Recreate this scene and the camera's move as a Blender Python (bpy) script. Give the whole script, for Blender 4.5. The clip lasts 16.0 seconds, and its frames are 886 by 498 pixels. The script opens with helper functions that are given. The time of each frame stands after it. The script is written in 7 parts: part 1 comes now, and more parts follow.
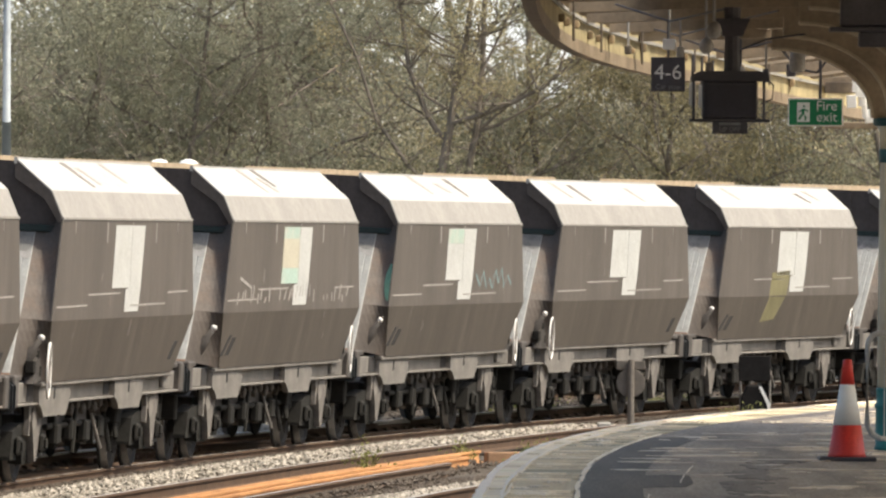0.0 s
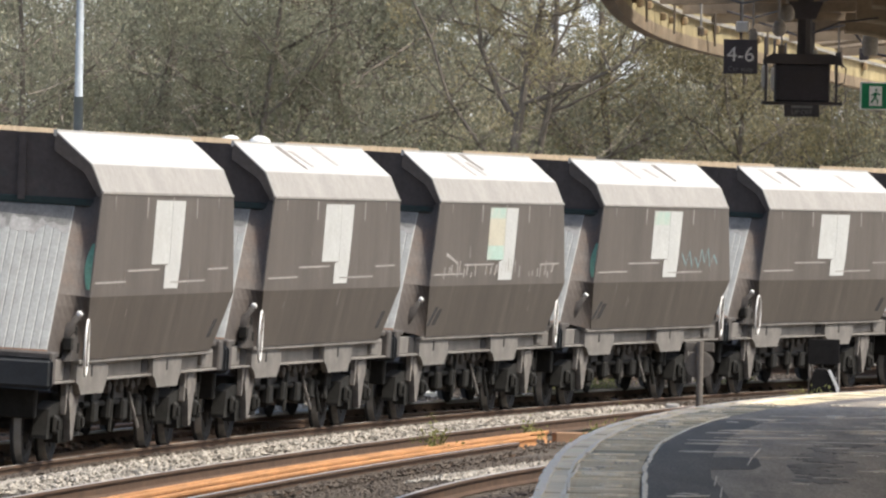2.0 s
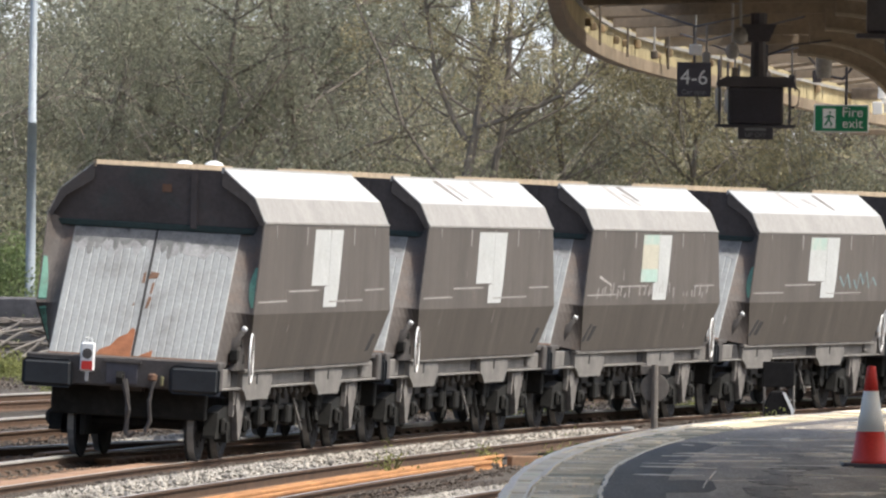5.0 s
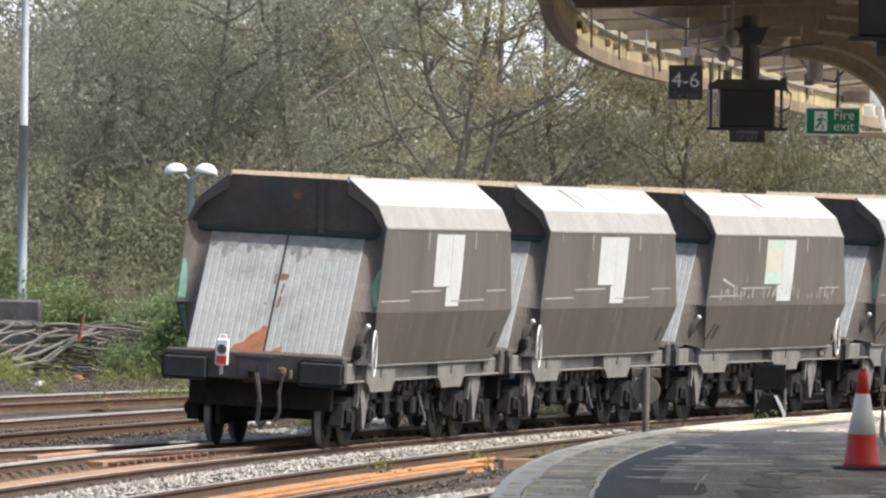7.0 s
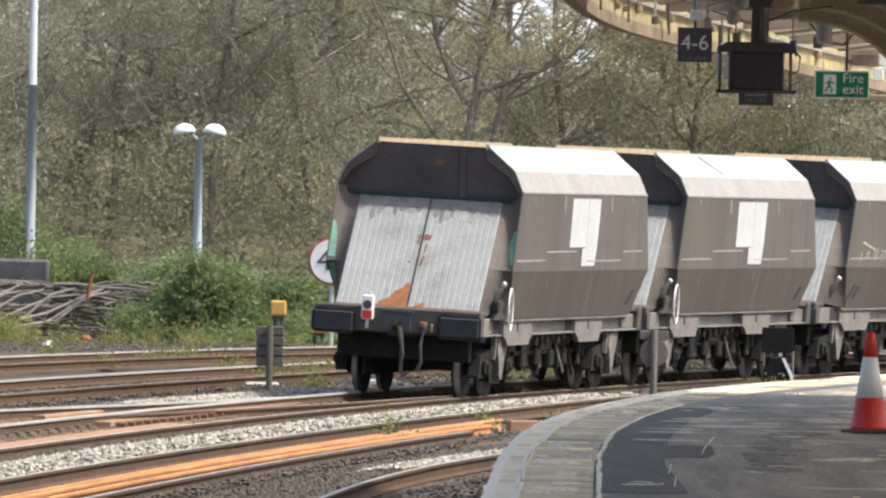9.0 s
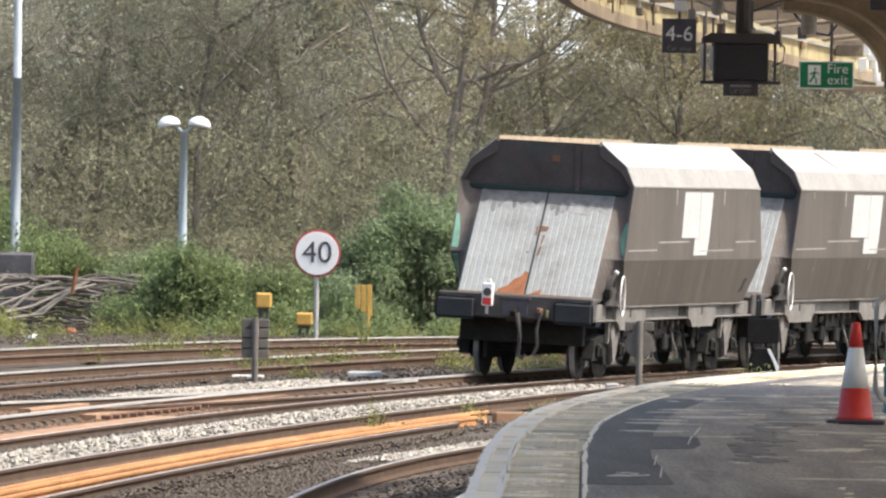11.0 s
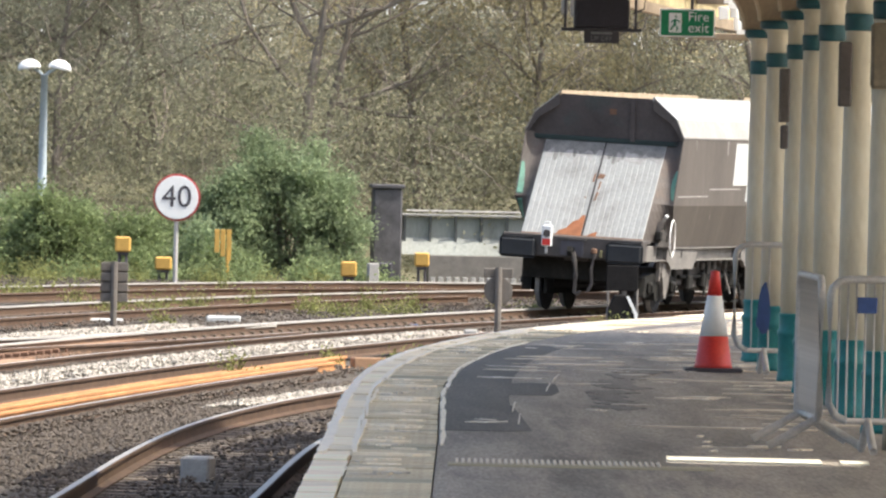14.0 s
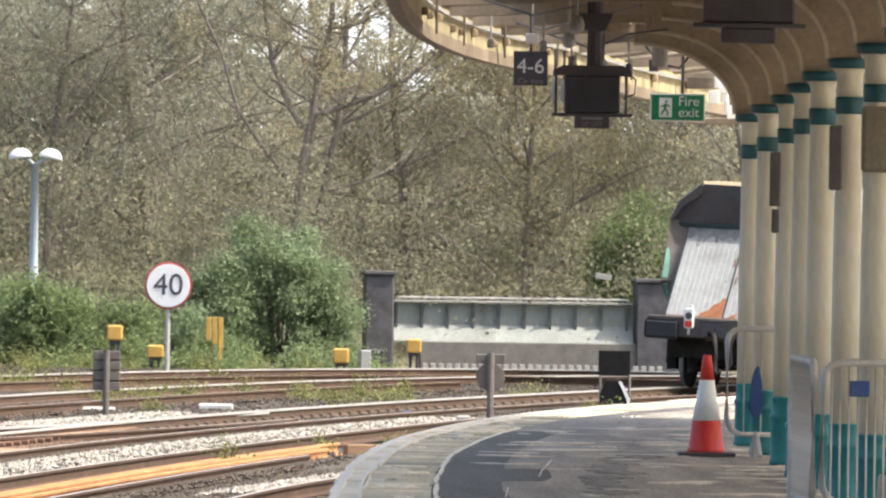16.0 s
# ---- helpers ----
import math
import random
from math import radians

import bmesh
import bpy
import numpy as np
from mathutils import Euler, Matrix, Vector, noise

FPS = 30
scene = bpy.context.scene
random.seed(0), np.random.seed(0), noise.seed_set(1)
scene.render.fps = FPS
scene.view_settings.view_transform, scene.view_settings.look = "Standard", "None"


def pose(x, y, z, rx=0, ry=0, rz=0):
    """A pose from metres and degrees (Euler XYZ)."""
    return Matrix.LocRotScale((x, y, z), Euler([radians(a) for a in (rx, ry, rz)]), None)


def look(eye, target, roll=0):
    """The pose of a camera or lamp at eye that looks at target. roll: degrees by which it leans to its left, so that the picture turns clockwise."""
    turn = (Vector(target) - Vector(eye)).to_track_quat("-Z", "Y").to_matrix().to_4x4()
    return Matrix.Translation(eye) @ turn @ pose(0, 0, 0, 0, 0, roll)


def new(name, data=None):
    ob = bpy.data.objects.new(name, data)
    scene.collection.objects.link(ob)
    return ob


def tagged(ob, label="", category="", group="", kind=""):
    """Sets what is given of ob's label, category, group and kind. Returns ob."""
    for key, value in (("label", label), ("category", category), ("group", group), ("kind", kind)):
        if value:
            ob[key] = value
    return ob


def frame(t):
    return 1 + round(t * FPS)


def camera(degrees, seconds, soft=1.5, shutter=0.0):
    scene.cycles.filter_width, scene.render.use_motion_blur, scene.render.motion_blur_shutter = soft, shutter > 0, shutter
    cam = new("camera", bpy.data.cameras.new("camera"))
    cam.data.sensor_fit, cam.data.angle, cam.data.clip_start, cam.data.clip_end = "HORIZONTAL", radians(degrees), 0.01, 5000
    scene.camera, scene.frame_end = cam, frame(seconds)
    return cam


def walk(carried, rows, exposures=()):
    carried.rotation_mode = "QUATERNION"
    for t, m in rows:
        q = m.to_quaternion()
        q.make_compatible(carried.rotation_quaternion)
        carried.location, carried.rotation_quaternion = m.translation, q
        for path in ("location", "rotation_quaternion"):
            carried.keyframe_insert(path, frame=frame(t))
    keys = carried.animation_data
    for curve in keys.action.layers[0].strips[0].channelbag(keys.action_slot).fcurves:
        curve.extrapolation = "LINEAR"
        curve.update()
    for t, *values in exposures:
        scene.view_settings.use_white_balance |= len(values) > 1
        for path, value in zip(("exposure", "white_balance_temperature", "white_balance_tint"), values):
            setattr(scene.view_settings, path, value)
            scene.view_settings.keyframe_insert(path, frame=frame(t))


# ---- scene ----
EYE = (0, 0, 2.8069)
cam = camera(5.0554, 16.0, soft=2.35)
walk(cam, [
    (0.0, look(EYE, (0.2224, 100, 2.6602), 0.343)),
    (0.5, look(EYE, (-0.0376, 100, 2.3620), 0.573)),
    (1.0, look(EYE, (-0.1990, 100, 2.5819), 0.443)),
    (1.5, look(EYE, (-0.5008, 100, 2.5367), 0.855)),
    (2.0, look(EYE, (-0.4760, 100, 2.4442), 1.022)),
    (2.5, look(EYE, (-0.4183, 100, 2.4490), 0.666)),
    (3.0, look(EYE, (-0.0372, 100, 2.4032), 0.820)),
    (3.5, look(EYE, (0.0792, 100, 2.3409), 0.561)),
    (4.0, look(EYE, (0.1696, 100, 2.4575), 1.199)),
    (4.5, look(EYE, (-0.0100, 100, 2.3754), 0.770)),
    (4.7, look(EYE, (-0.0196, 100, 2.6628), 0.742)),
    (6.8, look(EYE, (-0.1020, 100, 2.7407), 1.123)),
    (7.0, look(EYE, (0.0593, 100, 2.7197), 0.779)),
    (7.5, look(EYE, (-0.0838, 100, 2.7386), 0.796)),
    (8.0, look(EYE, (0.0030, 100, 2.5624), 1.000)),
    (8.5, look(EYE, (-0.0001, 100, 2.3488), 0.811)),
    (9.0, look(EYE, (-0.0178, 100, 2.3352), 1.028)),
    (9.2, look(EYE, (-0.0144, 100, 2.2623), 0.885)),
    (11.3, look(EYE, (0.1533, 100, 2.2524), 0.855)),
    (11.5, look(EYE, (0.2455, 100, 2.1774), 1.033)),
    (12.0, look(EYE, (0.2178, 100, 2.4988), 1.083)),
    (12.5, look(EYE, (0.5527, 100, 2.1508), 1.102)),
    (13.0, look(EYE, (1.0355, 100, 2.1365), 1.062)),
    (13.5, look(EYE, (1.1959, 100, 1.9831), 1.098)),
    (14.0, look(EYE, (1.5414, 100, 1.7390), 1.265)),
    (14.5, look(EYE, (1.6629, 100, 2.0316), 1.272)),
    (15.0, look(EYE, (1.7306, 100, 2.1022), 0.874)),
    (15.5, look(EYE, (1.4528, 100, 2.3723), 1.159)),
    (16.0, look(EYE, (1.6086, 100, 2.5998), 0.869)),
], exposures=[(0.0, 0.60, 6900, 7), (0.5, 0.60, 6450, 6), (1.0, 0.55, 6480, 8), (3.5, 0.50, 6200, 8), (7.0, 0.66, 6200, 8), (9.0, 0.76, 6300, 8), (12.5, 1.01, 6350, 8), (16.0, 1.18, 6450, 8)])

# ---- daylight ----
SUN_EL, SUN_AZ = 56.0, 102.0   # azimuth clockwise from +Y
world = bpy.data.worlds.new("sky")
scene.world = world
world.use_nodes = True
wn = world.node_tree
sky = wn.nodes.new("ShaderNodeTexSky")
sky.sky_type = "NISHITA"
sky.sun_disc = False
sky.sun_elevation, sky.sun_rotation = radians(SUN_EL), radians(SUN_AZ)
sky.dust_density, sky.air_density, sky.ozone_density = 4.5, 1.0, 0.4
wn.nodes["Background"].inputs["Strength"].default_value = 0.15
wn.links.new(sky.outputs["Color"], wn.nodes["Background"].inputs["Color"])
sun_dir = Vector((math.sin(radians(SUN_AZ)) * math.cos(radians(SUN_EL)), math.cos(radians(SUN_AZ)) * math.cos(radians(SUN_EL)), math.sin(radians(SUN_EL))))
sun = new("sun", bpy.data.lights.new("sun", "SUN"))
sun.data.energy, sun.data.angle, sun.data.color = 3.35, radians(0.8), (1.0, 0.93, 0.82)
sun.matrix_world = look(sun_dir * 50, (0, 0, 0))


# ---- materials ----
def mat(name, col, rough=0.75, metal=0.0, var=0.25, scale=3.0, fine=40.0, bump=0.25, dist=0.01, stretch=(1, 1, 1), second=None, amount=0.5,
        island=0.0, rand=0.0, through_light=0.0, spec=0.4, grit=0.35):
    """Base colour with broad stains and fine grain. second: a stain colour, laid on by a broad noise over the share amount."""
    m = bpy.data.materials.new(name)
    m.use_nodes = True
    nt = m.node_tree
    N, L = nt.nodes, nt.links
    b = N["Principled BSDF"]
    b.inputs["Roughness"].default_value, b.inputs["Metallic"].default_value = rough, metal
    b.inputs["Specular IOR Level"].default_value = spec
    tc, mp = N.new("ShaderNodeTexCoord"), N.new("ShaderNodeMapping")
    L.new(tc.outputs["Object"], mp.inputs["Vector"])
    mp.inputs["Scale"].default_value = stretch
    n1, n2 = N.new("ShaderNodeTexNoise"), N.new("ShaderNodeTexNoise")
    for n, s, d in ((n1, scale, 6), (n2, fine, 4)):
        n.inputs["Scale"].default_value, n.inputs["Detail"].default_value, n.inputs["Roughness"].default_value = s, d, 0.65
        L.new(mp.outputs["Vector"], n.inputs["Vector"])
    ramp = N.new("ShaderNodeValToRGB")
    c = Vector(col)
    lo, hi = c * (1 - var), c * (1 + var)
    ramp.color_ramp.elements[0].position, ramp.color_ramp.elements[1].position = 0.3, 0.7
    ramp.color_ramp.elements[0].color, ramp.color_ramp.elements[1].color = (*lo, 1), (*hi, 1)
    L.new(n1.outputs["Fac"], ramp.inputs["Fac"])
    out = ramp.outputs["Color"]
    if second:
        r2 = N.new("ShaderNodeValToRGB")
        n3 = N.new("ShaderNodeTexNoise")
        n3.inputs["Scale"].default_value, n3.inputs["Detail"].default_value, n3.inputs["Roughness"].default_value = scale * 0.55, 8, 0.7
        L.new(mp.outputs["Vector"], n3.inputs["Vector"])
        e = 0.72 - 0.45 * amount
        r2.color_ramp.elements[0].position, r2.color_ramp.elements[1].position = e, min(1, e + 0.14)
        L.new(n3.outputs["Fac"], r2.inputs["Fac"])
        mx = N.new("ShaderNodeMixRGB")
        L.new(r2.outputs["Color"], mx.inputs["Fac"])
        L.new(out, mx.inputs["Color1"])
        mx.inputs["Color2"].default_value = (*second, 1)
        out = mx.outputs["Color"]
    grain = N.new("ShaderNodeMixRGB")
    grain.blend_type = "OVERLAY"
    grain.inputs["Fac"].default_value = grit
    L.new(out, grain.inputs["Color1"])
    L.new(n2.outputs["Fac"], grain.inputs["Color2"])
    out = grain.outputs["Color"]
    if island or rand:
        src = N.new("ShaderNodeNewGeometry") if island else N.new("ShaderNodeObjectInfo")
        hs, mr = N.new("ShaderNodeHueSaturation"), N.new("ShaderNodeMapRange")
        k = island or rand
        mr.inputs["To Min"].default_value, mr.inputs["To Max"].default_value = 1 - k, 1 + k
        L.new(src.outputs["Random Per Island" if island else "Random"], mr.inputs["Value"])
        L.new(mr.outputs["Result"], hs.inputs["Value"])
        L.new(out, hs.inputs["Color"])
        out = hs.outputs["Color"]
    L.new(out, b.inputs["Base Color"])
    if bump:
        bp = N.new("ShaderNodeBump")
        bp.inputs["Strength"].default_value, bp.inputs["Distance"].default_value = bump, dist
        L.new(n2.outputs["Fac"], bp.inputs["Height"])
        L.new(bp.outputs["Normal"], b.inputs["Normal"])
    if through_light:
        tr, ms = N.new("ShaderNodeBsdfTranslucent"), N.new("ShaderNodeMixShader")
        L.new(out, tr.inputs["Color"])
        ms.inputs["Fac"].default_value = through_light
        L.new(b.outputs["BSDF"], ms.inputs[1])
        L.new(tr.outputs["BSDF"], ms.inputs[2])
        L.new(ms.outputs["Shader"], N["Material Output"].inputs["Surface"])
    return m


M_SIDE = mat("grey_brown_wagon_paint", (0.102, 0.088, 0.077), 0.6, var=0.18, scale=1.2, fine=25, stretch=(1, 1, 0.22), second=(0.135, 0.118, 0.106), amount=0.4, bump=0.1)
# browner, darker tone of the side for the sheet below the fold
M_SIDE2 = mat("darker_brown_wagon_side", (0.082, 0.069, 0.057), 0.65, var=0.22, scale=1.3, fine=25, stretch=(1, 1, 0.18), second=(0.127, 0.108, 0.091), amount=0.38, bump=0.1)
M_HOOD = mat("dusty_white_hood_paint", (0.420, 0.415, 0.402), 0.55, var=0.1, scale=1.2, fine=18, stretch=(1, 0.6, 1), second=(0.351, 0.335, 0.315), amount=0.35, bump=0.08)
# greyer, darker tone of the hood for the steep band below the knee
M_HOODLOW = mat("hood_band_grey", (0.294, 0.278, 0.258), 0.6, var=0.14, scale=1.4, fine=18, stretch=(1, 0.7, 0.5), second=(0.234, 0.219, 0.203), amount=0.38, bump=0.08)
M_TAN = mat("tan_dust_on_steel", (0.42, 0.33, 0.23), 0.85, var=0.2, scale=3, fine=30)
M_DARK = mat("sooty_dark_steel", (0.071, 0.063, 0.058), 0.75, var=0.35, scale=2.5, fine=30, second=(0.108, 0.089, 0.073), amount=0.35)
M_ENDWALL = mat("dark_stained_end_sheet", (0.073, 0.062, 0.060), 0.8, var=0.3, scale=1.5, fine=20, second=(0.053, 0.069, 0.065), amount=0.35)
M_WHITE = mat("weathered_white_plank_paint", (0.275, 0.282, 0.278), 0.6, var=0.14, scale=2.0, fine=30, stretch=(1, 1, 0.25), second=(0.194, 0.192, 0.186), amount=0.42, bump=0.1)
M_SLOPEDARK = mat("soot_run_down_paint", (0.162, 0.160, 0.154), 0.8, var=0.3, scale=5, fine=40, second=(0.107, 0.106, 0.103), amount=0.4, bump=0.05)
M_SLOPEGREY = mat("mid_grey_slope_wash", (0.27, 0.265, 0.26), 0.75, var=0.25, scale=5, fine=40, stretch=(1, 1, 0.3), second=(0.20, 0.195, 0.19), amount=0.4, bump=0.05)
M_BUFFER = mat("blue_black_buffer_steel", (0.023, 0.025, 0.028), 0.6, var=0.3, scale=3, fine=30, second=(0.035, 0.032, 0.032), amount=0.3)
M_RUST = mat("orange_rust", (0.238, 0.094, 0.044), 0.9, var=0.3, scale=5, fine=50)
M_RUSTDARK = mat("dark_brown_rust", (0.15, 0.085, 0.055), 0.9, var=0.3, scale=5, fine=50)
M_PATCH = mat("fresh_white_paint_patch", (0.508, 0.514, 0.503), 0.5, var=0.08, scale=2, fine=20, second=(0.442, 0.448, 0.431), amount=0.4, bump=0.05)
M_PATCHGREEN = mat("pale_green_paint_patch", (0.375, 0.500, 0.444), 0.5, var=0.12, scale=1.6, fine=20, second=(0.512, 0.512, 0.450), amount=0.6, bump=0.05)
M_PATCHCREAM = mat("cream_paint_patch", (0.50, 0.47, 0.38), 0.5, var=0.1, scale=2, fine=20, bump=0.05)
M_GREEN = mat("faded_sea_green_paint", (0.112, 0.248, 0.188), 0.6, var=0.25, scale=4, fine=30, second=(0.104, 0.096, 0.080), amount=0.3)
M_GUSSET = mat("brown_grey_gusset_paint", (0.16, 0.14, 0.125), 0.7, var=0.2, scale=2.5, fine=25, second=(0.11, 0.07, 0.055), amount=0.35)
M_FLANK = mat("grey_brown_flank_paint", (0.090, 0.076, 0.068), 0.7, var=0.25, scale=2.5, fine=25, second=(0.113, 0.082, 0.066), amount=0.4)
M_LIP = mat("dark_hood_lip", (0.07, 0.06, 0.055), 0.8, var=0.25, scale=4, fine=30)
M_SOLE = mat("dusty_grey_frame_paint", (0.185, 0.171, 0.156), 0.75, var=0.25, scale=2.2, fine=25, second=(0.138, 0.122, 0.108), amount=0.4)
M_BOGIE = mat("grimy_bogie_steel_and_shade_fill", (0.021, 0.020, 0.018), 0.9, var=0.4, scale=5, fine=30, second=(0.045, 0.039, 0.035), amount=0.3, spec=0.2)
M_CASTING = mat("dusty_casting", (0.160, 0.145, 0.131), 0.8, var=0.4, scale=5, fine=25, second=(0.085, 0.075, 0.065), amount=0.4)
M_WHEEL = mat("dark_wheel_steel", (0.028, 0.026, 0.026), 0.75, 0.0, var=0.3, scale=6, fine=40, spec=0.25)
M_TREAD = mat("worn_wheel_tread", (0.26, 0.25, 0.24), 0.5, 0.3, var=0.2, scale=6, fine=60, bump=0.05)
M_WHEELRIM = mat("white_handwheel_paint", (0.72, 0.71, 0.69), 0.5, var=0.08, scale=8, fine=40)
M_CHALK = mat("faded_chalk_paint", (0.322, 0.301, 0.282), 0.8, var=0.2, scale=6, fine=40, bump=0.05)
M_TEALMARK = mat("faded_teal_scrawl", (0.19, 0.27, 0.28), 0.8, var=0.2, scale=6, fine=40, bump=0.05)
M_YELMARK = mat("faded_yellow_green_stain", (0.180, 0.163, 0.085), 0.8, var=0.25, scale=2, fine=30, second=(0.142, 0.125, 0.104), amount=0.35, bump=0.05)
M_RED = mat("red_plastic", (0.62, 0.045, 0.035), 0.4, var=0.06, scale=5, fine=40, bump=0.05)
M_RIMRED = mat("faded_red_sign_rim", (0.36, 0.055, 0.055), 0.5, var=0.1, scale=5, fine=40, bump=0.03)
M_LAMPWHITE = mat("white_enamel", (0.82, 0.82, 0.80), 0.35, var=0.04, scale=6, fine=40, bump=0.04)
M_BLACK = mat("matt_black_paint", (0.070, 0.065, 0.074), 0.5, var=0.25, scale=5, fine=50, bump=0.1)
M_SPEAKER = mat("brown_grey_speaker_paint", (0.10, 0.088, 0.082), 0.6, var=0.15, scale=5, fine=40, bump=0.1)
M_TEALDARK = mat("dark_teal_stain", (0.021, 0.036, 0.034), 0.75, var=0.3, scale=2, fine=20, second=(0.030, 0.027, 0.026), amount=0.45)
M_SLOT = mat("black_slots_and_plate_shadow", (0.030, 0.028, 0.028), 0.9, var=0.2, scale=5, fine=40, bump=0)
M_SIGNGREEN = mat("exit_sign_green", (0.012, 0.20, 0.085), 0.35, var=0.04, scale=5, fine=40, bump=0.03)
M_CREAM = mat("cream_column_paint", (0.62, 0.58, 0.46), 0.45, var=0.14, scale=2.0, fine=14, stretch=(1, 1, 0.3), second=(0.47, 0.42, 0.32), amount=0.38, bump=0.15)
M_TEAL = mat("teal_column_paint", (0.02, 0.185, 0.195), 0.45, var=0.15, scale=3, fine=18, second=(0.013, 0.10, 0.11), amount=0.4, bump=0.15)
M_FLANGE = mat("grimy_cream_flange_paint", (0.38, 0.32, 0.235), 0.6, var=0.2, scale=2.5, fine=18, second=(0.27, 0.215, 0.15), amount=0.4)
M_TEALBAND = mat("dark_teal_band_paint", (0.021, 0.090, 0.106), 0.45, var=0.2, scale=3, fine=18, second=(0.016, 0.044, 0.057), amount=0.4, bump=0.15)
M_COVER = mat("dusty_brown_cover_paint", (0.215, 0.185, 0.135), 0.7, var=0.2, scale=4, fine=30, second=(0.15, 0.125, 0.095), amount=0.4)
M_BROWNPAINT = mat("dull_brown_bracket_paint", (0.255, 0.200, 0.140), 0.6, var=0.25, scale=2.5, fine=18, second=(0.162, 0.119, 0.083), amount=0.4)
M_TIMBER = mat("cream_painted_canopy_boards", (0.399, 0.335, 0.189), 0.65, var=0.16, scale=1.2, fine=20, second=(0.271, 0.212, 0.116), amount=0.35, island=0.15)
M_ROOFBOARD = mat("brown_stained_roof_boards", (0.320, 0.235, 0.140), 0.75, var=0.3, scale=2, fine=20, second=(0.176, 0.129, 0.080), amount=0.45, rand=0.3)
M_GLAZING = mat("translucent_light_fill_glazing", (0.66, 0.61, 0.52), 0.5, var=0.1, scale=1.5, fine=20, bump=0, through_light=0.8)
M_FASCIA = mat("dark_weathered_fascia", (0.13, 0.105, 0.08), 0.75, var=0.25, scale=2, fine=25)
M_ROOFDARK = mat("sooty_canopy_lining", (0.163, 0.130, 0.099), 0.8, var=0.35, scale=1.6, fine=18, second=(0.247, 0.195, 0.140), amount=0.35)
M_ASPHALT = mat("worn_platform_asphalt", (0.306, 0.265, 0.220), 0.72, var=0.3, scale=2.6, fine=45, stretch=(1, 0.07, 1), second=(0.158, 0.139, 0.122), amount=0.48, bump=0.15, dist=0.003, grit=0.8)
M_WORN = mat("worn_and_sheen_pale_asphalt", (0.662, 0.580, 0.469), 0.42, var=0.25, scale=3, fine=40, second=(0.386, 0.336, 0.276), amount=0.4, bump=0.1, dist=0.003)
M_ASPHALTNEW = mat("dark_patch_asphalt", (0.128, 0.116, 0.103), 0.75, var=0.3, scale=1.8, fine=45, stretch=(1, 0.06, 1), second=(0.180, 0.162, 0.141), amount=0.35, bump=0.2, dist=0.004, grit=0.8)
M_OIL = mat("faint_oily_asphalt", (0.205, 0.180, 0.155), 0.7, var=0.35, scale=2.2, fine=45, stretch=(1, 0.07, 1), second=(0.140, 0.126, 0.112), amount=0.5, bump=0.15, dist=0.003, grit=0.8)
M_CHIP = mat("bleached_edges_and_glints", (0.950, 0.843, 0.670), 0.5, var=0.08, scale=3, fine=40, bump=0.1)
M_SLAB = mat("grey_platform_slab", (0.678, 0.571, 0.384), 0.8, var=0.2, scale=1.6, fine=40, stretch=(1, 0.12, 1), second=(0.441, 0.372, 0.251), amount=0.36, bump=0.2, dist=0.004, rand=0.12, grit=0.7)
M_COPING = mat("white_edged_coping_stone", (0.977, 0.854, 0.639), 0.8, var=0.14, scale=3, fine=40, second=(0.694, 0.591, 0.432), amount=0.38, rand=0.12)
M_TACTILE = mat("buff_tactile_paving", (0.450, 0.400, 0.275), 0.75, var=0.15, scale=4, fine=40, rand=0.1)
M_STRIPE = mat("pale_plate_and_sun_patch_paint", (0.85, 0.80, 0.66), 0.6, var=0.2, scale=8, fine=40, second=(0.25, 0.23, 0.18), amount=0.3)
M_WALLBRICK = mat("dark_platform_wall", (0.10, 0.09, 0.08), 0.9, var=0.3, scale=3, fine=30)
M_BALLAST = mat("ballast_ground", (0.082, 0.068, 0.055), 0.95, var=0.3, scale=0.7, fine=16, second=(0.064, 0.055, 0.040), amount=0.4, bump=0.9, dist=0.06)
M_EARTH = mat("leaf_littered_bank", (0.15, 0.14, 0.085), 0.95, var=0.3, scale=0.8, fine=14, second=(0.09, 0.10, 0.05), amount=0.45, bump=0.8, dist=0.08)
M_STONE = mat("pale_ballast_stone", (0.356, 0.322, 0.274), 0.9, var=0.15, scale=8, fine=60, island=0.4, bump=0.15)
M_STONEDARK = mat("grimy_ballast_stone", (0.095, 0.077, 0.062), 0.9, var=0.2, scale=8, fine=60, island=0.18, bump=0.15)
M_RAILSIDE = mat("brown_rusty_rail_web", (0.083, 0.048, 0.028), 0.85, var=0.3, scale=3, fine=40)
M_RAILTOP = mat("polished_rail_head", (0.425, 0.399, 0.365), 0.4, 0.15, var=0.2, scale=3, fine=60, bump=0.04)
M_RAILDULL = mat("dull_rail_head", (0.38, 0.35, 0.32), 0.5, 0.3, var=0.15, scale=5, fine=60, bump=0.04)
M_ORANGE = mat("bright_orange_rusted_rail", (0.425, 0.211, 0.084), 0.85, var=0.3, scale=2.5, fine=40, stretch=(1, 0.2, 1), second=(0.278, 0.120, 0.051), amount=0.3)
M_ORANGEPLATE = mat("orange_rust_timber", (0.29, 0.175, 0.105), 0.9, var=0.3, scale=3, fine=30, stretch=(1, 0.4, 1), second=(0.20, 0.12, 0.075), amount=0.35)
M_CHAIR = mat("dirty_brown_rail_chair", (0.095, 0.077, 0.06), 0.9, var=0.3, scale=5, fine=30, rand=0.3)
M_SLEEPER = mat("weathered_sleeper", (0.13, 0.105, 0.085), 0.9, var=0.25, scale=5, fine=30, stretch=(0.3, 1, 1), rand=0.3)
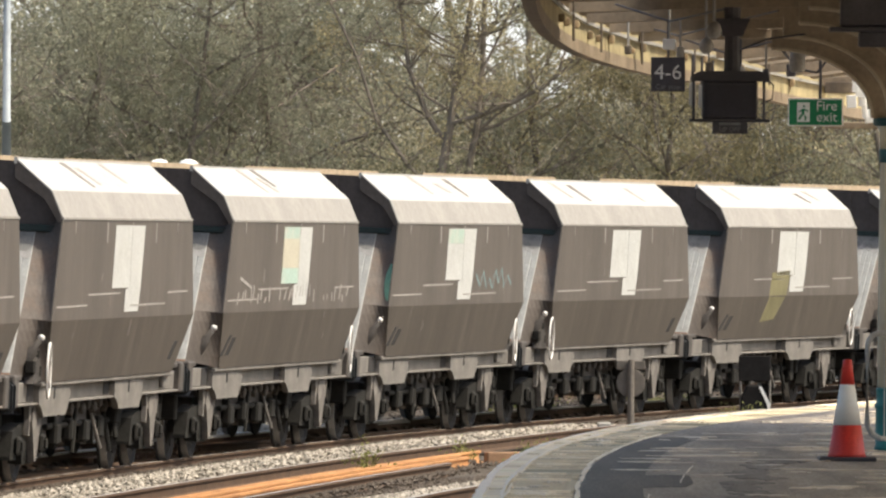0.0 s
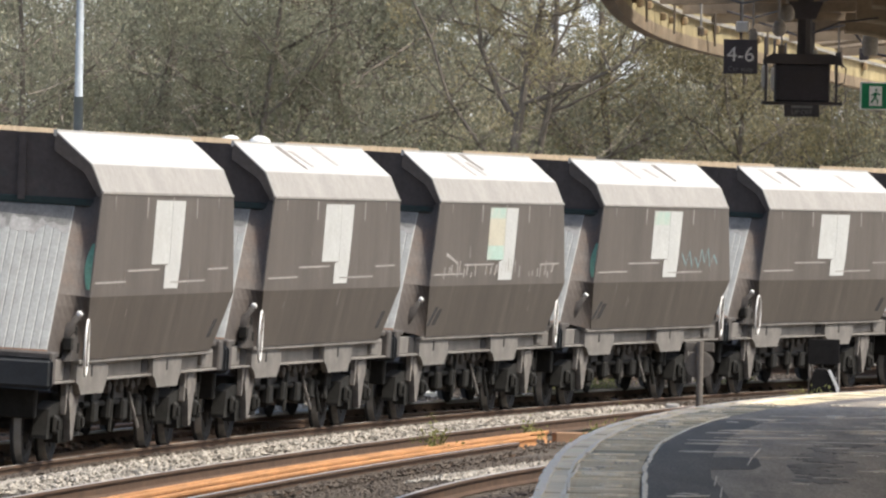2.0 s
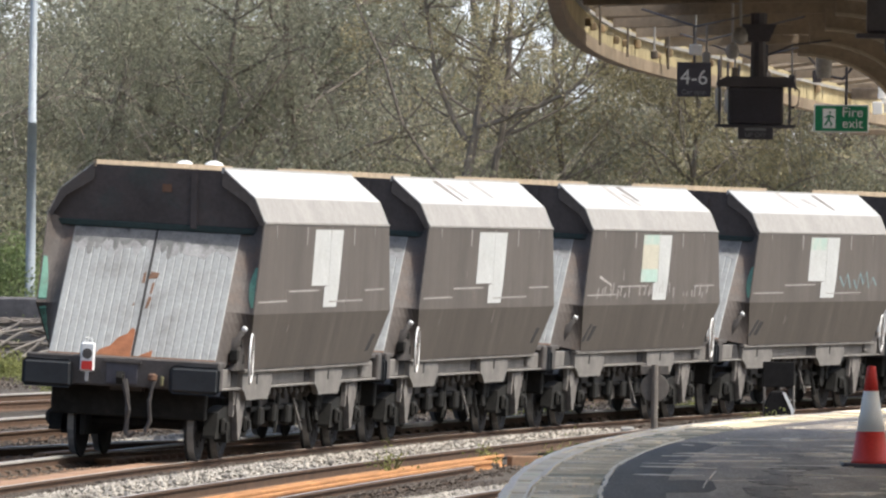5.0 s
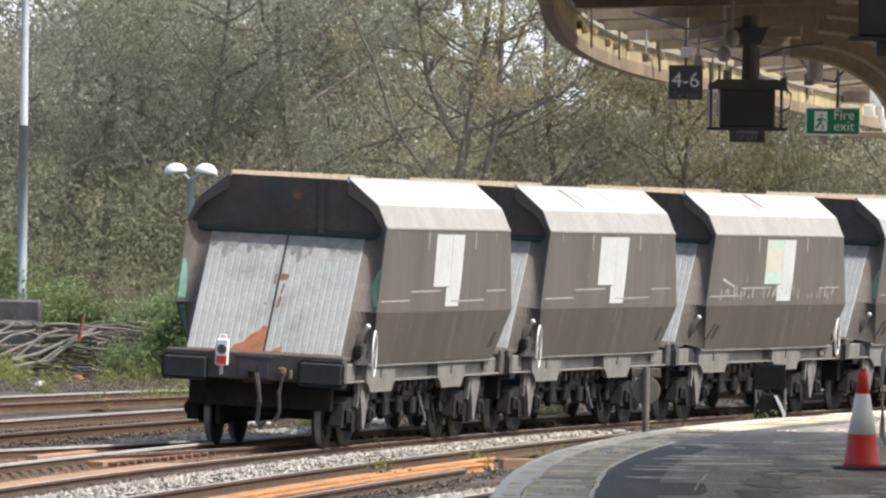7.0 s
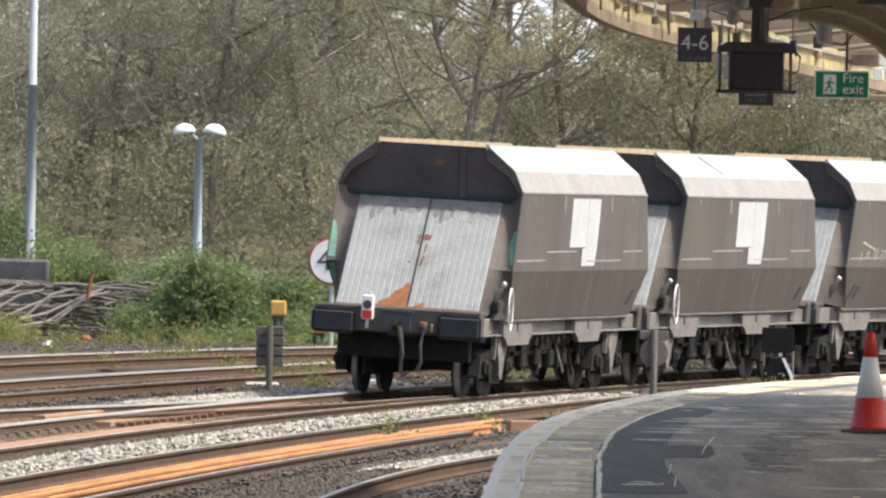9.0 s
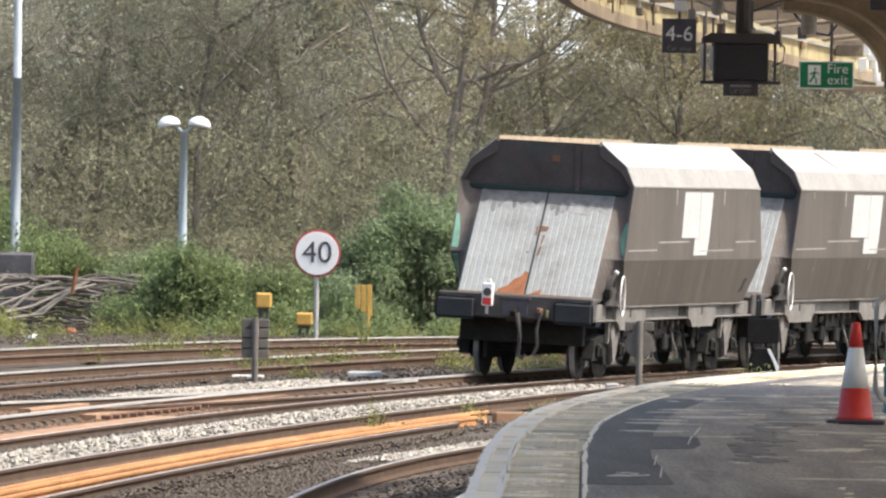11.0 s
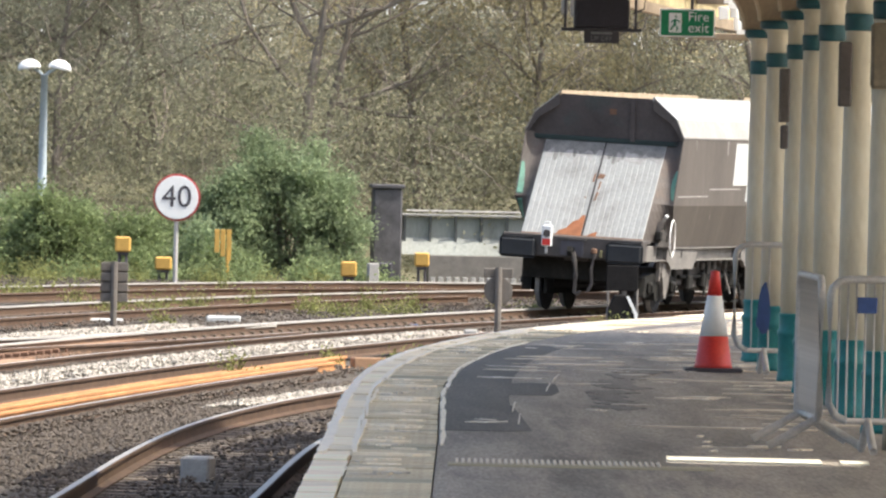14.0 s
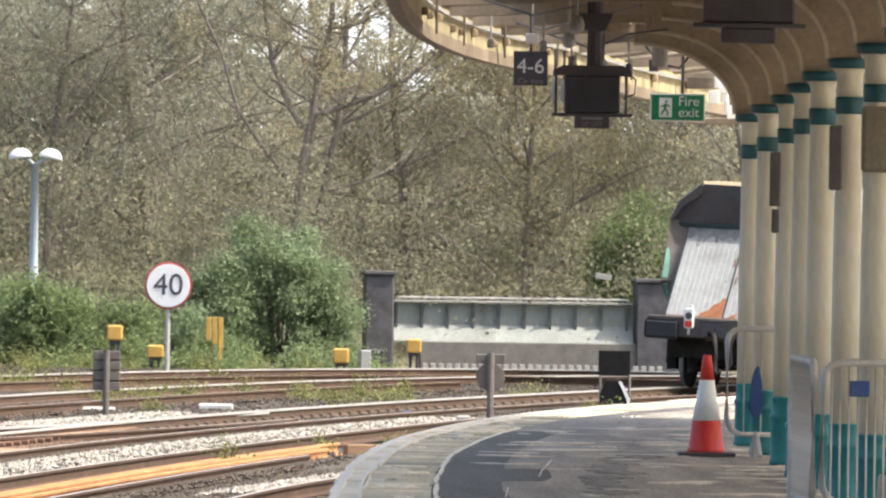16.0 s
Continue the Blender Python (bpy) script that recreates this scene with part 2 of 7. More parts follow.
M_CONCRETE = mat("weathered_concrete", (0.36, 0.35, 0.33), 0.85, var=0.15, scale=2, fine=30, second=(0.22, 0.215, 0.20), amount=0.35)
M_PIER = mat("weathered_grey_brick_pier", (0.092, 0.088, 0.095), 0.85, var=0.4, scale=2.5, fine=30, second=(0.060, 0.058, 0.061), amount=0.4)
M_PARAPET = mat("pale_grey_green_girder_paint", (0.254, 0.266, 0.243), 0.6, var=0.14, scale=1.5, fine=20, stretch=(1, 1, 0.3), second=(0.180, 0.187, 0.168), amount=0.35)
M_RIB = mat("dark_grey_rib_paint", (0.10, 0.105, 0.105), 0.6, var=0.2, scale=4, fine=30)
M_GALV = mat("galvanised_steel", (0.490, 0.470, 0.444), 0.5, 0.2, var=0.2, scale=6, fine=50, bump=0.06)
M_POST = mat("pale_blue_grey_post_paint", (0.40, 0.46, 0.50), 0.5, var=0.1, scale=3, fine=30, bump=0.06)
M_YELLOW = mat("yellow_equipment_cover", (0.527, 0.318, 0.077), 0.55, var=0.15, scale=4, fine=40, bump=0.06)
M_MAST = mat("weathered_mast_paint", (0.30, 0.335, 0.365), 0.6, var=0.15, scale=2, fine=30, second=(0.22, 0.24, 0.26), amount=0.3, bump=0.06)
M_BLUE = mat("blue_plastic_sheet", (0.035, 0.07, 0.20), 0.5, var=0.3, scale=3, fine=20)
M_GREYSIGN = mat("grey_sign_back", (0.185, 0.168, 0.15), 0.7, var=0.25, scale=4, fine=40)
M_SIGNALBLACK = mat("sooty_black_signal_paint", (0.018, 0.017, 0.017), 0.95, var=0.2, scale=5, fine=40, bump=0, spec=0.1)
M_SIGNBACK = mat("dull_brown_sign_back", (0.150, 0.132, 0.114), 0.75, var=0.25, scale=4, fine=40, second=(0.105, 0.093, 0.083), amount=0.4)
M_BARK = mat("brown_grey_bark", (0.194, 0.166, 0.139), 0.9, var=0.3, scale=6, fine=40, stretch=(1, 1, 0.3))
M_LEAF = mat("olive_spring_leaves", (0.392, 0.392, 0.301), 0.75, var=0.3, scale=0.25, fine=5, island=0.28, bump=0, through_light=0.66, spec=0.2)
# olive leaf colour darkened, so the shade under the trees is in it
M_UNDER = mat("shade_darkened_bramble_leaves", (0.267, 0.261, 0.180), 0.75, var=0.3, scale=0.25, fine=5, island=0.28, bump=0, through_light=0.66, spec=0.2)
M_LEAFGOLD = mat("golden_spring_leaves", (0.423, 0.376, 0.237), 0.75, var=0.28, scale=0.25, fine=5, island=0.3, bump=0, through_light=0.58, spec=0.2)
M_LEAFGREEN = mat("fresh_green_leaves", (0.239, 0.291, 0.142), 0.8, var=0.3, scale=0.8, fine=5, island=0.3, bump=0, through_light=0.7, spec=0.2)
M_IVY = mat("ivy_leaves", (0.259, 0.316, 0.186), 0.8, var=0.3, scale=0.8, fine=5, island=0.28, bump=0, through_light=0.7, spec=0.2)
M_WOODS = mat("far_olive_woods", (0.428, 0.403, 0.306), 0.8, var=0.25, scale=0.3, fine=4, island=0.3, bump=0, through_light=0.66, spec=0.2)
M_WEED = mat("yellow_green_weed", (0.25, 0.26, 0.10), 0.75, var=0.25, scale=2, fine=5, island=0.4, bump=0, through_light=0.5, spec=0.2)
M_STICK = mat("grey_dead_wood", (0.140, 0.122, 0.108), 0.9, var=0.25, scale=4, fine=40, rand=0.4)
M_STICKPALE = mat("pale_peeled_wood", (0.352, 0.312, 0.272), 0.85, var=0.2, scale=4, fine=40)
M_TEXTWHITE = mat("white_lettering", (0.75, 0.75, 0.74), 0.5, var=0.03, scale=5, fine=40, bump=0)
M_TEXTGREY = mat("faint_grey_lettering", (0.22, 0.22, 0.23), 0.5, var=0.05, scale=5, fine=40, bump=0)
M_LAMPGREY = mat("grey_fitting_plastic", (0.32, 0.31, 0.29), 0.5, var=0.1, scale=5, fine=40, bump=0.05)
M_SCREEN = mat("dark_screen_glass", (0.046, 0.044, 0.057), 0.3, var=0.2, scale=3, fine=40, bump=0)


# ---- small building kit ----
def mesh_of(bm, name, mats, smooth=False):
    me = bpy.data.meshes.new(name)
    bm.normal_update()
    bm.to_mesh(me)
    bm.free()
    for m in (mats if isinstance(mats, (list, tuple)) else (mats,)):
        me.materials.append(m)
    if smooth:
        me.polygons.foreach_set("use_smooth", [True] * len(me.polygons))
    return me


def part(name, bm, material, parent=None, label="", smooth=False, at=None):
    me = bm if isinstance(bm, bpy.types.Mesh) else mesh_of(bm, name, material, smooth)
    ob = new(name, me)
    if parent:
        ob.parent = parent
    if at is not None:
        ob.matrix_basis = at
    return tagged(ob, label) if label else ob


def thing(name, label, category, m=None, group="", kind=""):
    ob = new(name)
    ob.empty_display_size = 0.2
    if m is not None:
        ob.matrix_basis = m
    return tagged(ob, label, category, group, kind)


def box(bm, x0, x1, y0, y1, z0, z1, bevel=0.0, mi=0):
    vs = [bm.verts.new((x, y, z)) for x in (x0, x1) for y in (y0, y1) for z in (z0, z1)]
    fs = []
    for q in ((0, 1, 3, 2), (4, 6, 7, 5), (0, 4, 5, 1), (2, 3, 7, 6), (0, 2, 6, 4), (1, 5, 7, 3)):
        f = bm.faces.new([vs[i] for i in q])
        f.material_index = mi
        fs.append(f)
    if bevel:
        es = list({e for f in fs for e in f.edges})
        bmesh.ops.bevel(bm, geom=es, offset=bevel, segments=1, affect="EDGES", profile=0.5)
    return bm


def tube(bm, pts, radii, n=8, caps=True, mi=0):
    """A round tube along points, with a radius at each."""
    pts = [Vector(p) for p in pts]
    if not isinstance(radii, (list, tuple)):
        radii = [radii] * len(pts)
    rings = []
    up = Vector((0, 0, 1))
    for i, p in enumerate(pts):
        d = (pts[min(i + 1, len(pts) - 1)] - pts[max(i - 1, 0)]).normalized()
        a = d.cross(up)
        if a.length < 1e-3:
            a = d.cross(Vector((1, 0, 0)))
        a.normalize()
        b = d.cross(a)
        rings.append([bm.verts.new(p + (a * math.cos(2 * math.pi * k / n) + b * math.sin(2 * math.pi * k / n)) * radii[i]) for k in range(n)])
    for r, s in zip(rings, rings[1:]):
        for k in range(n):
            bm.faces.new((r[k], r[(k + 1) % n], s[(k + 1) % n], s[k])).material_index = mi
    if caps:
        bm.faces.new(rings[0]).material_index = mi
        bm.faces.new(rings[-1][::-1]).material_index = mi
    return bm


def lathe(bm, profile, n=16, mi=0, axis="Z"):
    """A turned form from (radius, height) pairs."""
    rings = []
    for r, h in profile:
        ring = []
        for k in range(n):
            a = 2 * math.pi * k / n
            c, s = r * math.cos(a), r * math.sin(a)
            ring.append(bm.verts.new((c, s, h) if axis == "Z" else (h, c, s) if axis == "X" else (c, h, s)))
        rings.append(ring)
    for r, s in zip(rings, rings[1:]):
        for k in range(n):
            bm.faces.new((r[k], r[(k + 1) % n], s[(k + 1) % n], s[k])).material_index = mi
    bm.faces.new(rings[0][::-1]).material_index = mi
    bm.faces.new(rings[-1]).material_index = mi
    return bm


def prism(bm, poly, a, b, axis="Y", mi=0):
    """A flat polygon given a thickness from a to b along an axis."""
    def v(p, t):
        return (p[0], t, p[1]) if axis == "Y" else (t, p[0], p[1]) if axis == "X" else (p[0], p[1], t)
    A, B = [bm.verts.new(v(p, a)) for p in poly], [bm.verts.new(v(p, b)) for p in poly]
    bm.faces.new(A).material_index = mi
    bm.faces.new(B[::-1]).material_index = mi
    for i in range(len(poly)):
        j = (i + 1) % len(poly)
        bm.faces.new((A[j], A[i], B[i], B[j])).material_index = mi
    return bm


def sweep(bm, frames, section, closed=True, mi=0, caps=True):
    """A section of (across, up) pairs carried along frames of (point, right)."""
    rings = [[bm.verts.new((p[0] + r[0] * s, p[1] + r[1] * s, p[2] + h)) for s, h in section] for p, r in frames]
    n = len(section)
    for A, B in zip(rings, rings[1:]):
        for k in range(n if closed else n - 1):
            f = bm.faces.new((A[k], A[(k + 1) % n], B[(k + 1) % n], B[k]))
            f.material_index = mi[k] if isinstance(mi, (list, tuple)) else mi
    if caps and closed:
        bm.faces.new(rings[0][::-1])
        bm.faces.new(rings[-1])
    return bm


def words(name, text, size, material, parent, m, label=""):
    cu = bpy.data.curves.new(name, "FONT")
    cu.body, cu.size, cu.extrude, cu.align_x, cu.align_y = text, size, 0.002, "CENTER", "CENTER"
    tmp = new("tmp", cu)
    bpy.context.view_layer.update()
    me = bpy.data.meshes.new_from_object(tmp.evaluated_get(bpy.context.evaluated_depsgraph_get()))
    bpy.data.objects.remove(tmp)
    me.materials.clear()
    me.materials.append(material)
    return part(name, me, material, parent, label, at=m)


FACING = pose(0, 0, 0, 90, 0, 0)     # lettering turned to face -Y


# ---- the plan: lines of the tracks and the platform ----
def poly(c, t):
    v = 0.0
    for k in c:
        v = v * t + k
    return v


S0, DS = -75.0, 0.25
_h0 = lambda s: radians(10.0448 + 0.1407 * s + 0.0634 * s * s / 100)
_pts = {0: (-1.633, 139.537)}
x, y = _pts[0]
for i in range(1, int(190 / DS) + 1):
    h = _h0((i - 0.5) * DS)
    x, y = x + math.sin(h) * DS, y + math.cos(h) * DS
    _pts[i] = (x, y)
x, y = _pts[0]
for i in range(-1, int(S0 / DS) - 1, -1):
    h = _h0((i + 0.5) * DS)
    x, y = x - math.sin(h) * DS, y - math.cos(h) * DS
    _pts[i] = (x, y)


def main_line(s):
    """The middle of the train's track at s metres along it, and its heading in radians."""
    i = math.floor(s / DS)
    f = s / DS - i
    a, b = _pts[i], _pts[i + 1]
    return Vector((a[0] + (b[0] - a[0]) * f, a[1] + (b[1] - a[1]) * f, 0)), _h0(s)


def main_x(y):
    lo, hi = -74.0, 188.0
    for _ in range(30):
        mid = (lo + hi) / 2
        if main_line(mid)[0].y < y:
            lo = mid
        else:
            hi = mid
    return main_line(lo)[0].x


def edge_x(y):
    if y < 62:
        return 0.27 + 0.018 * (y - 62)
    if y > 114:
        return poly((4e-05, 0.006318, 0.347915, 7.000162), -6) + 0.277 * (y - 114)
    return poly((4e-05, 0.006318, 0.347915, 7.000162), y - 120)


def near_x(y):      # left rail of the platform track
    if y < 78:
        return poly((4.7e-05, 0.005342, 0.235174, 2.188913), -42) + 0.035 * (y - 78)
    if y > 114:
        return poly((4.7e-05, 0.005342, 0.235174, 2.188913), -6) + 0.176 * (y - 114)
    return poly((4.7e-05, 0.005342, 0.235174, 2.188913), y - 120)


def second_x(y):    # left rail of the disused track
    if y < 85:
        return poly((0.000804, 0.139817, -1.71251), -35) + 0.0835 * (y - 85)
    return poly((0.000804, 0.139817, -1.71251), y - 120)


def across(c, x0, x1, step=1.0, z=0.0):
    """Frames along a line y = c2 x2 + c1 x + c0 that runs across the view, bearing straight on before x0."""
    out, n = [], int((x1 - x0) / step) + 1
    for i in range(n):
        x = x0 + (x1 - x0) * i / (n - 1)
        xc = max(-9.0, x)
        d = 2 * c[0] * xc + c[1]
        y = c[0] * xc * xc + c[1] * xc + c[2] + d * (x - xc)
        k = math.hypot(1, d)
        out.append(((x, y, z), (d / k, -1 / k)))
    return out


def along(fx, y0, y1, step=1.0, off=0.0, z=0.0):
    """Frames along a line x = fx(y), off metres to its right."""
    out, y = [], y0
    n = max(2, int(abs(y1 - y0) / step) + 1)
    for i in range(n):
        y = y0 + (y1 - y0) * i / (n - 1)
        d = (fx(y + 0.25) - fx(y - 0.25)) / 0.5
        k = math.sqrt(1 + d * d)
        r = (1 / k, -d / k)
        out.append(((fx(y) + r[0] * off, y + r[1] * off, z), r))
    return out


def smooth01(a, b, v):
    t = min(1, max(0, (v - a) / (b - a)))
    return t * t * (3 - 2 * t)


def ground_z(x, y):
    z = -0.20
    z += 0.9 * smooth01(207, 213, y) * (1 - smooth01(1.0, 2.5, x) * (1 - smooth01(214, 222, y)))
    z += 4.2 * smooth01(216, 262, y) + 2.0 * smooth01(262, 420, y)
    return z


PLAT = 0.93

# ---- ground ----
def build_ground():
    xs = [-3000, -900, -300, -120, -60] + [-40 + 1.25 * i for i in range(73)] + [60, 120, 300, 900, 3000]
    ys = [-1500, -300, -60, 0, 30] + [50 + 1.25 * i for i in range(153)] + [260, 300, 360, 430, 600, 1200, 4000]
    vs, fs = [], []
    for y in ys:
        for x in xs:
            vs.append((x, y, ground_z(x, y) + (noise.noise((x * 0.6, y * 0.6, 0)) * 0.03 if 50 < y < 250 else 0)))
    w = len(xs)
    for j in range(len(ys) - 1):
        for i in range(w - 1):
            fs.append((j * w + i, j * w + i + 1, (j + 1) * w + i + 1, (j + 1) * w + i))
    me = bpy.data.meshes.new("ground")
    me.from_pydata(vs, [], fs)
    me.materials.append(M_BALLAST)
    me.materials.append(M_EARTH)
    for f in me.polygons:
        f.material_index = 1 if f.center.y > 204.5 else 0
    ob = new("ground", me)
    tagged(ob, "brown-grey railway ground with dirty ballast and earth", "ground", kind="structure")


build_ground()
m = bpy.data.materials.new("bright_hazy_sky")
m.use_nodes = True
b = m.node_tree.nodes["Principled BSDF"]
b.inputs["Base Color"].default_value = (0.5, 0.5, 0.5, 1)
b.inputs["Emission Color"].default_value, b.inputs["Emission Strength"].default_value = (0.90, 0.94, 1.0, 1), 0.6
ob = new("backdrop", mesh_of(box(bmesh.new(), -500, 700, 2500, 2502, -5, 260), "backdrop", m))
tagged(ob, "bright hazy white sky behind the woods", "sky", kind="structure")

# ---- tracks ----
RAIL = [(-0.07, -0.159), (0.07, -0.159), (0.07, -0.148), (0.012, -0.125), (0.012, -0.045), (0.036, -0.03), (0.036, -0.004), (0.028, 0.0), (-0.028, 0.0), (-0.036, -0.004), (-0.036, -0.03), (-0.012, -0.045), (-0.012, -0.125), (-0.07, -0.148)]
RAILMI = [0, 0, 0, 0, 0, 1, 1, 1, 1, 1, 0, 0, 0, 0]


def rail(parent, frames, top, name="rail", label="", bright=False):
    """bright: the sides of the head are polished too."""
    return part(name, sweep(bmesh.new(), frames, RAIL, mi=RAILMI if bright else [1 if i == 7 else 0 for i in range(14)]), (M_RAILSIDE, top), parent, label)


def main_frames(s0, s1, off, step=1.5, z=0.0):
    out, n = [], int((s1 - s0) / step) + 1
    for i in range(n):
        p, h = main_line(s0 + (s1 - s0) * i / (n - 1))
        r = (math.cos(h), -math.sin(h))
        # the outer rail stands higher on the curve
        out.append(((p.x + r[0] * off, p.y + r[1] * off, z - off * 0.0426), r))
    return out


SLEEPER_MESH = mesh_of(box(bmesh.new(), -1.25, 1.25, -0.125, 0.125, -0.30, -0.165, 0.01), "sleeper", M_SLEEPER)


CHAIR_MESH = mesh_of(box(box(bmesh.new(), -0.17, 0.17, -0.09, 0.09, -0.17, -0.145, 0.008), -0.09, 0.09, -0.05, 0.05, -0.145, -0.105, 0.012), "rail_chair", M_CHAIR)


def sleepers(parent, frames, gauges=(-0.752, 0.752), tilt=0.0):
    for i, (p, r) in enumerate(frames):
        at = Matrix.Translation(p) @ Matrix.Rotation(math.atan2(r[1], r[0]), 4, "Z") @ Matrix.Rotation(math.radians(tilt), 4, "Y")
        part("sleeper", SLEEPER_MESH, None, parent, at=at)
        for s in gauges:
            part("rail_chair", CHAIR_MESH, None, parent, at=at @ Matrix.Translation((s, 0, 0)))


track_main = thing("track_main", "curved running line with bright worn rails on timber sleepers", "railway track", kind="structure")
rail(track_main, main_frames(-70, 150, -0.752), M_RAILTOP, bright=True)
rail(track_main, main_frames(-70, 150, 0.752), M_RAILTOP)
sleepers(track_main, main_frames(-33, 44, 0.0, 0.7), tilt=2.44)
track_platform = thing("track_platform", "shaded track with dull rails beside the platform", "railway track", kind="structure")
rail(track_platform, along(near_x, -14, 150), M_RAILDULL)
rail(track_platform, along(near_x, -14, 150, off=1.505), M_RAILDULL)
sleepers(track_platform, along(near_x, 62, 118, 0.75, off=0.752), ())
track_disused = thing("track_disused", "disused rusty track with loose rails lying in it", "railway track", kind="structure")
rail(track_disused, along(second_x, 60, 175), M_RAILDULL)
rail(track_disused, along(second_x, 60, 123.5, off=1.60), M_RAILDULL, "cut_rail")
track_far = thing("track_far", "far running line with bright rails and weeds", "railway track", kind="structure")
rail(track_far, across((-0.1742, 3.3458, 180.81), -14, 9), M_RAILTOP, bright=True)
rail(track_far, across((-0.1643, 4.0845, 172.01), -12, 3.3), M_RAILDULL)
track_back = thing("track_back", "farthest line beside the undergrowth", "railway track", kind="structure")
rail(track_back, across((-0.1641, 1.8196, 196.89), -16, 9), M_RAILTOP, bright=True)
rail(track_back, across((-0.20, 1.70, 188.2), -15, 9), M_RAILDULL)
sleepers(track_far, across((-0.17, 3.7, 176.4), -9, 3, 0.75), ())
turnout = thing("turnout", "turnout rails leaving the running line, with rusted blocks", "railway track", kind="structure")
rail(turnout, along(lambda y: main_x(y) - 0.75 - 0.0042 * max(0, 152 - y) ** 2 * (1 if y > 132 else 1), 128, 151, 1), M_RAILTOP, bright=True)
rail(turnout, along(lambda y: main_x(y) + 0.75 - 0.10 - 0.0042 * max(0, 147 - y) ** 2, 128, 146, 1), M_RAILDULL)


def plate_along(fx, y0, y1, off, w, z0, z1, name, label, material=None):
    bm = sweep(bmesh.new(), along(fx, y0, y1, 0.8, off), [(-w / 2, z0), (w / 2, z0), (w / 2, z1 - 0.015), (w / 2 - 0.015, z1), (-w / 2, z1)])
    ob = part(name, bm, material or M_ORANGEPLATE)
    return tagged(ob, label, "rail part")


plate_along(main_x, 128.5, 132.5, -1.75, 0.16, -0.2, -0.03, "rusted_check_block", "orange rusted check rail block beside the far rail")
plate_along(main_x, 129.0, 137.0, -0.35, 0.12, -0.2, -0.05, "rusted_switch_plate", "brown-orange rusted switch blade between the rails")
plate_along(main_x, 112.0, 126.5, 0.42, 0.34, -0.2, -0.045, "orange_timber", "flat orange-brown board inside the near rail")

chair_mesh = mesh_of(box(box(bmesh.new(), -0.16, 0.16, -0.09, 0.09, -0.2, -0.09, 0.01), -0.07, 0.07, -0.05, 0.05, -0.09, -0.03, 0.015), "rusty_chair", M_RUSTDARK)
for i in range(24):
    y = 126.0 + 0.58 * i
    part("rusty_chair", chair_mesh, None, turnout, at=pose(-3.58 + 0.152 * (y - 128.9), y, 0.0, 0, 0, -8))
part("rusted_plate", sweep(bmesh.new(), along(lambda y: -3.72 + 0.152 * (y - 131), 127, 141.5, 1.5), [(-0.14, -0.2), (0.14, -0.2), (0.14, -0.06), (-0.14, -0.05)]), M_ORANGEPLATE, turnout, "orange rusted plate")

# loose orange rails lying in the disused track
for o, z, y0, y1 in ((0.70, 0.0, 84, 132.0), (0.91, 0.012, 80, 129.0), (1.12, 0.0, 82, 128.3)):
    bm = sweep(bmesh.new(), along(second_x, y0, y1, 1.5, off=o, z=z - 0.03), RAIL, mi=0)
    tagged(part("loose_rail", bm, M_ORANGE), "loose bright orange rusted rail lying between tracks", "rail", "stacked loose rails")
bm = bmesh.new()
box(bm, -0.42, 0.42, -0.12, 0.12, -0.2, 0.0, 0.015)
tagged(part("timber_baulk", bm, M_ORANGEPLATE, at=pose(second_x(131) + 1.35, 130.6, -0.02, 0, 0, 12)), "brown timber baulk at the end of the loose rails", "timber")


# ---- ballast stones ----
def stones(name, label, material, pieces, size, seed):
    """Loose broken stones scattered over stretches (fx0, fx1, y0, y1, count, z)."""
    rng = np.random.default_rng(seed)
    vs, fs = [], []
    base = np.array([(1, 0, 0), (-1, 0, 0), (0, 1, 0), (0, -1, 0), (0, 0, 1), (0, 0, -1)], float)
    faces = [(0, 2, 4), (2, 1, 4), (1, 3, 4), (3, 0, 4), (2, 0, 5), (1, 2, 5), (3, 1, 5), (0, 3, 5)]
    k = 0
    for fx0, fx1, y0, y1, count, z in pieces:
        ys = rng.uniform(y0, y1, count)
        us = rng.uniform(0, 1, count)
        for y, u in zip(ys, us):
            a, b = fx0(y), fx1(y)
            x = a + (b - a) * u
            s = size * rng.uniform(0.55, 1.35)
            j = base * rng.uniform(0.6, 1.25, (6, 3)) * s * np.array((1, 1, 0.75)) + rng.normal(0, 0.18 * s, (6, 3))
            t = rng.uniform(0, 6.28)
            c, sn = math.cos(t), math.sin(t)
            for p in j:
                vs.append((x + c * p[0] - sn * p[1], y + sn * p[0] + c * p[1], z + p[2] + 0.3 * s + 0.05 * math.sin(u * math.pi)))
            fs += [(f[0] + k, f[1] + k, f[2] + k) for f in faces]
            k += 6
    me = bpy.data.meshes.new(name)
    me.from_pydata(vs, [], fs)
    me.materials.append(material)
    return tagged(new(name, me), label, "ballast", kind="stuff")


YS = [100 + 0.5 * i for i in range(180)]
MX = [main_x(v) for v in YS]


def mx(y):
    i = min(len(YS) - 2, max(0, int((y - 100) * 2)))
    f = (y - YS[i]) * 2
    return MX[i] + (MX[i + 1] - MX[i]) * f


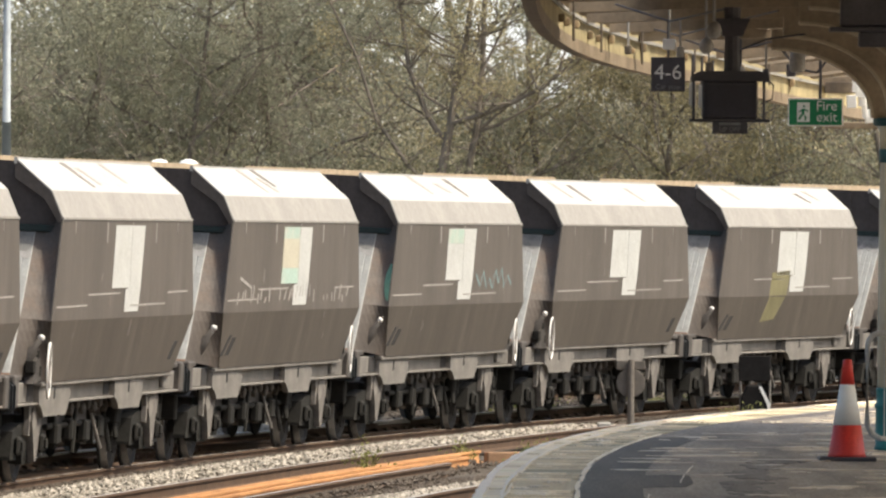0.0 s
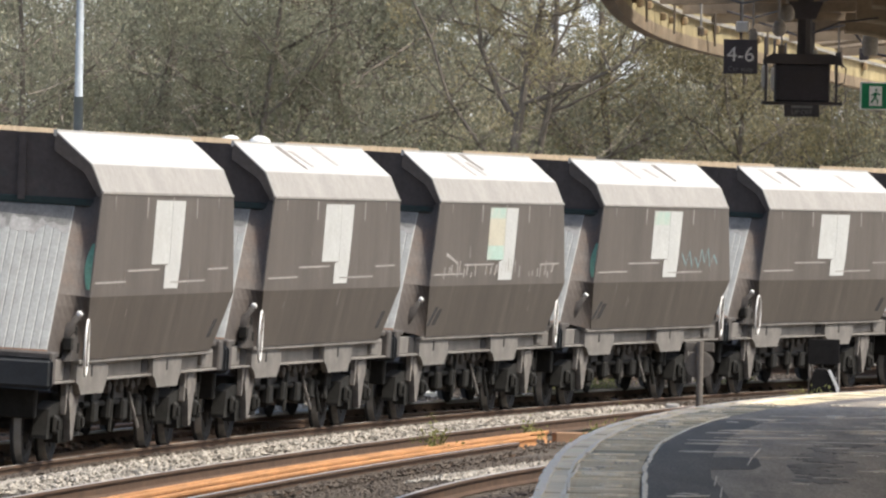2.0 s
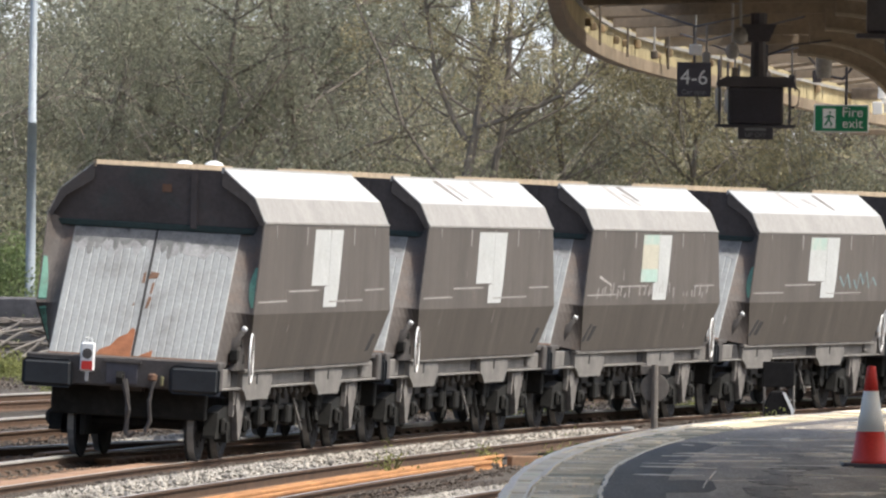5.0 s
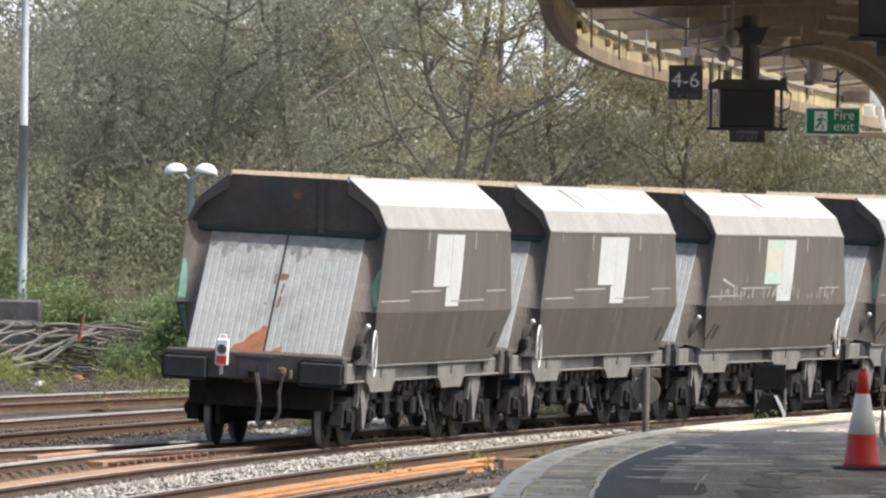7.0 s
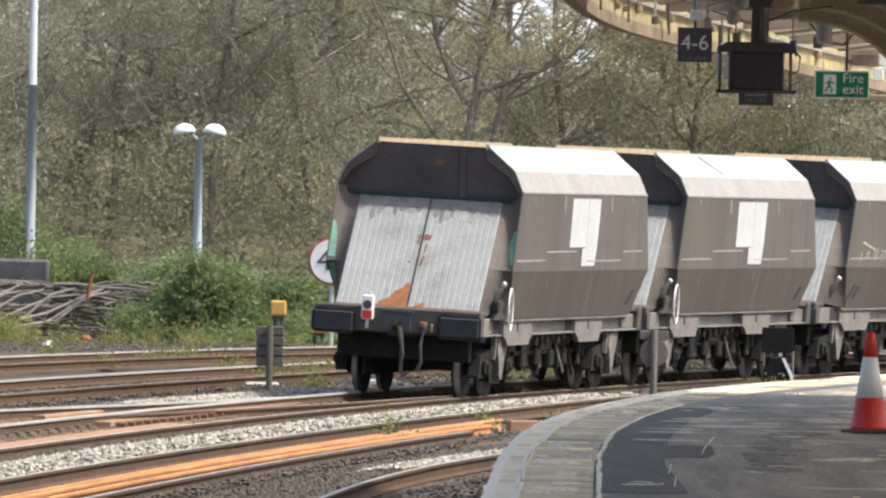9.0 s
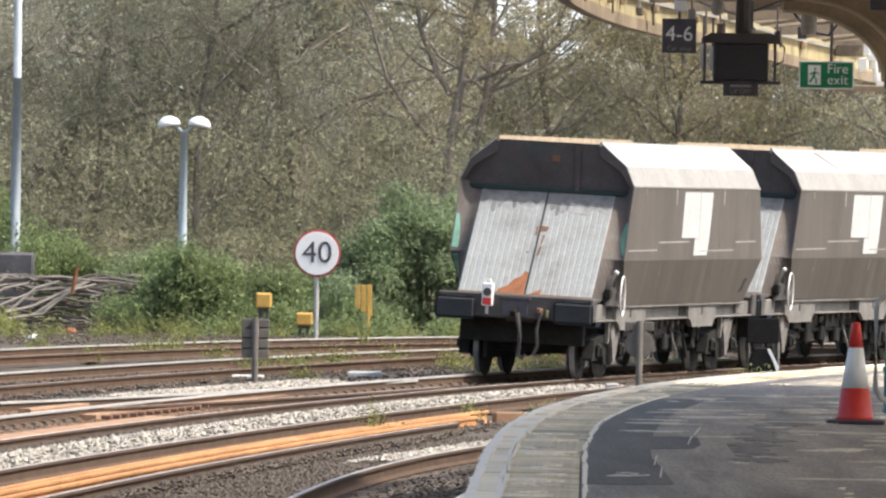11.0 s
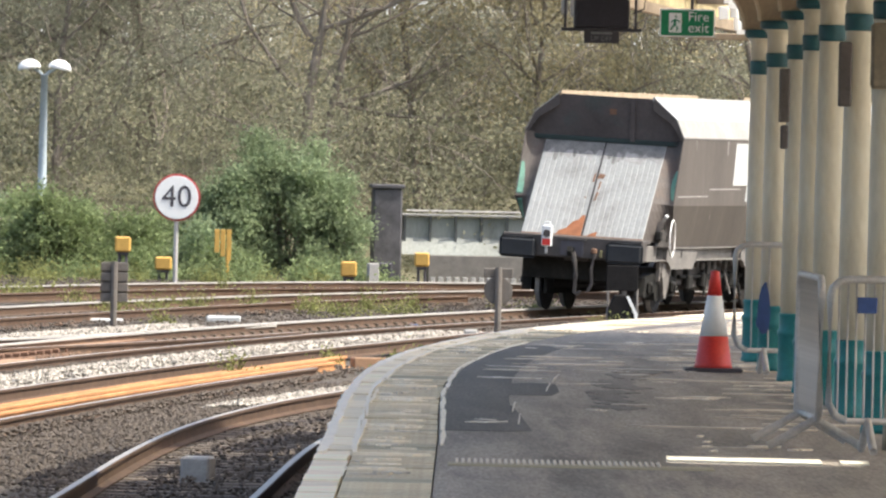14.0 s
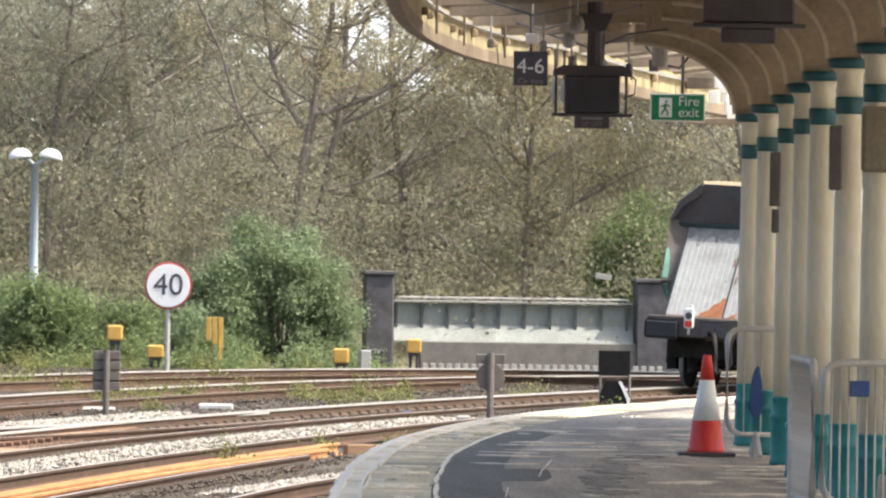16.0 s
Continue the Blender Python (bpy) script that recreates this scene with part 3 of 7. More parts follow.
stones("pale_ballast", "pale clean limestone ballast between the tracks", M_STONE,
       [(lambda y: mx(y) + 1.42, lambda y: second_x(y) - 0.1, 100, 152, 7000, -0.13),
        (lambda y: mx(y) + 1.5, lambda y: second_x(y) - 0.2, 100, 150, 4000, -0.08),
        (lambda y: mx(y) - 2.9, lambda y: mx(y) - 1.9, 138, 152, 2200, -0.10),
        (lambda y: mx(y) - 2.4, lambda y: mx(y) - 1.0, 150, 176, 3000, -0.14),
        (lambda y: near_x(y) - 1.0, lambda y: near_x(y) - 0.1, 108, 118, 1000, -0.13)], 0.031, 3)
M_STONERUST = mat("rust_stained_ballast_stone", (0.20, 0.125, 0.078), 0.9, var=0.25, scale=6, fine=60, island=0.3, bump=0.15)
stones("rusty_ballast", "rust-stained ballast between the running rails", M_STONERUST,
       [(lambda y: mx(y) - 0.65, lambda y: mx(y) + 0.65, 105, 150, 5200, -0.165), (lambda y: mx(y) - 2.6, lambda y: mx(y) - 0.9, 116, 142, 4200, -0.165)], 0.028, 6)
stones("dirty_ballast", "dirty brown ballast in and beside the tracks", M_STONEDARK,
       [(lambda y: mx(y) - 0.7, lambda y: mx(y) + 0.7, 105, 178, 7000, -0.17),
        (lambda y: mx(y) + 0.82, lambda y: mx(y) + 1.5, 102, 165, 5600, -0.15),
        (lambda y: near_x(y) + 0.1, lambda y: near_x(y) + 2.2, 60, 116, 4200, -0.185),
        (lambda y: near_x(y) - 1.4, lambda y: near_x(y) - 0.1, 60, 116, 2600, -0.185),
        (lambda y: second_x(y) + 0.1, lambda y: second_x(y) + 1.4, 95, 130, 3500, -0.17),
        (lambda y: second_x(y) + 1.68, lambda y: near_x(y) - 0.1, 84, 122, 7000, -0.185),
        (lambda y: second_x(y) + 1.68, lambda y: second_x(y) + 1.9, 88, 124, 2200, -0.13),
        (lambda y: mx(y) - 8.0, lambda y: mx(y) - 0.9, 128, 188, 9000, -0.17),
        (lambda y: -13.0, lambda y: 6.0, 188, 206, 9000, -0.17)], 0.026, 4)


# ---- platform ----
def build_platform():
    plat = thing("platform", "curved station platform with slab edge and dark asphalt", "platform", kind="structure")
    ends = (-14, 150)
    part("platform_wall", sweep(bmesh.new(), along(edge_x, *ends, 1.0), [(0.05, -0.25), (0.3, -0.25), (0.3, PLAT - 0.09), (0.05, PLAT - 0.09)]), M_WALLBRICK, plat)
    bm = sweep(bmesh.new(), along(edge_x, *ends, 1.0), [(0.30, -0.25), (14.0, -0.25), (14.0, PLAT), (0.68, PLAT), (0.68, PLAT - 0.03), (0.30, PLAT - 0.03)])
    part("asphalt_surface", bm, M_ASPHALT, plat)
    fine = along(edge_x, 47, 140, 0.05)
    n = len(fine)

    def piece(i0, i1, a, b, z, name, material, gap=0.012, proud=0.0):
        (p0, r0), (p1, r1) = fine[i0], fine[i1]
        bm = bmesh.new()
        c = Vector(p0)
        d = (Vector(p1) - c)
        d = d - d.normalized() * gap
        vs = []
        for p, r in ((Vector((0, 0, 0)), r0), (d, r1)):
            for s in (a, b):
                for h in (z - 0.08, z + proud):
                    vs.append(bm.verts.new((p.x + r[0] * s, p.y + r[1] * s, h)))
        for q in ((0, 1, 3, 2), (4, 6, 7, 5), (0, 4, 5, 1), (2, 3, 7, 6), (0, 2, 6, 4), (1, 5, 7, 3)):
            bm.faces.new([vs[k] for k in q])
        part(name, bm, material, plat, at=Matrix.Translation((c.x, c.y, 0)))
    rng = random.Random(5)
    y_i = 0
    step = 18
    while y_i + step < n:
        piece(y_i, y_i + step, -0.04, 0.165 + rng.uniform(-0.008, 0.008), PLAT, "coping_stone", M_COPING, proud=rng.uniform(-0.004, 0.012))
        y_i += step
    y_i = 0
    while y_i + 13 < n:
        st = rng.choice((9, 12, 13))
        mt = M_TACTILE if rng.random() < 0.13 else M_SLAB
        piece(y_i, y_i + st, 0.18, 0.67, PLAT, "edge_slab", mt, proud=rng.uniform(-0.006, 0.004))
        y_i += st
    # asphalt repair strip with a ragged pale seam
    for y0, y1, a, b in ((65.3, 93.3, 0.72, 1.18),):
        part("asphalt_repair", sweep(bmesh.new(), along(edge_x, y0, y1, 0.7), [(a, PLAT - 0.02), (b, PLAT - 0.02), (b, PLAT + 0.004), (a, PLAT + 0.004)]), M_ASPHALTNEW, plat)
    for outline, h in (([(1.175, 74.7), (1.50, 74.9), (1.56, 76.0), (1.53, 78.4), (1.32, 78.7), (1.175, 78.3)], 0.0035), ([(1.175, 65.35), (1.29, 65.5), (1.25, 68.5), (1.20, 71.5), (1.175, 72.0)], 0.003)):
        bm = bmesh.new()
        up = [bm.verts.new((edge_x(y) + o, y, PLAT + h)) for o, y in outline]
        low = [bm.verts.new((v.co.x, v.co.y, PLAT - 0.02)) for v in up]
        bm.faces.new(up)
        for i in range(len(up)):
            bm.faces.new((up[i - 1], low[i - 1], low[i], up[i]))
        bmesh.ops.recalc_face_normals(bm, faces=bm.faces)
        part("asphalt_repair", bm, M_ASPHALTNEW, plat)

    def ragged(name, y0, y1, a, b, dy, h, material, wave=0.3):
        """A thin uneven lick of paint, wear or painted sheen: it wanders from (y0, a) to (y1, b) and swells and thins.
        """
        bm = bmesh.new()
        n = 9
        top, bot = [], []
        for i in range(n + 1):
            f = i / n
            y = y0 + (y1 - y0) * f + rng.uniform(-1, 1) * dy * wave
            o = a + (b - a) * f
            e = edge_x(y)
            swell = math.sin(math.pi * min(0.97, max(0.03, f)))
            t = dy * (0.15 + 0.85 * swell if abs(y1 - y0) < 2 else 0.62 + 0.38 * swell) * rng.uniform(0.4, 1.0)
            if abs(y1 - y0) < 2:
                top.append(bm.verts.new((e + o, y + t, PLAT + h)))
                bot.append(bm.verts.new((e + o, y - t, PLAT + h)))
            else:
                top.append(bm.verts.new((e + o + t, y, PLAT + h)))
                bot.append(bm.verts.new((e + o - t, y, PLAT + h)))
        for i in range(n):
            f = bm.faces.new((bot[i], bot[i + 1], top[i + 1], top[i]))
        bmesh.ops.recalc_face_normals(bm, faces=bm.faces)
        low = bmesh.ops.extrude_face_region(bm, geom=bm.faces[:])
        bmesh.ops.translate(bm, vec=(0, 0, -0.02), verts=[v for v in low["geom"] if isinstance(v, bmesh.types.BMVert)])
        bmesh.ops.recalc_face_normals(bm, faces=bm.faces)
        part(name, bm, material, plat)
    y = 62.0
    while y < 93:
        d = rng.uniform(2.2, 3.6)
        o = 0.695 + rng.uniform(-0.012, 0.018)
        ragged("repair_seam", y, y + d, o, o + rng.uniform(-0.01, 0.01), 0.024, 0.008, M_CHIP)
        y += d * 0.97
    for y, o in ((67, 1.21), (70, 1.19), (76, 1.46), (79, 1.5)):
        ragged("repair_seam", y, y + 2.6, o, o + 0.03, 0.008, 0.008, M_WORN)
    ragged("repair_seam", 93.2, 93.5, 0.72, 1.3, 0.10, 0.008, M_WORN)
    # pale streaks of wear and painted wet sheen, more of them towards the far end
    for i in range(130):
        y0 = 62 + 48 * rng.random() ** (0.5 if i > 40 else 1.0)
        a = rng.uniform(0.75, 3.4)
        ragged("wear_and_sheen_streak", y0, y0 + rng.uniform(-0.3, 0.3), a, a + rng.uniform(0.12, 0.9), rng.uniform(0.04, 0.22), 0.0065 + 0.00002 * i, M_WORN)
    for i in range(64):
        y0 = 56 + 46 * rng.random()
        a = rng.uniform(0.17, 0.42)
        ragged("wear_and_sheen_streak", y0, y0 + rng.uniform(-0.1, 0.1), a, a + rng.uniform(0.10, 0.28), rng.uniform(0.03, 0.13), 0.008 + 0.00002 * i, M_CHIP if i % 3 else M_WORN)
    for i in range(40):
        y0 = 60 + 1.15 * i
        ragged("worn_edge", y0, y0 + rng.uniform(2.1, 3.5), -0.02 + rng.uniform(-0.005, 0.03), -0.01 + rng.uniform(-0.005, 0.03), rng.uniform(0.022, 0.045), 0.0135 + 0.00002 * i, M_CHIP)
    for i in range(46):
        y0 = 60 + 1.0 * i
        ragged("worn_edge", y0, y0 + rng.uniform(2.1, 3.5), 0.165 + rng.uniform(-0.02, 0.03), 0.17 + rng.uniform(-0.02, 0.03), rng.uniform(0.008, 0.022), 0.0125 + 0.00002 * i, M_CHIP)
    for i in range(17):
        y0 = 57.5 + 2.7 * i + rng.uniform(-0.5, 0.5)
        ragged("joint_wear", y0, y0 + rng.uniform(-0.08, 0.08), 0.16, rng.uniform(0.5, 0.68), rng.uniform(0.05, 0.10), 0.011 + 0.00002 * i, M_CHIP)
    # small white dabs that paint the glints on the wet asphalt
    for y0, a, wd in ((61.9, 2.36, 0.05), (62.8, 2.33, 0.07), (63.8, 2.36, 0.06), (65.0, 2.35, 0.05), (63.0, 2.62, 0.22), (62.5, 2.86, 0.16)):
        ragged("wear_and_sheen_streak", y0, y0 + 0.1, a, a + wd, 0.13, 0.0095, M_CHIP)
    for i in range(15):
        y0 = 72 + 0.9 * i + rng.uniform(-0.4, 0.4)
        a = 1.62 + 0.22 * rng.random() + 0.018 * (y0 - 71.5)
        ragged("oil_stain", y0, y0 + rng.uniform(-0.5, 0.5), a, a + rng.uniform(0.2, 0.42), rng.uniform(0.5, 1.1), 0.0045 + 0.00012 * i, M_OIL, 0.15)
    # tactile row, and sun patches painted as pale boxes across the near platform
    part("tactile_row", sweep(bmesh.new(), along(edge_x, 58.2, 58.7, 0.2), [(0.75, PLAT - 0.02), (2.3, PLAT - 0.02), (2.3, PLAT + 0.008), (0.75, PLAT + 0.008)]), M_TACTILE, plat)
    rod = mesh_of(box(bmesh.new(), -0.009, 0.009, 0, 0.8, -0.01, 0.014, 0.004), "tactile_rod", M_WORN)
    for i in range(34):
        part("tactile_rod", rod, None, plat, at=pose(edge_x(58.6) + 0.80 + 0.036 * i, 58.45, PLAT, 0, 0, -1.0))
    part("sun_patch", box(bmesh.new(), 0, 0.93, 0, 0.95, -0.02, 0.009), M_STRIPE, plat, "sun patch painted pale on the platform", at=pose(2.28, 59.75, PLAT, 0, 0, -2))
    part("sun_patch", box(bmesh.new(), 0, 0.17, 0, 0.55, -0.02, 0.009), M_STRIPE, plat, "sun patch painted pale on the platform", at=pose(3.33, 59.9, PLAT, 0, 0, -2))
    return plat


build_platform()

# ---- columns ----
def build_column(h):
    """A cast-iron column with its bracket; h: the height of its upper band."""
    col = thing("platform_column", "cream cast-iron platform column with teal base and bands", "column", group="row of canopy columns")
    part("base", lathe(bmesh.new(), [(0.128, 0), (0.128, 0.03), (0.12, 0.05), (0.118, 0.36), (0.128, 0.375), (0.128, 0.405), (0.114, 0.42), (0.111, 0.52), (0.116, 0.53), (0.116, 0.545), (0.107, 0.55)], 18), M_TEAL, col, "teal painted moulded base", True)
    part("shaft", lathe(bmesh.new(), [(0.106, 0.55), (0.103, 1.5), (0.091, h - 0.06), (0.091, h - 0.04)], 18), M_CREAM, col, "", True)
    part("band", lathe(bmesh.new(), [(0.10, h - 0.06), (0.102, h - 0.04), (0.102, h + 0.04), (0.10, h + 0.06)], 18), M_TEALBAND, col, "teal painted band", True)
    part("neck", lathe(bmesh.new(), [(0.092, h + 0.06), (0.092, h + 0.2), (0.10, h + 0.235), (0.13, h + 0.26)], 18), M_CREAM, col, "", True)
    part("capital", lathe(bmesh.new(), [(0.13, h + 0.26), (0.155, h + 0.275), (0.155, h + 0.325), (0.135, h + 0.335)], 18), M_TEALBAND, col, "teal painted capital", True)
    # bracket: a curved web that springs from the capital towards the track
    bm = bmesh.new()
    n = 12
    outer, inner = [], []
    for i in range(n + 1):
        a = math.pi / 2 * i / n
        outer.append((-1.05 + 1.13 * math.cos(a), h + 0.33 + 0.78 * math.sin(a)))
        inner.append((-1.05 + 0.90 * math.cos(a), h + 0.33 + 0.62 * math.sin(a)))
    prism(bm, outer + inner[::-1], -0.05, 0.05)
    part("bracket", bm, M_BROWNPAINT, col, "curved cream-brown iron bracket")
    bm = bmesh.new()
    for i in range(n):
        a0, a1 = math.pi / 2 * i / n, math.pi / 2 * (i + 1) / n
        q = [(-1.05 + r * math.cos(a), h + 0.33 + r2 * math.sin(a)) for r, r2, a in ((0.90, 0.62, a0), (0.90, 0.62, a1), (0.875, 0.595, a1), (0.875, 0.595, a0))]
        prism(bm, q, -0.085, 0.085)
    part("bracket_flange", bm, M_FLANGE, col, "cream flange of the bracket")
    part("spandrel", prism(bmesh.new(), [(0.08, h + 0.33), (0.08, h + 1.10), (-1.05, h + 1.10)] + outer[1:-1][::-1], -0.02, 0.02), M_BROWNPAINT, col)
    return col


COLS = [(4.13, 88.3), (4.103, 84.8), (4.10, 81.2), (4.037, 77.5), (3.977, 74.0), (3.972, 70.4), (3.955, 66.7), (3.925, 63.1), (3.905, 59.5), (3.885, 55.9)]
for i, (cx, cy) in enumerate(COLS):
    col = build_column(3.52 - PLAT + 0.038 * i)
    col.matrix_basis = pose(cx, cy, PLAT)

# downpipe boxes fixed to two columns
for cx, cy, z0, z1, w in ((3.905, 79.5, 3.02, 3.45, 0.042), (3.915, 79.6, 2.81, 3.0, 0.03), (3.872, 70.24, 3.115, 3.57, 0.046)):
    bm = box(bmesh.new(), -w, w, -0.06, 0.06, 0, z1 - z0, 0.012)
    ob = part("speaker_column", bm, M_SPEAKER, at=pose(cx, cy, z0))
    tagged(ob, "dark slim loudspeaker column fixed to a column", "loudspeaker")

ob = part("cable_cover", box(bmesh.new(), -0.085, 0.12, -0.06, 0.06, 0, 0.44, 0.02), M_COVER, at=pose(3.92, 66.5, 3.22))
tagged(ob, "dull brown cable cover strapped to a column", "cable cover")
guard = thing("column_guard", "worn cream wrap round a column foot with a yellow tie", "column guard", pose(3.925, 63.1, PLAT))
part("wrap", lathe(bmesh.new(), [(0.135, 0.0), (0.165, 0.0), (0.16, 0.12), (0.15, 0.34), (0.142, 0.37), (0.132, 0.37)], 18), M_FLANGE, guard, "", True)
part("tie", lathe(bmesh.new(), [(0.113, 0.525), (0.128, 0.53), (0.13, 0.55), (0.113, 0.56)], 18), M_YELLOW, guard, "yellow tie band", True)

# ---- canopy ----
def build_canopy():
    can = thing("canopy", "curved platform canopy with timber fascia and sooty lining", "canopy", kind="structure")
    fz = 4.42
    fr = along(edge_x, 40, 112, 1.0, off=0.30)

    def drop(y):
        return 0.0035 * (y - 90) + 0.02 * max(0, y - 102)

    def zed(frames, z):
        return [((p[0], p[1], z - drop(p[1])), r) for p, r in frames]
    part("fascia", sweep(bmesh.new(), zed(fr, fz), [(0, 0), (0.05, 0), (0.05, 0.32), (0, 0.32)], mi=[0, 1, 0, 0]), (M_FASCIA, M_TIMBER), can)
    part("fascia_rim", sweep(bmesh.new(), zed(fr, fz), [(-0.012, -0.035), (0.088, -0.035), (0.088, 0.075), (-0.012, 0.075)]), M_BROWNPAINT, can)
    part("gutter", sweep(bmesh.new(), zed(fr, fz), [(-0.08, 0.24), (0.0, 0.22), (0.0, 0.36), (-0.08, 0.36)]), M_FASCIA, can)
    # boarded inner valance
    rng = random.Random(8)
    bm = bmesh.new()
    for (p, r), (q, r2) in zip(fr, fr[1:]):
        for k in range(5):
            a, b = k / 5 + 0.004, (k + 1) / 5 - 0.004
            pa, pb = Vector(p).lerp(Vector(q), a), Vector(p).lerp(Vector(q), b)
            z = fz - drop(pa.y)
            vs = [bm.verts.new((c.x + r[0] * s, c.y + r[1] * s, z + h)) for c in (pa, pb) for s in (0.052, 0.075) for h in (0.01, 0.30)]
            for f in ((0, 1, 3, 2), (4, 6, 7, 5), (0, 4, 5, 1), (2, 3, 7, 6), (0, 2, 6, 4), (1, 5, 7, 3)):
                bm.faces.new([vs[i] for i in f])
    tagged(part("valance_boards", bm, M_TIMBER, can), kind="stuff")
    # roof: a lining over the near length, glazing bars over the far length
    near = along(edge_x, 40, 83, 1.0, off=0.30)
    part("roof_lining", sweep(bmesh.new(), zed(near, fz), [(0.05, 0.33), (4.2, 0.80), (4.2, 0.90), (0.05, 0.42)]), M_ROOFDARK, can)
    # unseen glazing added to brighten the platform; one missing pane lets sun through
    for y0, y1, o0, o1 in ((40, 58.95, 4.2, 9.5), (59.95, 101, 4.2, 9.5), (58.95, 59.95, 4.2, 4.7), (58.95, 59.95, 5.9, 9.5)):
        h0, h1 = 0.84 + 0.03 * (o0 - 4.2), 0.84 + 0.03 * (o1 - 4.2)
        part("roof_glazing", sweep(bmesh.new(), zed(along(edge_x, y0, y1, 0.9, off=0.30), fz), [(o0, h0), (o1, h1), (o1, h1 + 0.02), (o0, h0 + 0.02)]), M_GLAZING, can, "unseen translucent glazing added to light the platform")
    far = along(edge_x, 83, 112, 1.0, off=0.30)
    ridge = along(edge_x, 83, 101, 1.0, off=0.30)
    part("roof_ridge", sweep(bmesh.new(), zed(ridge, fz), [(2.2, 0.62), (4.19, 0.76), (4.19, 0.84), (2.2, 0.70)]), M_ROOFDARK, can)
    for i in range(0, 30):
        (p, r) = far[min(i, len(far) - 1)]
        bm = bmesh.new()
        z = fz - drop(p[1])
        d = Vector((r[0], r[1], 0.13))
        c = Vector((p[0], p[1], z + 0.32))
        tube(bm, [c, c + d * 2.3], 0.035, 6)
        part("glazing_bar", bm, M_BROWNPAINT, can)
    for i in range(len(far) - 1):
        for o0, o1 in ((0.06, 0.76), (0.78, 1.48), (1.50, 2.18)):
            if rng.random() < (0.2 if far[i][0][1] < 99 else 0.6) or o0 < 0.5:
                continue
            bm = bmesh.new()
            j = rng.uniform(-0.01, 0.01)
            sweep(bm, zed(far[i:i + 2], fz), [(o0, 0.37 + 0.13 * o0 + j), (o1, 0.37 + 0.13 * o1 + j), (o1, 0.39 + 0.13 * o1 + j), (o0, 0.39 + 0.13 * o0 + j)])
            part("roof_board", bm, M_ROOFBOARD, can)
    for off, z, w in ((1.3, 0.36, 0.10), (2.3, 0.42, 0.14), (3.3, 0.52, 0.16)):
        part("purlin", sweep(bmesh.new(), zed(along(edge_x, 40, 111, 1.0, off=0.30), fz), [(off - w / 2, z), (off + w / 2, z), (off + w / 2, z + 0.2), (off - w / 2, z + 0.2)]), M_BROWNPAINT if off < 2 else M_ROOFDARK, can)
    for k in range(16):
        y = 56 + 3.55 * k
        x0 = edge_x(y) + 0.42
        z = fz - drop(y)
        bm = bmesh.new()
        prism(bm, [(x0, z + 0.24), (x0 + 0.9, z + 0.27), (max(4.2, x0 + 2), z + 0.32), (max(4.2, x0 + 2), z + 0.46), (x0, z + 0.32)], y - 0.06, y + 0.06)
        part("cross_rib", bm, M_BROWNPAINT, can)
    # small junction boxes and conduits on the inner valance
    for k in range(15):
        y = 83 + 1.9 * k + rng.uniform(-0.6, 0.6)
        (p, r) = along(edge_x, y, y + 0.3, 0.3, off=0.30)[0]
        z = fz - drop(y)
        hw = rng.uniform(0.035, 0.055)
        jb = part("junction_box", box(bmesh.new(), -0.025, 0.025, -hw * 2, hw * 2, 0, hw * 1.5, 0.008), M_ROOFBOARD, can, at=pose(p[0] + 0.10, p[1], z + 0.08 + rng.uniform(0, 0.1)))
        part("lid", box(bmesh.new(), -0.015, 0.015, -hw * 1.4, hw * 1.4, hw * 0.3, hw * 1.2, 0.004), M_TIMBER, jb, at=pose(0.022, 0, 0))
        if k % 3 == 0:
            part("drop_rod", tube(bmesh.new(), [(p[0] + 0.2, p[1], z + 0.32), (p[0] + 0.2, p[1], z + rng.uniform(-0.05, 0.1))], 0.012, 6), M_FASCIA, can)
    part("conduit", sweep(bmesh.new(), zed(along(edge_x, 60, 111, 1.0, off=0.30), fz), [(0.09, 0.24), (0.12, 0.24), (0.12, 0.27), (0.09, 0.27)]), M_LAMPGREY, can)
    # sunlit broken boards closing the far end
    for k in range(15):
        x0 = 4.40 + 0.042 * k + rng.uniform(-0.02, 0.02)
        z0 = 3.95 + rng.uniform(0.0, 0.30) + (0.1 if k < 4 else 0.0) - (0.22 if k > 6 else 0.0)
        part("end_board", box(bmesh.new(), 0, rng.uniform(0.05, 0.11), 0, 0.03, 0, rng.uniform(0.10, 0.26), 0.006), M_LAMPWHITE, can, "sunlit white board", at=pose(x0, 104 + 0.04 * k, z0, 0, rng.uniform(-12, 12), 0))
    part("end_beam", box(bmesh.new(), 4.2, 6.5, 104.4, 104.5, 3.93, 4.0, 0.01), M_BROWNPAINT, can)
    part("end_hanger", box(bmesh.new(), 4.2, 6.5, 104.4, 104.5, 4.30, 4.42, 0.01), M_BROWNPAINT, can)
    part("end_post", box(bmesh.new(), 4.95, 5.05, 104.4, 104.5, PLAT, 4.9, 0.01), M_BROWNPAINT, can)
    return can


build_canopy()


# ---- signs and fittings under the canopy ----
def stop_sign():
    s = thing("car_stop_sign", "small black hanging sign with white numbers", "sign", pose(2.16, 88, 4.07))
    part("plate", box(bmesh.new(), -0.150, 0.150, -0.012, 0.012, 0.0, 0.302, 0.006), M_BLACK, s)
    part("hanger", tube(bmesh.new(), [(0.0, 0, 0.28), (0.0, 0, 0.95)], 0.012, 8), M_BLACK, s)
    words("lettering", "4-6", 0.185, M_TEXTWHITE, s, pose(0.0, -0.016, 0.165) @ FACING)
    words("small_lettering", "Car stop", 0.062, M_TEXTGREY, s, pose(0.0, -0.016, 0.04) @ FACING)


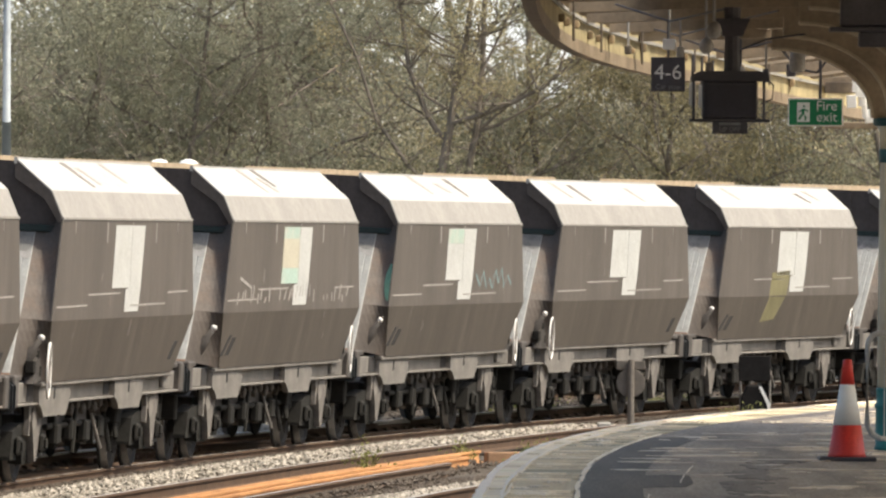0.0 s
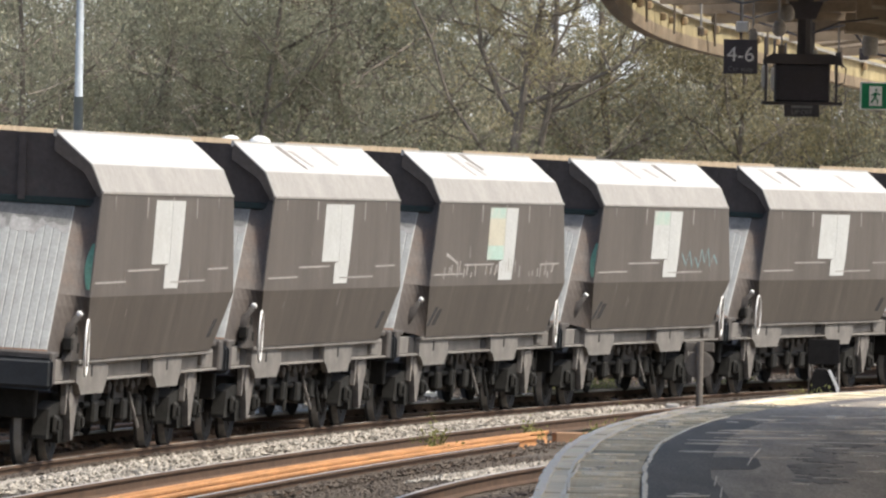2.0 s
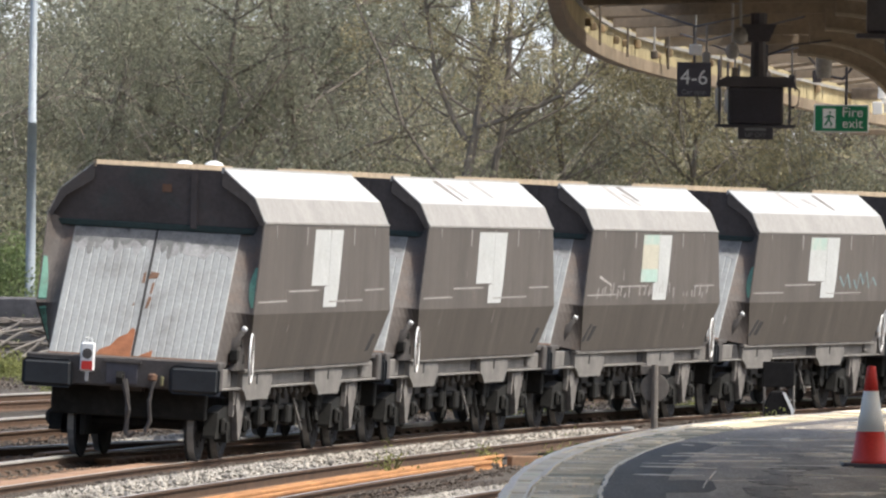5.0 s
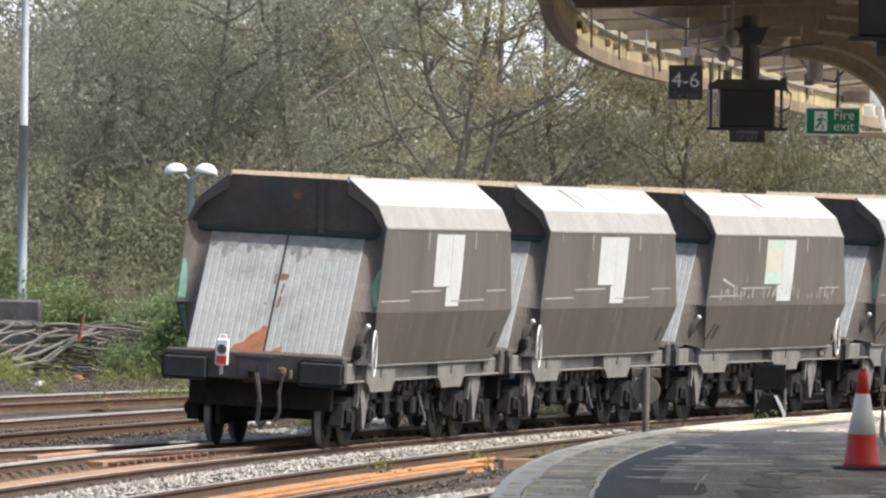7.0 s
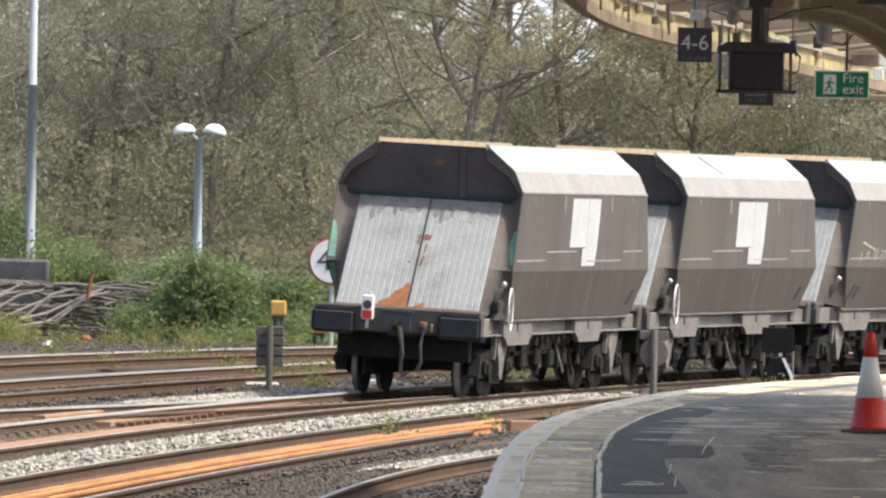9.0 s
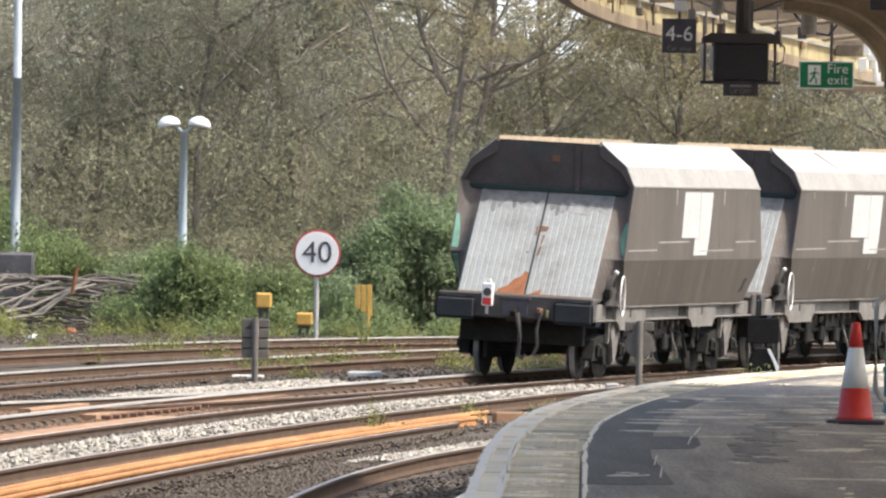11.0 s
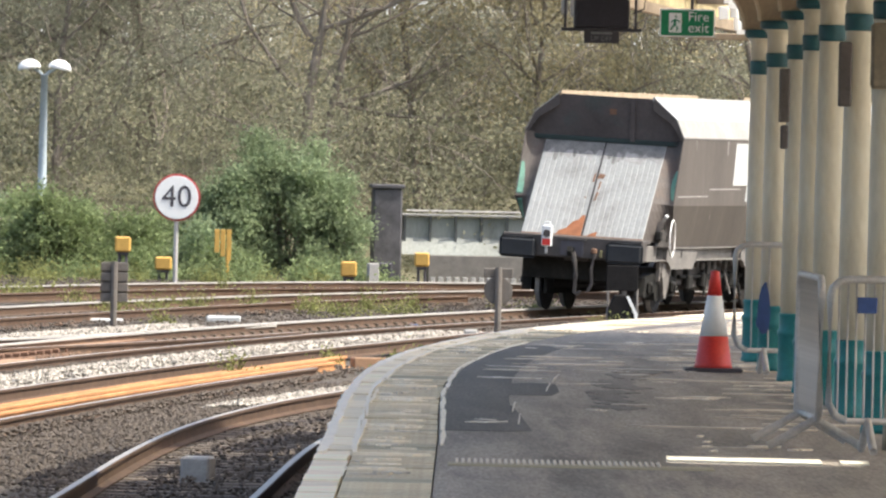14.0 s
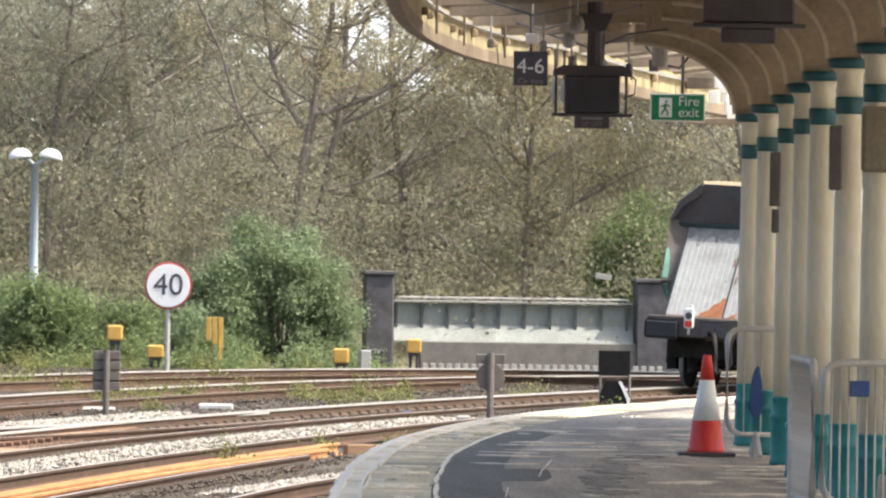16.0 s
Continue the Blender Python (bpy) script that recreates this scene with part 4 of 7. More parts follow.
def monitor():
    s = thing("platform_monitor", "black hanging screen in a wire cage with hood", "monitor", pose(2.455, 80, 3.68))
    part("screen_box", box(bmesh.new(), -0.22, 0.22, -0.12, 0.12, 0.06, 0.36, 0.012), M_BLACK, s)
    part("screen", box(bmesh.new(), -0.2, 0.2, -0.126, -0.12, 0.08, 0.33), M_SCREEN, s)
    bm = bmesh.new()
    prism(bm, [(-0.31, 0.36), (0.31, 0.36), (0.31, 0.40), (0.24, 0.44), (-0.24, 0.44), (-0.31, 0.40)], -0.16, 0.16)
    part("hood", bm, M_BLACK, s)
    part("tray", box(bmesh.new(), -0.32, 0.32, -0.15, 0.15, 0.035, 0.06, 0.006), M_BLACK, s)
    for x in (-0.29, 0.27):
        part("cage_bar", tube(bmesh.new(), [(x, -0.13, 0.05), (x, -0.13, 0.37)], 0.012, 6), M_BLACK, s)
    part("stem", tube(bmesh.new(), [(0.02, 0, 0.42), (0.02, 0, 0.75), (0.02, 0, 0.95)], [0.07, 0.06, 0.07], 10), M_BLACK, s)
    bm = bmesh.new()
    prism(bm, [(-0.06, 0.72), (0.10, 0.72), (0.16, 0.86), (-0.12, 0.86)], -0.08, 0.08)
    part("mounting", bm, M_BLACK, s)
    part("tag", box(bmesh.new(), -0.14, 0.14, -0.13, -0.11, -0.06, 0.045, 0.004), M_BLACK, s)
    part("tag_lettering", box(bmesh.new(), -0.085, 0.085, -0.134, -0.13, 0.010, 0.030), M_TEXTGREY, s)
    words("tag_lettering", "UP OFF", 0.052, M_TEXTGREY, s, pose(0.0, -0.132, -0.026) @ FACING)
    part("cable", tube(bmesh.new(), [(0.25, 0, 0.18), (0.34, 0, 0.22), (0.35, 0, 0.33), (0.29, 0, 0.39)], 0.008, 6), M_BLACK, s)
    part("upper_cable", tube(bmesh.new(), [(0.03, -0.02, 0.50), (0.10, -0.02, 0.62), (0.30, -0.02, 0.70), (0.6, 0, 0.74)], 0.008, 6), M_BLACK, s)


def exit_sign():
    s = thing("fire_exit_sign", "green hanging fire exit sign with white lettering", "sign", pose(3.73, 95, 3.85))
    part("border", box(bmesh.new(), -0.260, 0.260, -0.010, 0.012, 0, 0.265, 0.008), M_LAMPWHITE, s)
    part("plate", box(bmesh.new(), -0.248, 0.248, -0.016, -0.011, 0.013, 0.252), M_SIGNGREEN, s)
    words("lettering", "Fire", 0.13, M_TEXTWHITE, s, pose(0.105, -0.02, 0.19) @ FACING)
    words("lettering", "exit", 0.13, M_TEXTWHITE, s, pose(0.105, -0.02, 0.085) @ FACING)
    part("pictogram_panel", box(bmesh.new(), -0.175, -0.055, -0.021, -0.017, 0.04, 0.225), M_LAMPWHITE, s)
    bm = bmesh.new()
    for i, q in enumerate(([(-0.125, 0.165), (-0.10, 0.17), (-0.11, 0.105), (-0.135, 0.11)], [(-0.135, 0.115), (-0.115, 0.115), (-0.15, 0.06), (-0.165, 0.07)], [(-0.12, 0.115), (-0.105, 0.11), (-0.085, 0.085), (-0.095, 0.05), (-0.105, 0.055), (-0.102, 0.085)],
                           [(-0.125, 0.165), (-0.12, 0.152), (-0.155, 0.13), (-0.16, 0.14)], [(-0.105, 0.165), (-0.10, 0.15), (-0.07, 0.135), (-0.068, 0.148)], [(-0.118, 0.18), (-0.10, 0.18), (-0.10, 0.20), (-0.118, 0.20)])):
        prism(bm, q, -0.026 - 0.0002 * i, -0.022)
    part("pictogram", bm, M_SIGNGREEN, s)
    part("hanger", tube(bmesh.new(), [(0.045, 0, 0.26), (0.045, 0, 0.62)], 0.014, 8), M_BLACK, s)


stop_sign()
monitor()
exit_sign()


def big_display():
    s = thing("display_panel", "large black back of a hanging display panel", "display", pose(3.05, 66, 4.085))
    part("panel", box(bmesh.new(), -0.30, 0.30, -0.08, 0.08, 0.10, 0.55, 0.015), M_BLACK, s)
    part("tray", box(bmesh.new(), -0.37, 0.37, -0.1, 0.1, 0.07, 0.10, 0.006), M_BLACK, s)
    part("lower_box", box(bmesh.new(), -0.18, 0.18, -0.07, 0.07, -0.03, 0.07, 0.01), M_BLACK, s)
    part("hanger", tube(bmesh.new(), [(0, 0, 0.5), (0, 0, 0.9)], 0.03, 8), M_BLACK, s)


big_display()


def loudspeaker(x, y, z, r=0.07):
    s = thing("loudspeaker", "grey canister loudspeaker hung under the canopy", "loudspeaker", pose(x, y, z), "canopy loudspeakers")
    part("can", lathe(bmesh.new(), [(r * 0.8, 0), (r, 0.03), (r, 0.20), (r * 0.7, 0.23)], 14), M_LAMPGREY, s, "", True)
    part("bracket", tube(bmesh.new(), [(0, 0, 0.22), (0, 0, 0.5)], 0.015, 6), M_BLACK, s)


def dome(x, y, z):
    s = thing("lamp_fitting", "pale bulkhead lamp on a drop rod", "lamp", pose(x, y, z), "canopy lamps")
    part("globe", lathe(bmesh.new(), [(0.02, 0), (0.05, 0.02), (0.06, 0.06), (0.05, 0.10), (0.03, 0.13)], 14), M_LAMPGREY, s, "", True)
    part("rod", tube(bmesh.new(), [(0, 0, 0.14), (0, 0, 0.5)], 0.014, 6), M_LAMPGREY, s)


loudspeaker(3.37, 90, 4.28)
loudspeaker(3.05, 96, 4.20, 0.05)
dome(2.38, 84, 4.33)
dome(2.30, 79, 4.36)
for x, y in ((2.62, 97), (2.75, 98.5), (2.9, 100)):
    loudspeaker(x, y, 4.06, 0.035)


def roof_cable(pts, r=0.009):
    ob = part("roof_cable", tube(bmesh.new(), pts, r, 6), M_BLACK)
    tagged(ob, "thin black cable slung under the canopy", "cable", "canopy cables")


roof_cable([(2.05, 92, 4.72), (2.30, 90, 4.60), (2.62, 88, 4.66), (3.05, 86, 4.74)])
roof_cable([(2.50, 95, 4.66), (2.85, 94, 4.52), (3.20, 93, 4.60), (3.60, 92, 4.70)])
roof_cable([(3.42, 96, 4.62), (3.58, 95.5, 4.40), (3.75, 95.2, 4.36), (3.95, 95, 4.62)], 0.012)
roof_cable([(1.62, 84, 4.74), (2.05, 83, 4.58), (2.45, 81, 4.64)])


def conduit_box(x, y, z, w, h, material):
    s = thing("conduit_box", "small pale electrical box on a conduit under the canopy", "electrical box", pose(x, y, z), "canopy electrical boxes")
    part("case", box(bmesh.new(), -w / 2, w / 2, -0.05, 0.05, 0, h, 0.01), material, s)
    part("conduit", tube(bmesh.new(), [(0, 0, h), (0, 0, h + 0.34)], 0.011, 6), M_LAMPGREY, s)


for x, y, z, w, h, mt in ((2.12, 86, 4.40, 0.11, 0.09, M_LAMPWHITE), (2.28, 88.5, 4.34, 0.07, 0.13, M_LAMPGREY), (2.66, 93, 4.30, 0.06, 0.12, M_FASCIA), (2.82, 91.5, 4.36, 0.10, 0.07, M_LAMPWHITE),
                          (3.0, 97, 4.22, 0.07, 0.10, M_FASCIA), (3.30, 96.2, 4.28, 0.06, 0.13, M_BLACK), (3.52, 95.6, 4.33, 0.09, 0.12, M_BLACK), (1.86, 90.5, 4.44, 0.06, 0.08, M_FASCIA)):
    conduit_box(x, y, z, w, h, mt)

# ---- things on the platform ----
def traffic_cone():
    s = thing("traffic_cone", "orange-red traffic cone with a white sleeve on a dark base", "cone", pose(3.58, 84.03, PLAT))
    part("base", box(bmesh.new(), -0.24, 0.24, -0.24, 0.24, 0, 0.035, 0.01), M_BLACK, s)
    prof = [(0.165, 0.03), (0.155, 0.06), (0.118, 0.30)]
    part("cone_lower", lathe(bmesh.new(), prof, 24), M_RED, s, "", True)
    part("sleeve", lathe(bmesh.new(), [(0.118, 0.30), (0.062, 0.64)], 24), M_LAMPWHITE, s, "white reflective sleeve", True)
    part("cone_tip", lathe(bmesh.new(), [(0.062, 0.64), (0.040, 0.81), (0.036, 0.845), (0.02, 0.85)], 24), M_RED, s, "", True)


traffic_cone()


def barrier(m, length, nbars=18):
    s = thing("crowd_barrier", "galvanised steel crowd barrier with upright bars", "barrier", m, "pedestrian barriers")
    H, B, R = 1.08, 0.20, 0.11
    path = [(R, 0, B), (R * 0.4, 0, B + R * 0.3), (0, 0, B + R), (0, 0, H - R)] + [(R - R * math.cos(a), 0, H - R + R * math.sin(a)) for a in (0.5, 1.0, 1.57)] + \
           [(length - R, 0, H)] + [(length - R + R * math.sin(a), 0, H - R + R * math.cos(a)) for a in (0.5, 1.0, 1.57)] + [(length, 0, B), (length, 0, B)]
    part("frame", tube(bmesh.new(), path[:-1], 0.024, 8), M_GALV, s, "", True)
    part("bottom_rail", tube(bmesh.new(), [(R, 0, B), (length, 0, B)], 0.020, 8), M_GALV, s, "", True)
    bar = mesh_of(tube(bmesh.new(), [(0, 0, B), (0, 0, H)], 0.007, 5), "bar", M_GALV, True)
    for i in range(1, nbars):
        part("bar", bar, None, s, at=pose(length * i / nbars, 0, 0))
    foot = mesh_of(tube(bmesh.new(), [(0, -0.30, 0.02), (0, -0.06, 0.16), (0, 0, B), (0, 0.06, 0.16), (0, 0.30, 0.02)], 0.026, 8), "foot", M_GALV, True)
    for x in (0.25, length - 0.25):
        part("foot", foot, None, s, at=pose(x, 0, 0))
    return s


b1 = barrier(pose(3.37, 62.2, PLAT, 0, 0, 4), 2.2, nbars=40)
part("blue_plate", box(bmesh.new(), 0.165, 0.29, -0.03, -0.022, 0.87, 0.97, 0.004), M_BLUE, b1, "small blue plate")
barrier(pose(3.325, 62.4, PLAT, 0, 0, 91), 2.0, nbars=13)
barrier(pose(3.72, 83.4, PLAT, 0, 0, 3), 2.0, nbars=14)
s = thing("folded_sheet", "crumpled blue plastic sheet hung on a crowd barrier", "sheet", pose(3.955, 83.37, PLAT + 0.30))
bm = bmesh.new()
prism(bm, [(-0.06, 0.12), (0.0, 0.03), (0.05, 0.06), (0.065, 0.22), (0.05, 0.36), (0.025, 0.48), (-0.01, 0.44), (-0.035, 0.34), (-0.03, 0.24)], -0.03, 0.05)
bmesh.ops.bevel(bm, geom=bm.edges[:], offset=0.012, segments=2, affect="EDGES")
part("sheet", bm, M_BLUE, s)


# ---- lineside things ----
def speed_sign():
    s = thing("speed_sign", "round white speed sign, red rim, on a post", "sign", pose(-2.21, 197, -0.1))
    part("post", tube(bmesh.new(), [(0.0, 0.05, 0), (0, 0.05, 1.75)], 0.045, 8), M_GALV, s)
    part("rim", lathe(bmesh.new(), [(0.43, -0.02), (0.465, -0.015), (0.465, 0.015), (0.43, 0.02)], 40, axis="Y"), M_RIMRED, s, "red rim", at=pose(0, 0, 1.70))
    part("disc", lathe(bmesh.new(), [(0.415, -0.012), (0.425, -0.01), (0.425, 0.01), (0.415, 0.012)], 40, axis="Y"), M_LAMPWHITE, s, "", at=pose(0, -0.025, 1.70))
    words("lettering", "40", 0.60, M_BLACK, s, pose(0.0, -0.045, 1.70) @ FACING)


speed_sign()


def yellow_box(x, y, z, w, h, post):
    s = thing("trackside_box", "yellow trackside equipment box on a short post", "equipment box", pose(x, y, z), "yellow trackside boxes")
    part("cover", box(bmesh.new(), -w / 2, w / 2, -w / 2, w / 2, post, post + h, 0.03), M_YELLOW, s)
    part("base", box(bmesh.new(), -w * 0.36, w * 0.36, -w * 0.3, w * 0.3, post - 0.06, post, 0.01), M_BLACK, s)
    for dx in (-w * 0.22, w * 0.22):
        part("leg", tube(bmesh.new(), [(dx, 0, 0), (dx, 0, post)], 0.03, 8), M_BLACK, s)


yellow_box(-3.13, 190, -0.15, 0.30, 0.29, 0.74)
yellow_box(-2.52, 203, -0.1, 0.34, 0.26, 0.20)
yellow_box(1.22, 201, -0.15, 0.32, 0.30, 0.22)
yellow_box(2.68, 201, -0.15, 0.30, 0.28, 0.45)
s = thing("yellow_marker", "yellow ribbed marker boards beside the undergrowth", "marker board", pose(-1.33, 203.6, 0.21))
for i in range(3):
    part("board", box(bmesh.new(), -0.17 + 0.12 * i, -0.07 + 0.12 * i, -0.03, 0.03, 0.25 - 0.08 * i, 0.72, 0.01), M_YELLOW, s)
part("post", tube(bmesh.new(), [(0.1, 0, -0.5), (0.1, 0, 0.3)], 0.04, 8), M_YELLOW, s)


def sign_back(x, y, z, wide, tall, round_below):
    s = thing("trackside_sign", "grey back of a trackside sign on a post", "sign", pose(x, y, z), "trackside signs seen from behind")
    part("post", tube(bmesh.new(), [(0, 0, 0), (0, 0, tall)], 0.05, 8), M_SIGNBACK, s)
    if round_below:
        part("round_plate", lathe(bmesh.new(), [(0.20, -0.02), (0.21, -0.015), (0.21, 0.015), (0.20, 0.02)], 28, axis="Y"), M_SIGNBACK, s, at=pose(0, 0.07, tall - 0.34))
    n = 1 if round_below else 4   # a lone board, or four slats
    for i in range(n):
        z0 = tall - 0.15 - i * 0.158
        if n > 1 and i == 0:
            part("backing", box(bmesh.new(), -wide / 2 + 0.01, wide / 2 - 0.01, 0.092, 0.11, tall - 0.61, tall - 0.01), M_GUSSET, s)
        part("board", box(bmesh.new(), -wide / 2, wide / 2, 0.05, 0.09, z0, z0 + 0.135, 0.01), M_SIGNBACK, s)


sign_back(3.07, 146, -0.2, 0.42, 1.20, True)
sign_back(-2.66, 154.1, -0.2, 0.42, 1.06, False)


def shunt_signal():
    s = thing("shunt_signal", "black ground shunt signal with a hooded lamp", "signal", pose(5.27, 158, -0.2))
    part("back_board", box(bmesh.new(), -0.25, 0.25, -0.02, 0.02, 0.72, 1.12, 0.01), M_SIGNALBLACK, s)
    bm = bmesh.new()
    prism(bm, [(-0.22, 0.1), (0.22, 0.1), (0.24, 0.38), (0.08, 0.66), (-0.12, 0.66), (-0.22, 0.45)], -0.14, 0.14)
    bmesh.ops.bevel(bm, geom=bm.edges[:], offset=0.02, segments=1, affect="EDGES")
    part("lamp_case", bm, M_SIGNALBLACK, s)
    part("hood_edge", prism(bmesh.new(), [(0.06, 0.64), (0.11, 0.64), (0.25, 0.36), (0.22, 0.2), (0.19, 0.36)], -0.15, -0.13), M_LAMPWHITE, s, "worn white hood edge")
    for dx in (-0.22, 0.24):
        part("leg", tube(bmesh.new(), [(dx, 0, 0), (dx, 0, 0.75)], 0.02, 8), M_GREYSIGN, s)


shunt_signal()


def point_cover(x, y, z, w, d, h, material, label, turn=0):
    ob = part("cable_box", box(bmesh.new(), -w / 2, w / 2, -d / 2, d / 2, 0, h, 0.02), material, at=pose(x, y, z, 0, 0, turn))
    tagged(ob, label, "equipment box")


point_cover(-0.74, 86.8, -0.2, 0.25, 0.40, 0.24, M_CONCRETE, "pale concrete block between the platform rails", -8)
point_cover(2.72, 148, -0.15, 0.20, 0.26, 0.20, M_CONCRETE, "small pale concrete box beside the running line")
point_cover(-1.01, 160.2, -0.15, 0.55, 0.6, 0.10, M_PATCH, "white flat cover between the tracks")
point_cover(5.95, 203.4, -0.15, 0.6, 0.4, 0.10, M_LAMPWHITE, "white slab beside the far track")
point_cover(-2.85, 158, -0.15, 0.55, 0.5, 0.06, M_PATCH, "pale bag lying beside the sign post")
point_cover(1.72, 203, -0.1, 0.22, 0.2, 0.42, M_CONCRETE, "pale marker stone beside the undergrowth", 12)
point_cover(1.98, 204, -0.1, 0.28, 0.3, 0.42, M_BLACK, "black box beside the pier")
for x, y, w, h, mt, lb in ((-5.86, 158.9, 0.26, 0.09, M_YELLOW, "crumpled yellow bag on the ballast"), (1.99, 160.4, 0.30, 0.05, M_BLUE, "crumpled blue scrap on the ballast"),
                          (-7.72, 196, 0.24, 0.14, M_LAMPWHITE, "crumpled white bag by the bank"), (-7.26, 203.6, 0.26, 0.16, M_RUST, "dull red bag by the bank")):
    bm = bmesh.new()
    bmesh.ops.create_icosphere(bm, subdivisions=2, radius=1)
    for v in bm.verts:
        k = 1 + 0.45 * noise.noise(v.co * 2.3 + Vector((x, y, 0)))
        v.co = Vector((v.co.x * w / 2 * k, v.co.y * w / 2 * k, max(0, v.co.z) * h * k))
    tagged(part("litter_bag", bm, mt, at=pose(x, y, -0.17)), lb, "litter")
for x, y in ((-0.44, 157.5), (0.22, 160.1), (-0.9, 155.6)):
    ob = part("yellow_clip", box(bmesh.new(), -0.16, 0.16, -0.10, 0.10, 0, 0.05, 0.008), M_STRIPE, at=pose(x, y, -0.17))
    tagged(ob, "small yellow plate beside the rails", "rail part")


# ---- lamp posts ----
def twin_lamp():
    s = thing("twin_lamp_post", "pale blue-grey lamp post with two white hooded lamps", "street lamp", pose(-5.08, 206, 0.0))
    part("post", tube(bmesh.new(), [(0, 0, 0), (0, 0, 2.2), (0, 0, 4.0)], [0.10, 0.085, 0.07], 12), M_POST, s, "", True)
    for sx in (-1, 1):
        part("arm", tube(bmesh.new(), [(0, 0, 3.96), (sx * 0.10, 0, 4.06), (sx * 0.22, 0, 4.12)], 0.03, 8), M_POST, s)
        bm = bmesh.new()
        bmesh.ops.create_uvsphere(bm, u_segments=18, v_segments=10, radius=1)
        for v in bm.verts:
            v.co = Vector((v.co.x * 0.245, v.co.y * 0.19, max(v.co.z, -0.02) * 0.20))
        bm.transform(pose(sx * 0.31, 0, 4.12, 0, sx * 9, 0))
        part("lamp_head", bm, M_LAMPWHITE, s, "white hooded lamp head", True)


twin_lamp()
s = thing("tall_mast", "tall slim pale blue-grey lighting mast", "mast", pose(-8.69, 210.2, 0.6))
part("lower_pole", tube(bmesh.new(), [(0, 0, 0), (0, 0, 4.5)], [0.11, 0.095], 12), M_MAST, s, "", True)
part("upper_pole", tube(bmesh.new(), [(0, 0, 4.5), (0, 0, 12)], [0.085, 0.06], 12), M_MAST, s, "", True)


# ---- bridge parapet and piers ----
def build_parapet():
    s = thing("bridge_parapet", "pale grey-green steel bridge parapet with dark ribs", "bridge parapet", pose(2.37, 211, 0.0, 0, 0, 3), kind="structure")
    L = 5.05
    part("plinth", box(bmesh.new(), 0.55, L + 0.7, -0.35, 0.3, -0.2, 0.43, 0.02), M_GREYSIGN, s)
    part("girder_sheet", prism(bmesh.new(), [(-0.34, 0.43), (-0.22, 0.43), (0.06, 0.80), (0.06, 1.22), (0.0, 1.22), (-0.02, 0.80)], 0.0, L, "X"), M_PARAPET, s)
    part("top_rail", box(bmesh.new(), 0.0, L, -0.14, 0.1, 1.24, 1.29, 0.01), M_LAMPGREY, s)
    part("upper_rail", box(bmesh.new(), 0.1, L - 0.1, -0.02, 0.08, 1.33, 1.37, 0.01), M_GALV, s)
    rib = mesh_of(prism(bmesh.new(), [(-0.22, 1.24), (0.02, 1.24), (0.0, 0.92), (-0.10, 0.66), (-0.12, 0.95)], -0.025, 0.025, "X"), "rib", M_RIB)
    for i in range(10):
        part("rib", rib, None, s, at=pose(0.06 + i * 0.54, 0, 0))
    tooth = mesh_of(box(bmesh.new(), -0.05, 0.05, -0.06, 0.06, 0, 0.13, 0.01), "chair", M_CONCRETE)
    for i in range(30):
        part("rail_chair", tooth, None, s, at=pose(0.6 + i * 0.17, -1.2, -0.15))
    for x0, x1, z1, nm in ((-0.62, -0.02, 1.80, "pier"), (L + 0.05, L + 1.5, 1.72, "pier")):
        p = thing("brick_pier", "dark brick pier at the end of the bridge parapet", "pier", pose(2.37, 211, 0, 0, 0, 3), kind="structure")
        part("shaft", box(bmesh.new(), x0, x1, -0.45, 0.5, -0.2, z1, 0.03), M_PIER, p)
        part("cap", box(bmesh.new(), x0 - 0.05, x1 + 0.05, -0.5, 0.55, z1, z1 + 0.09, 0.02), M_PIER, p)
    ob = part("pier_plate", box(bmesh.new(), -0.17, 0.17, -0.02, 0.02, 0, 0.12, 0.01), M_LAMPGREY, at=pose(6.75, 210.4, 1.78, 0, 8, 0))
    tagged(ob, "small pale plate on the pier", "plate")
    w = thing("retaining_wall", "low dark stone retaining wall by the bank", "wall", pose(-10.2, 209.5, 0), kind="structure")
    part("wall_face", box(bmesh.new(), -3.0, 1.95, -0.3, 0.4, -0.2, 1.45, 0.05), M_PIER, w)


build_parapet()


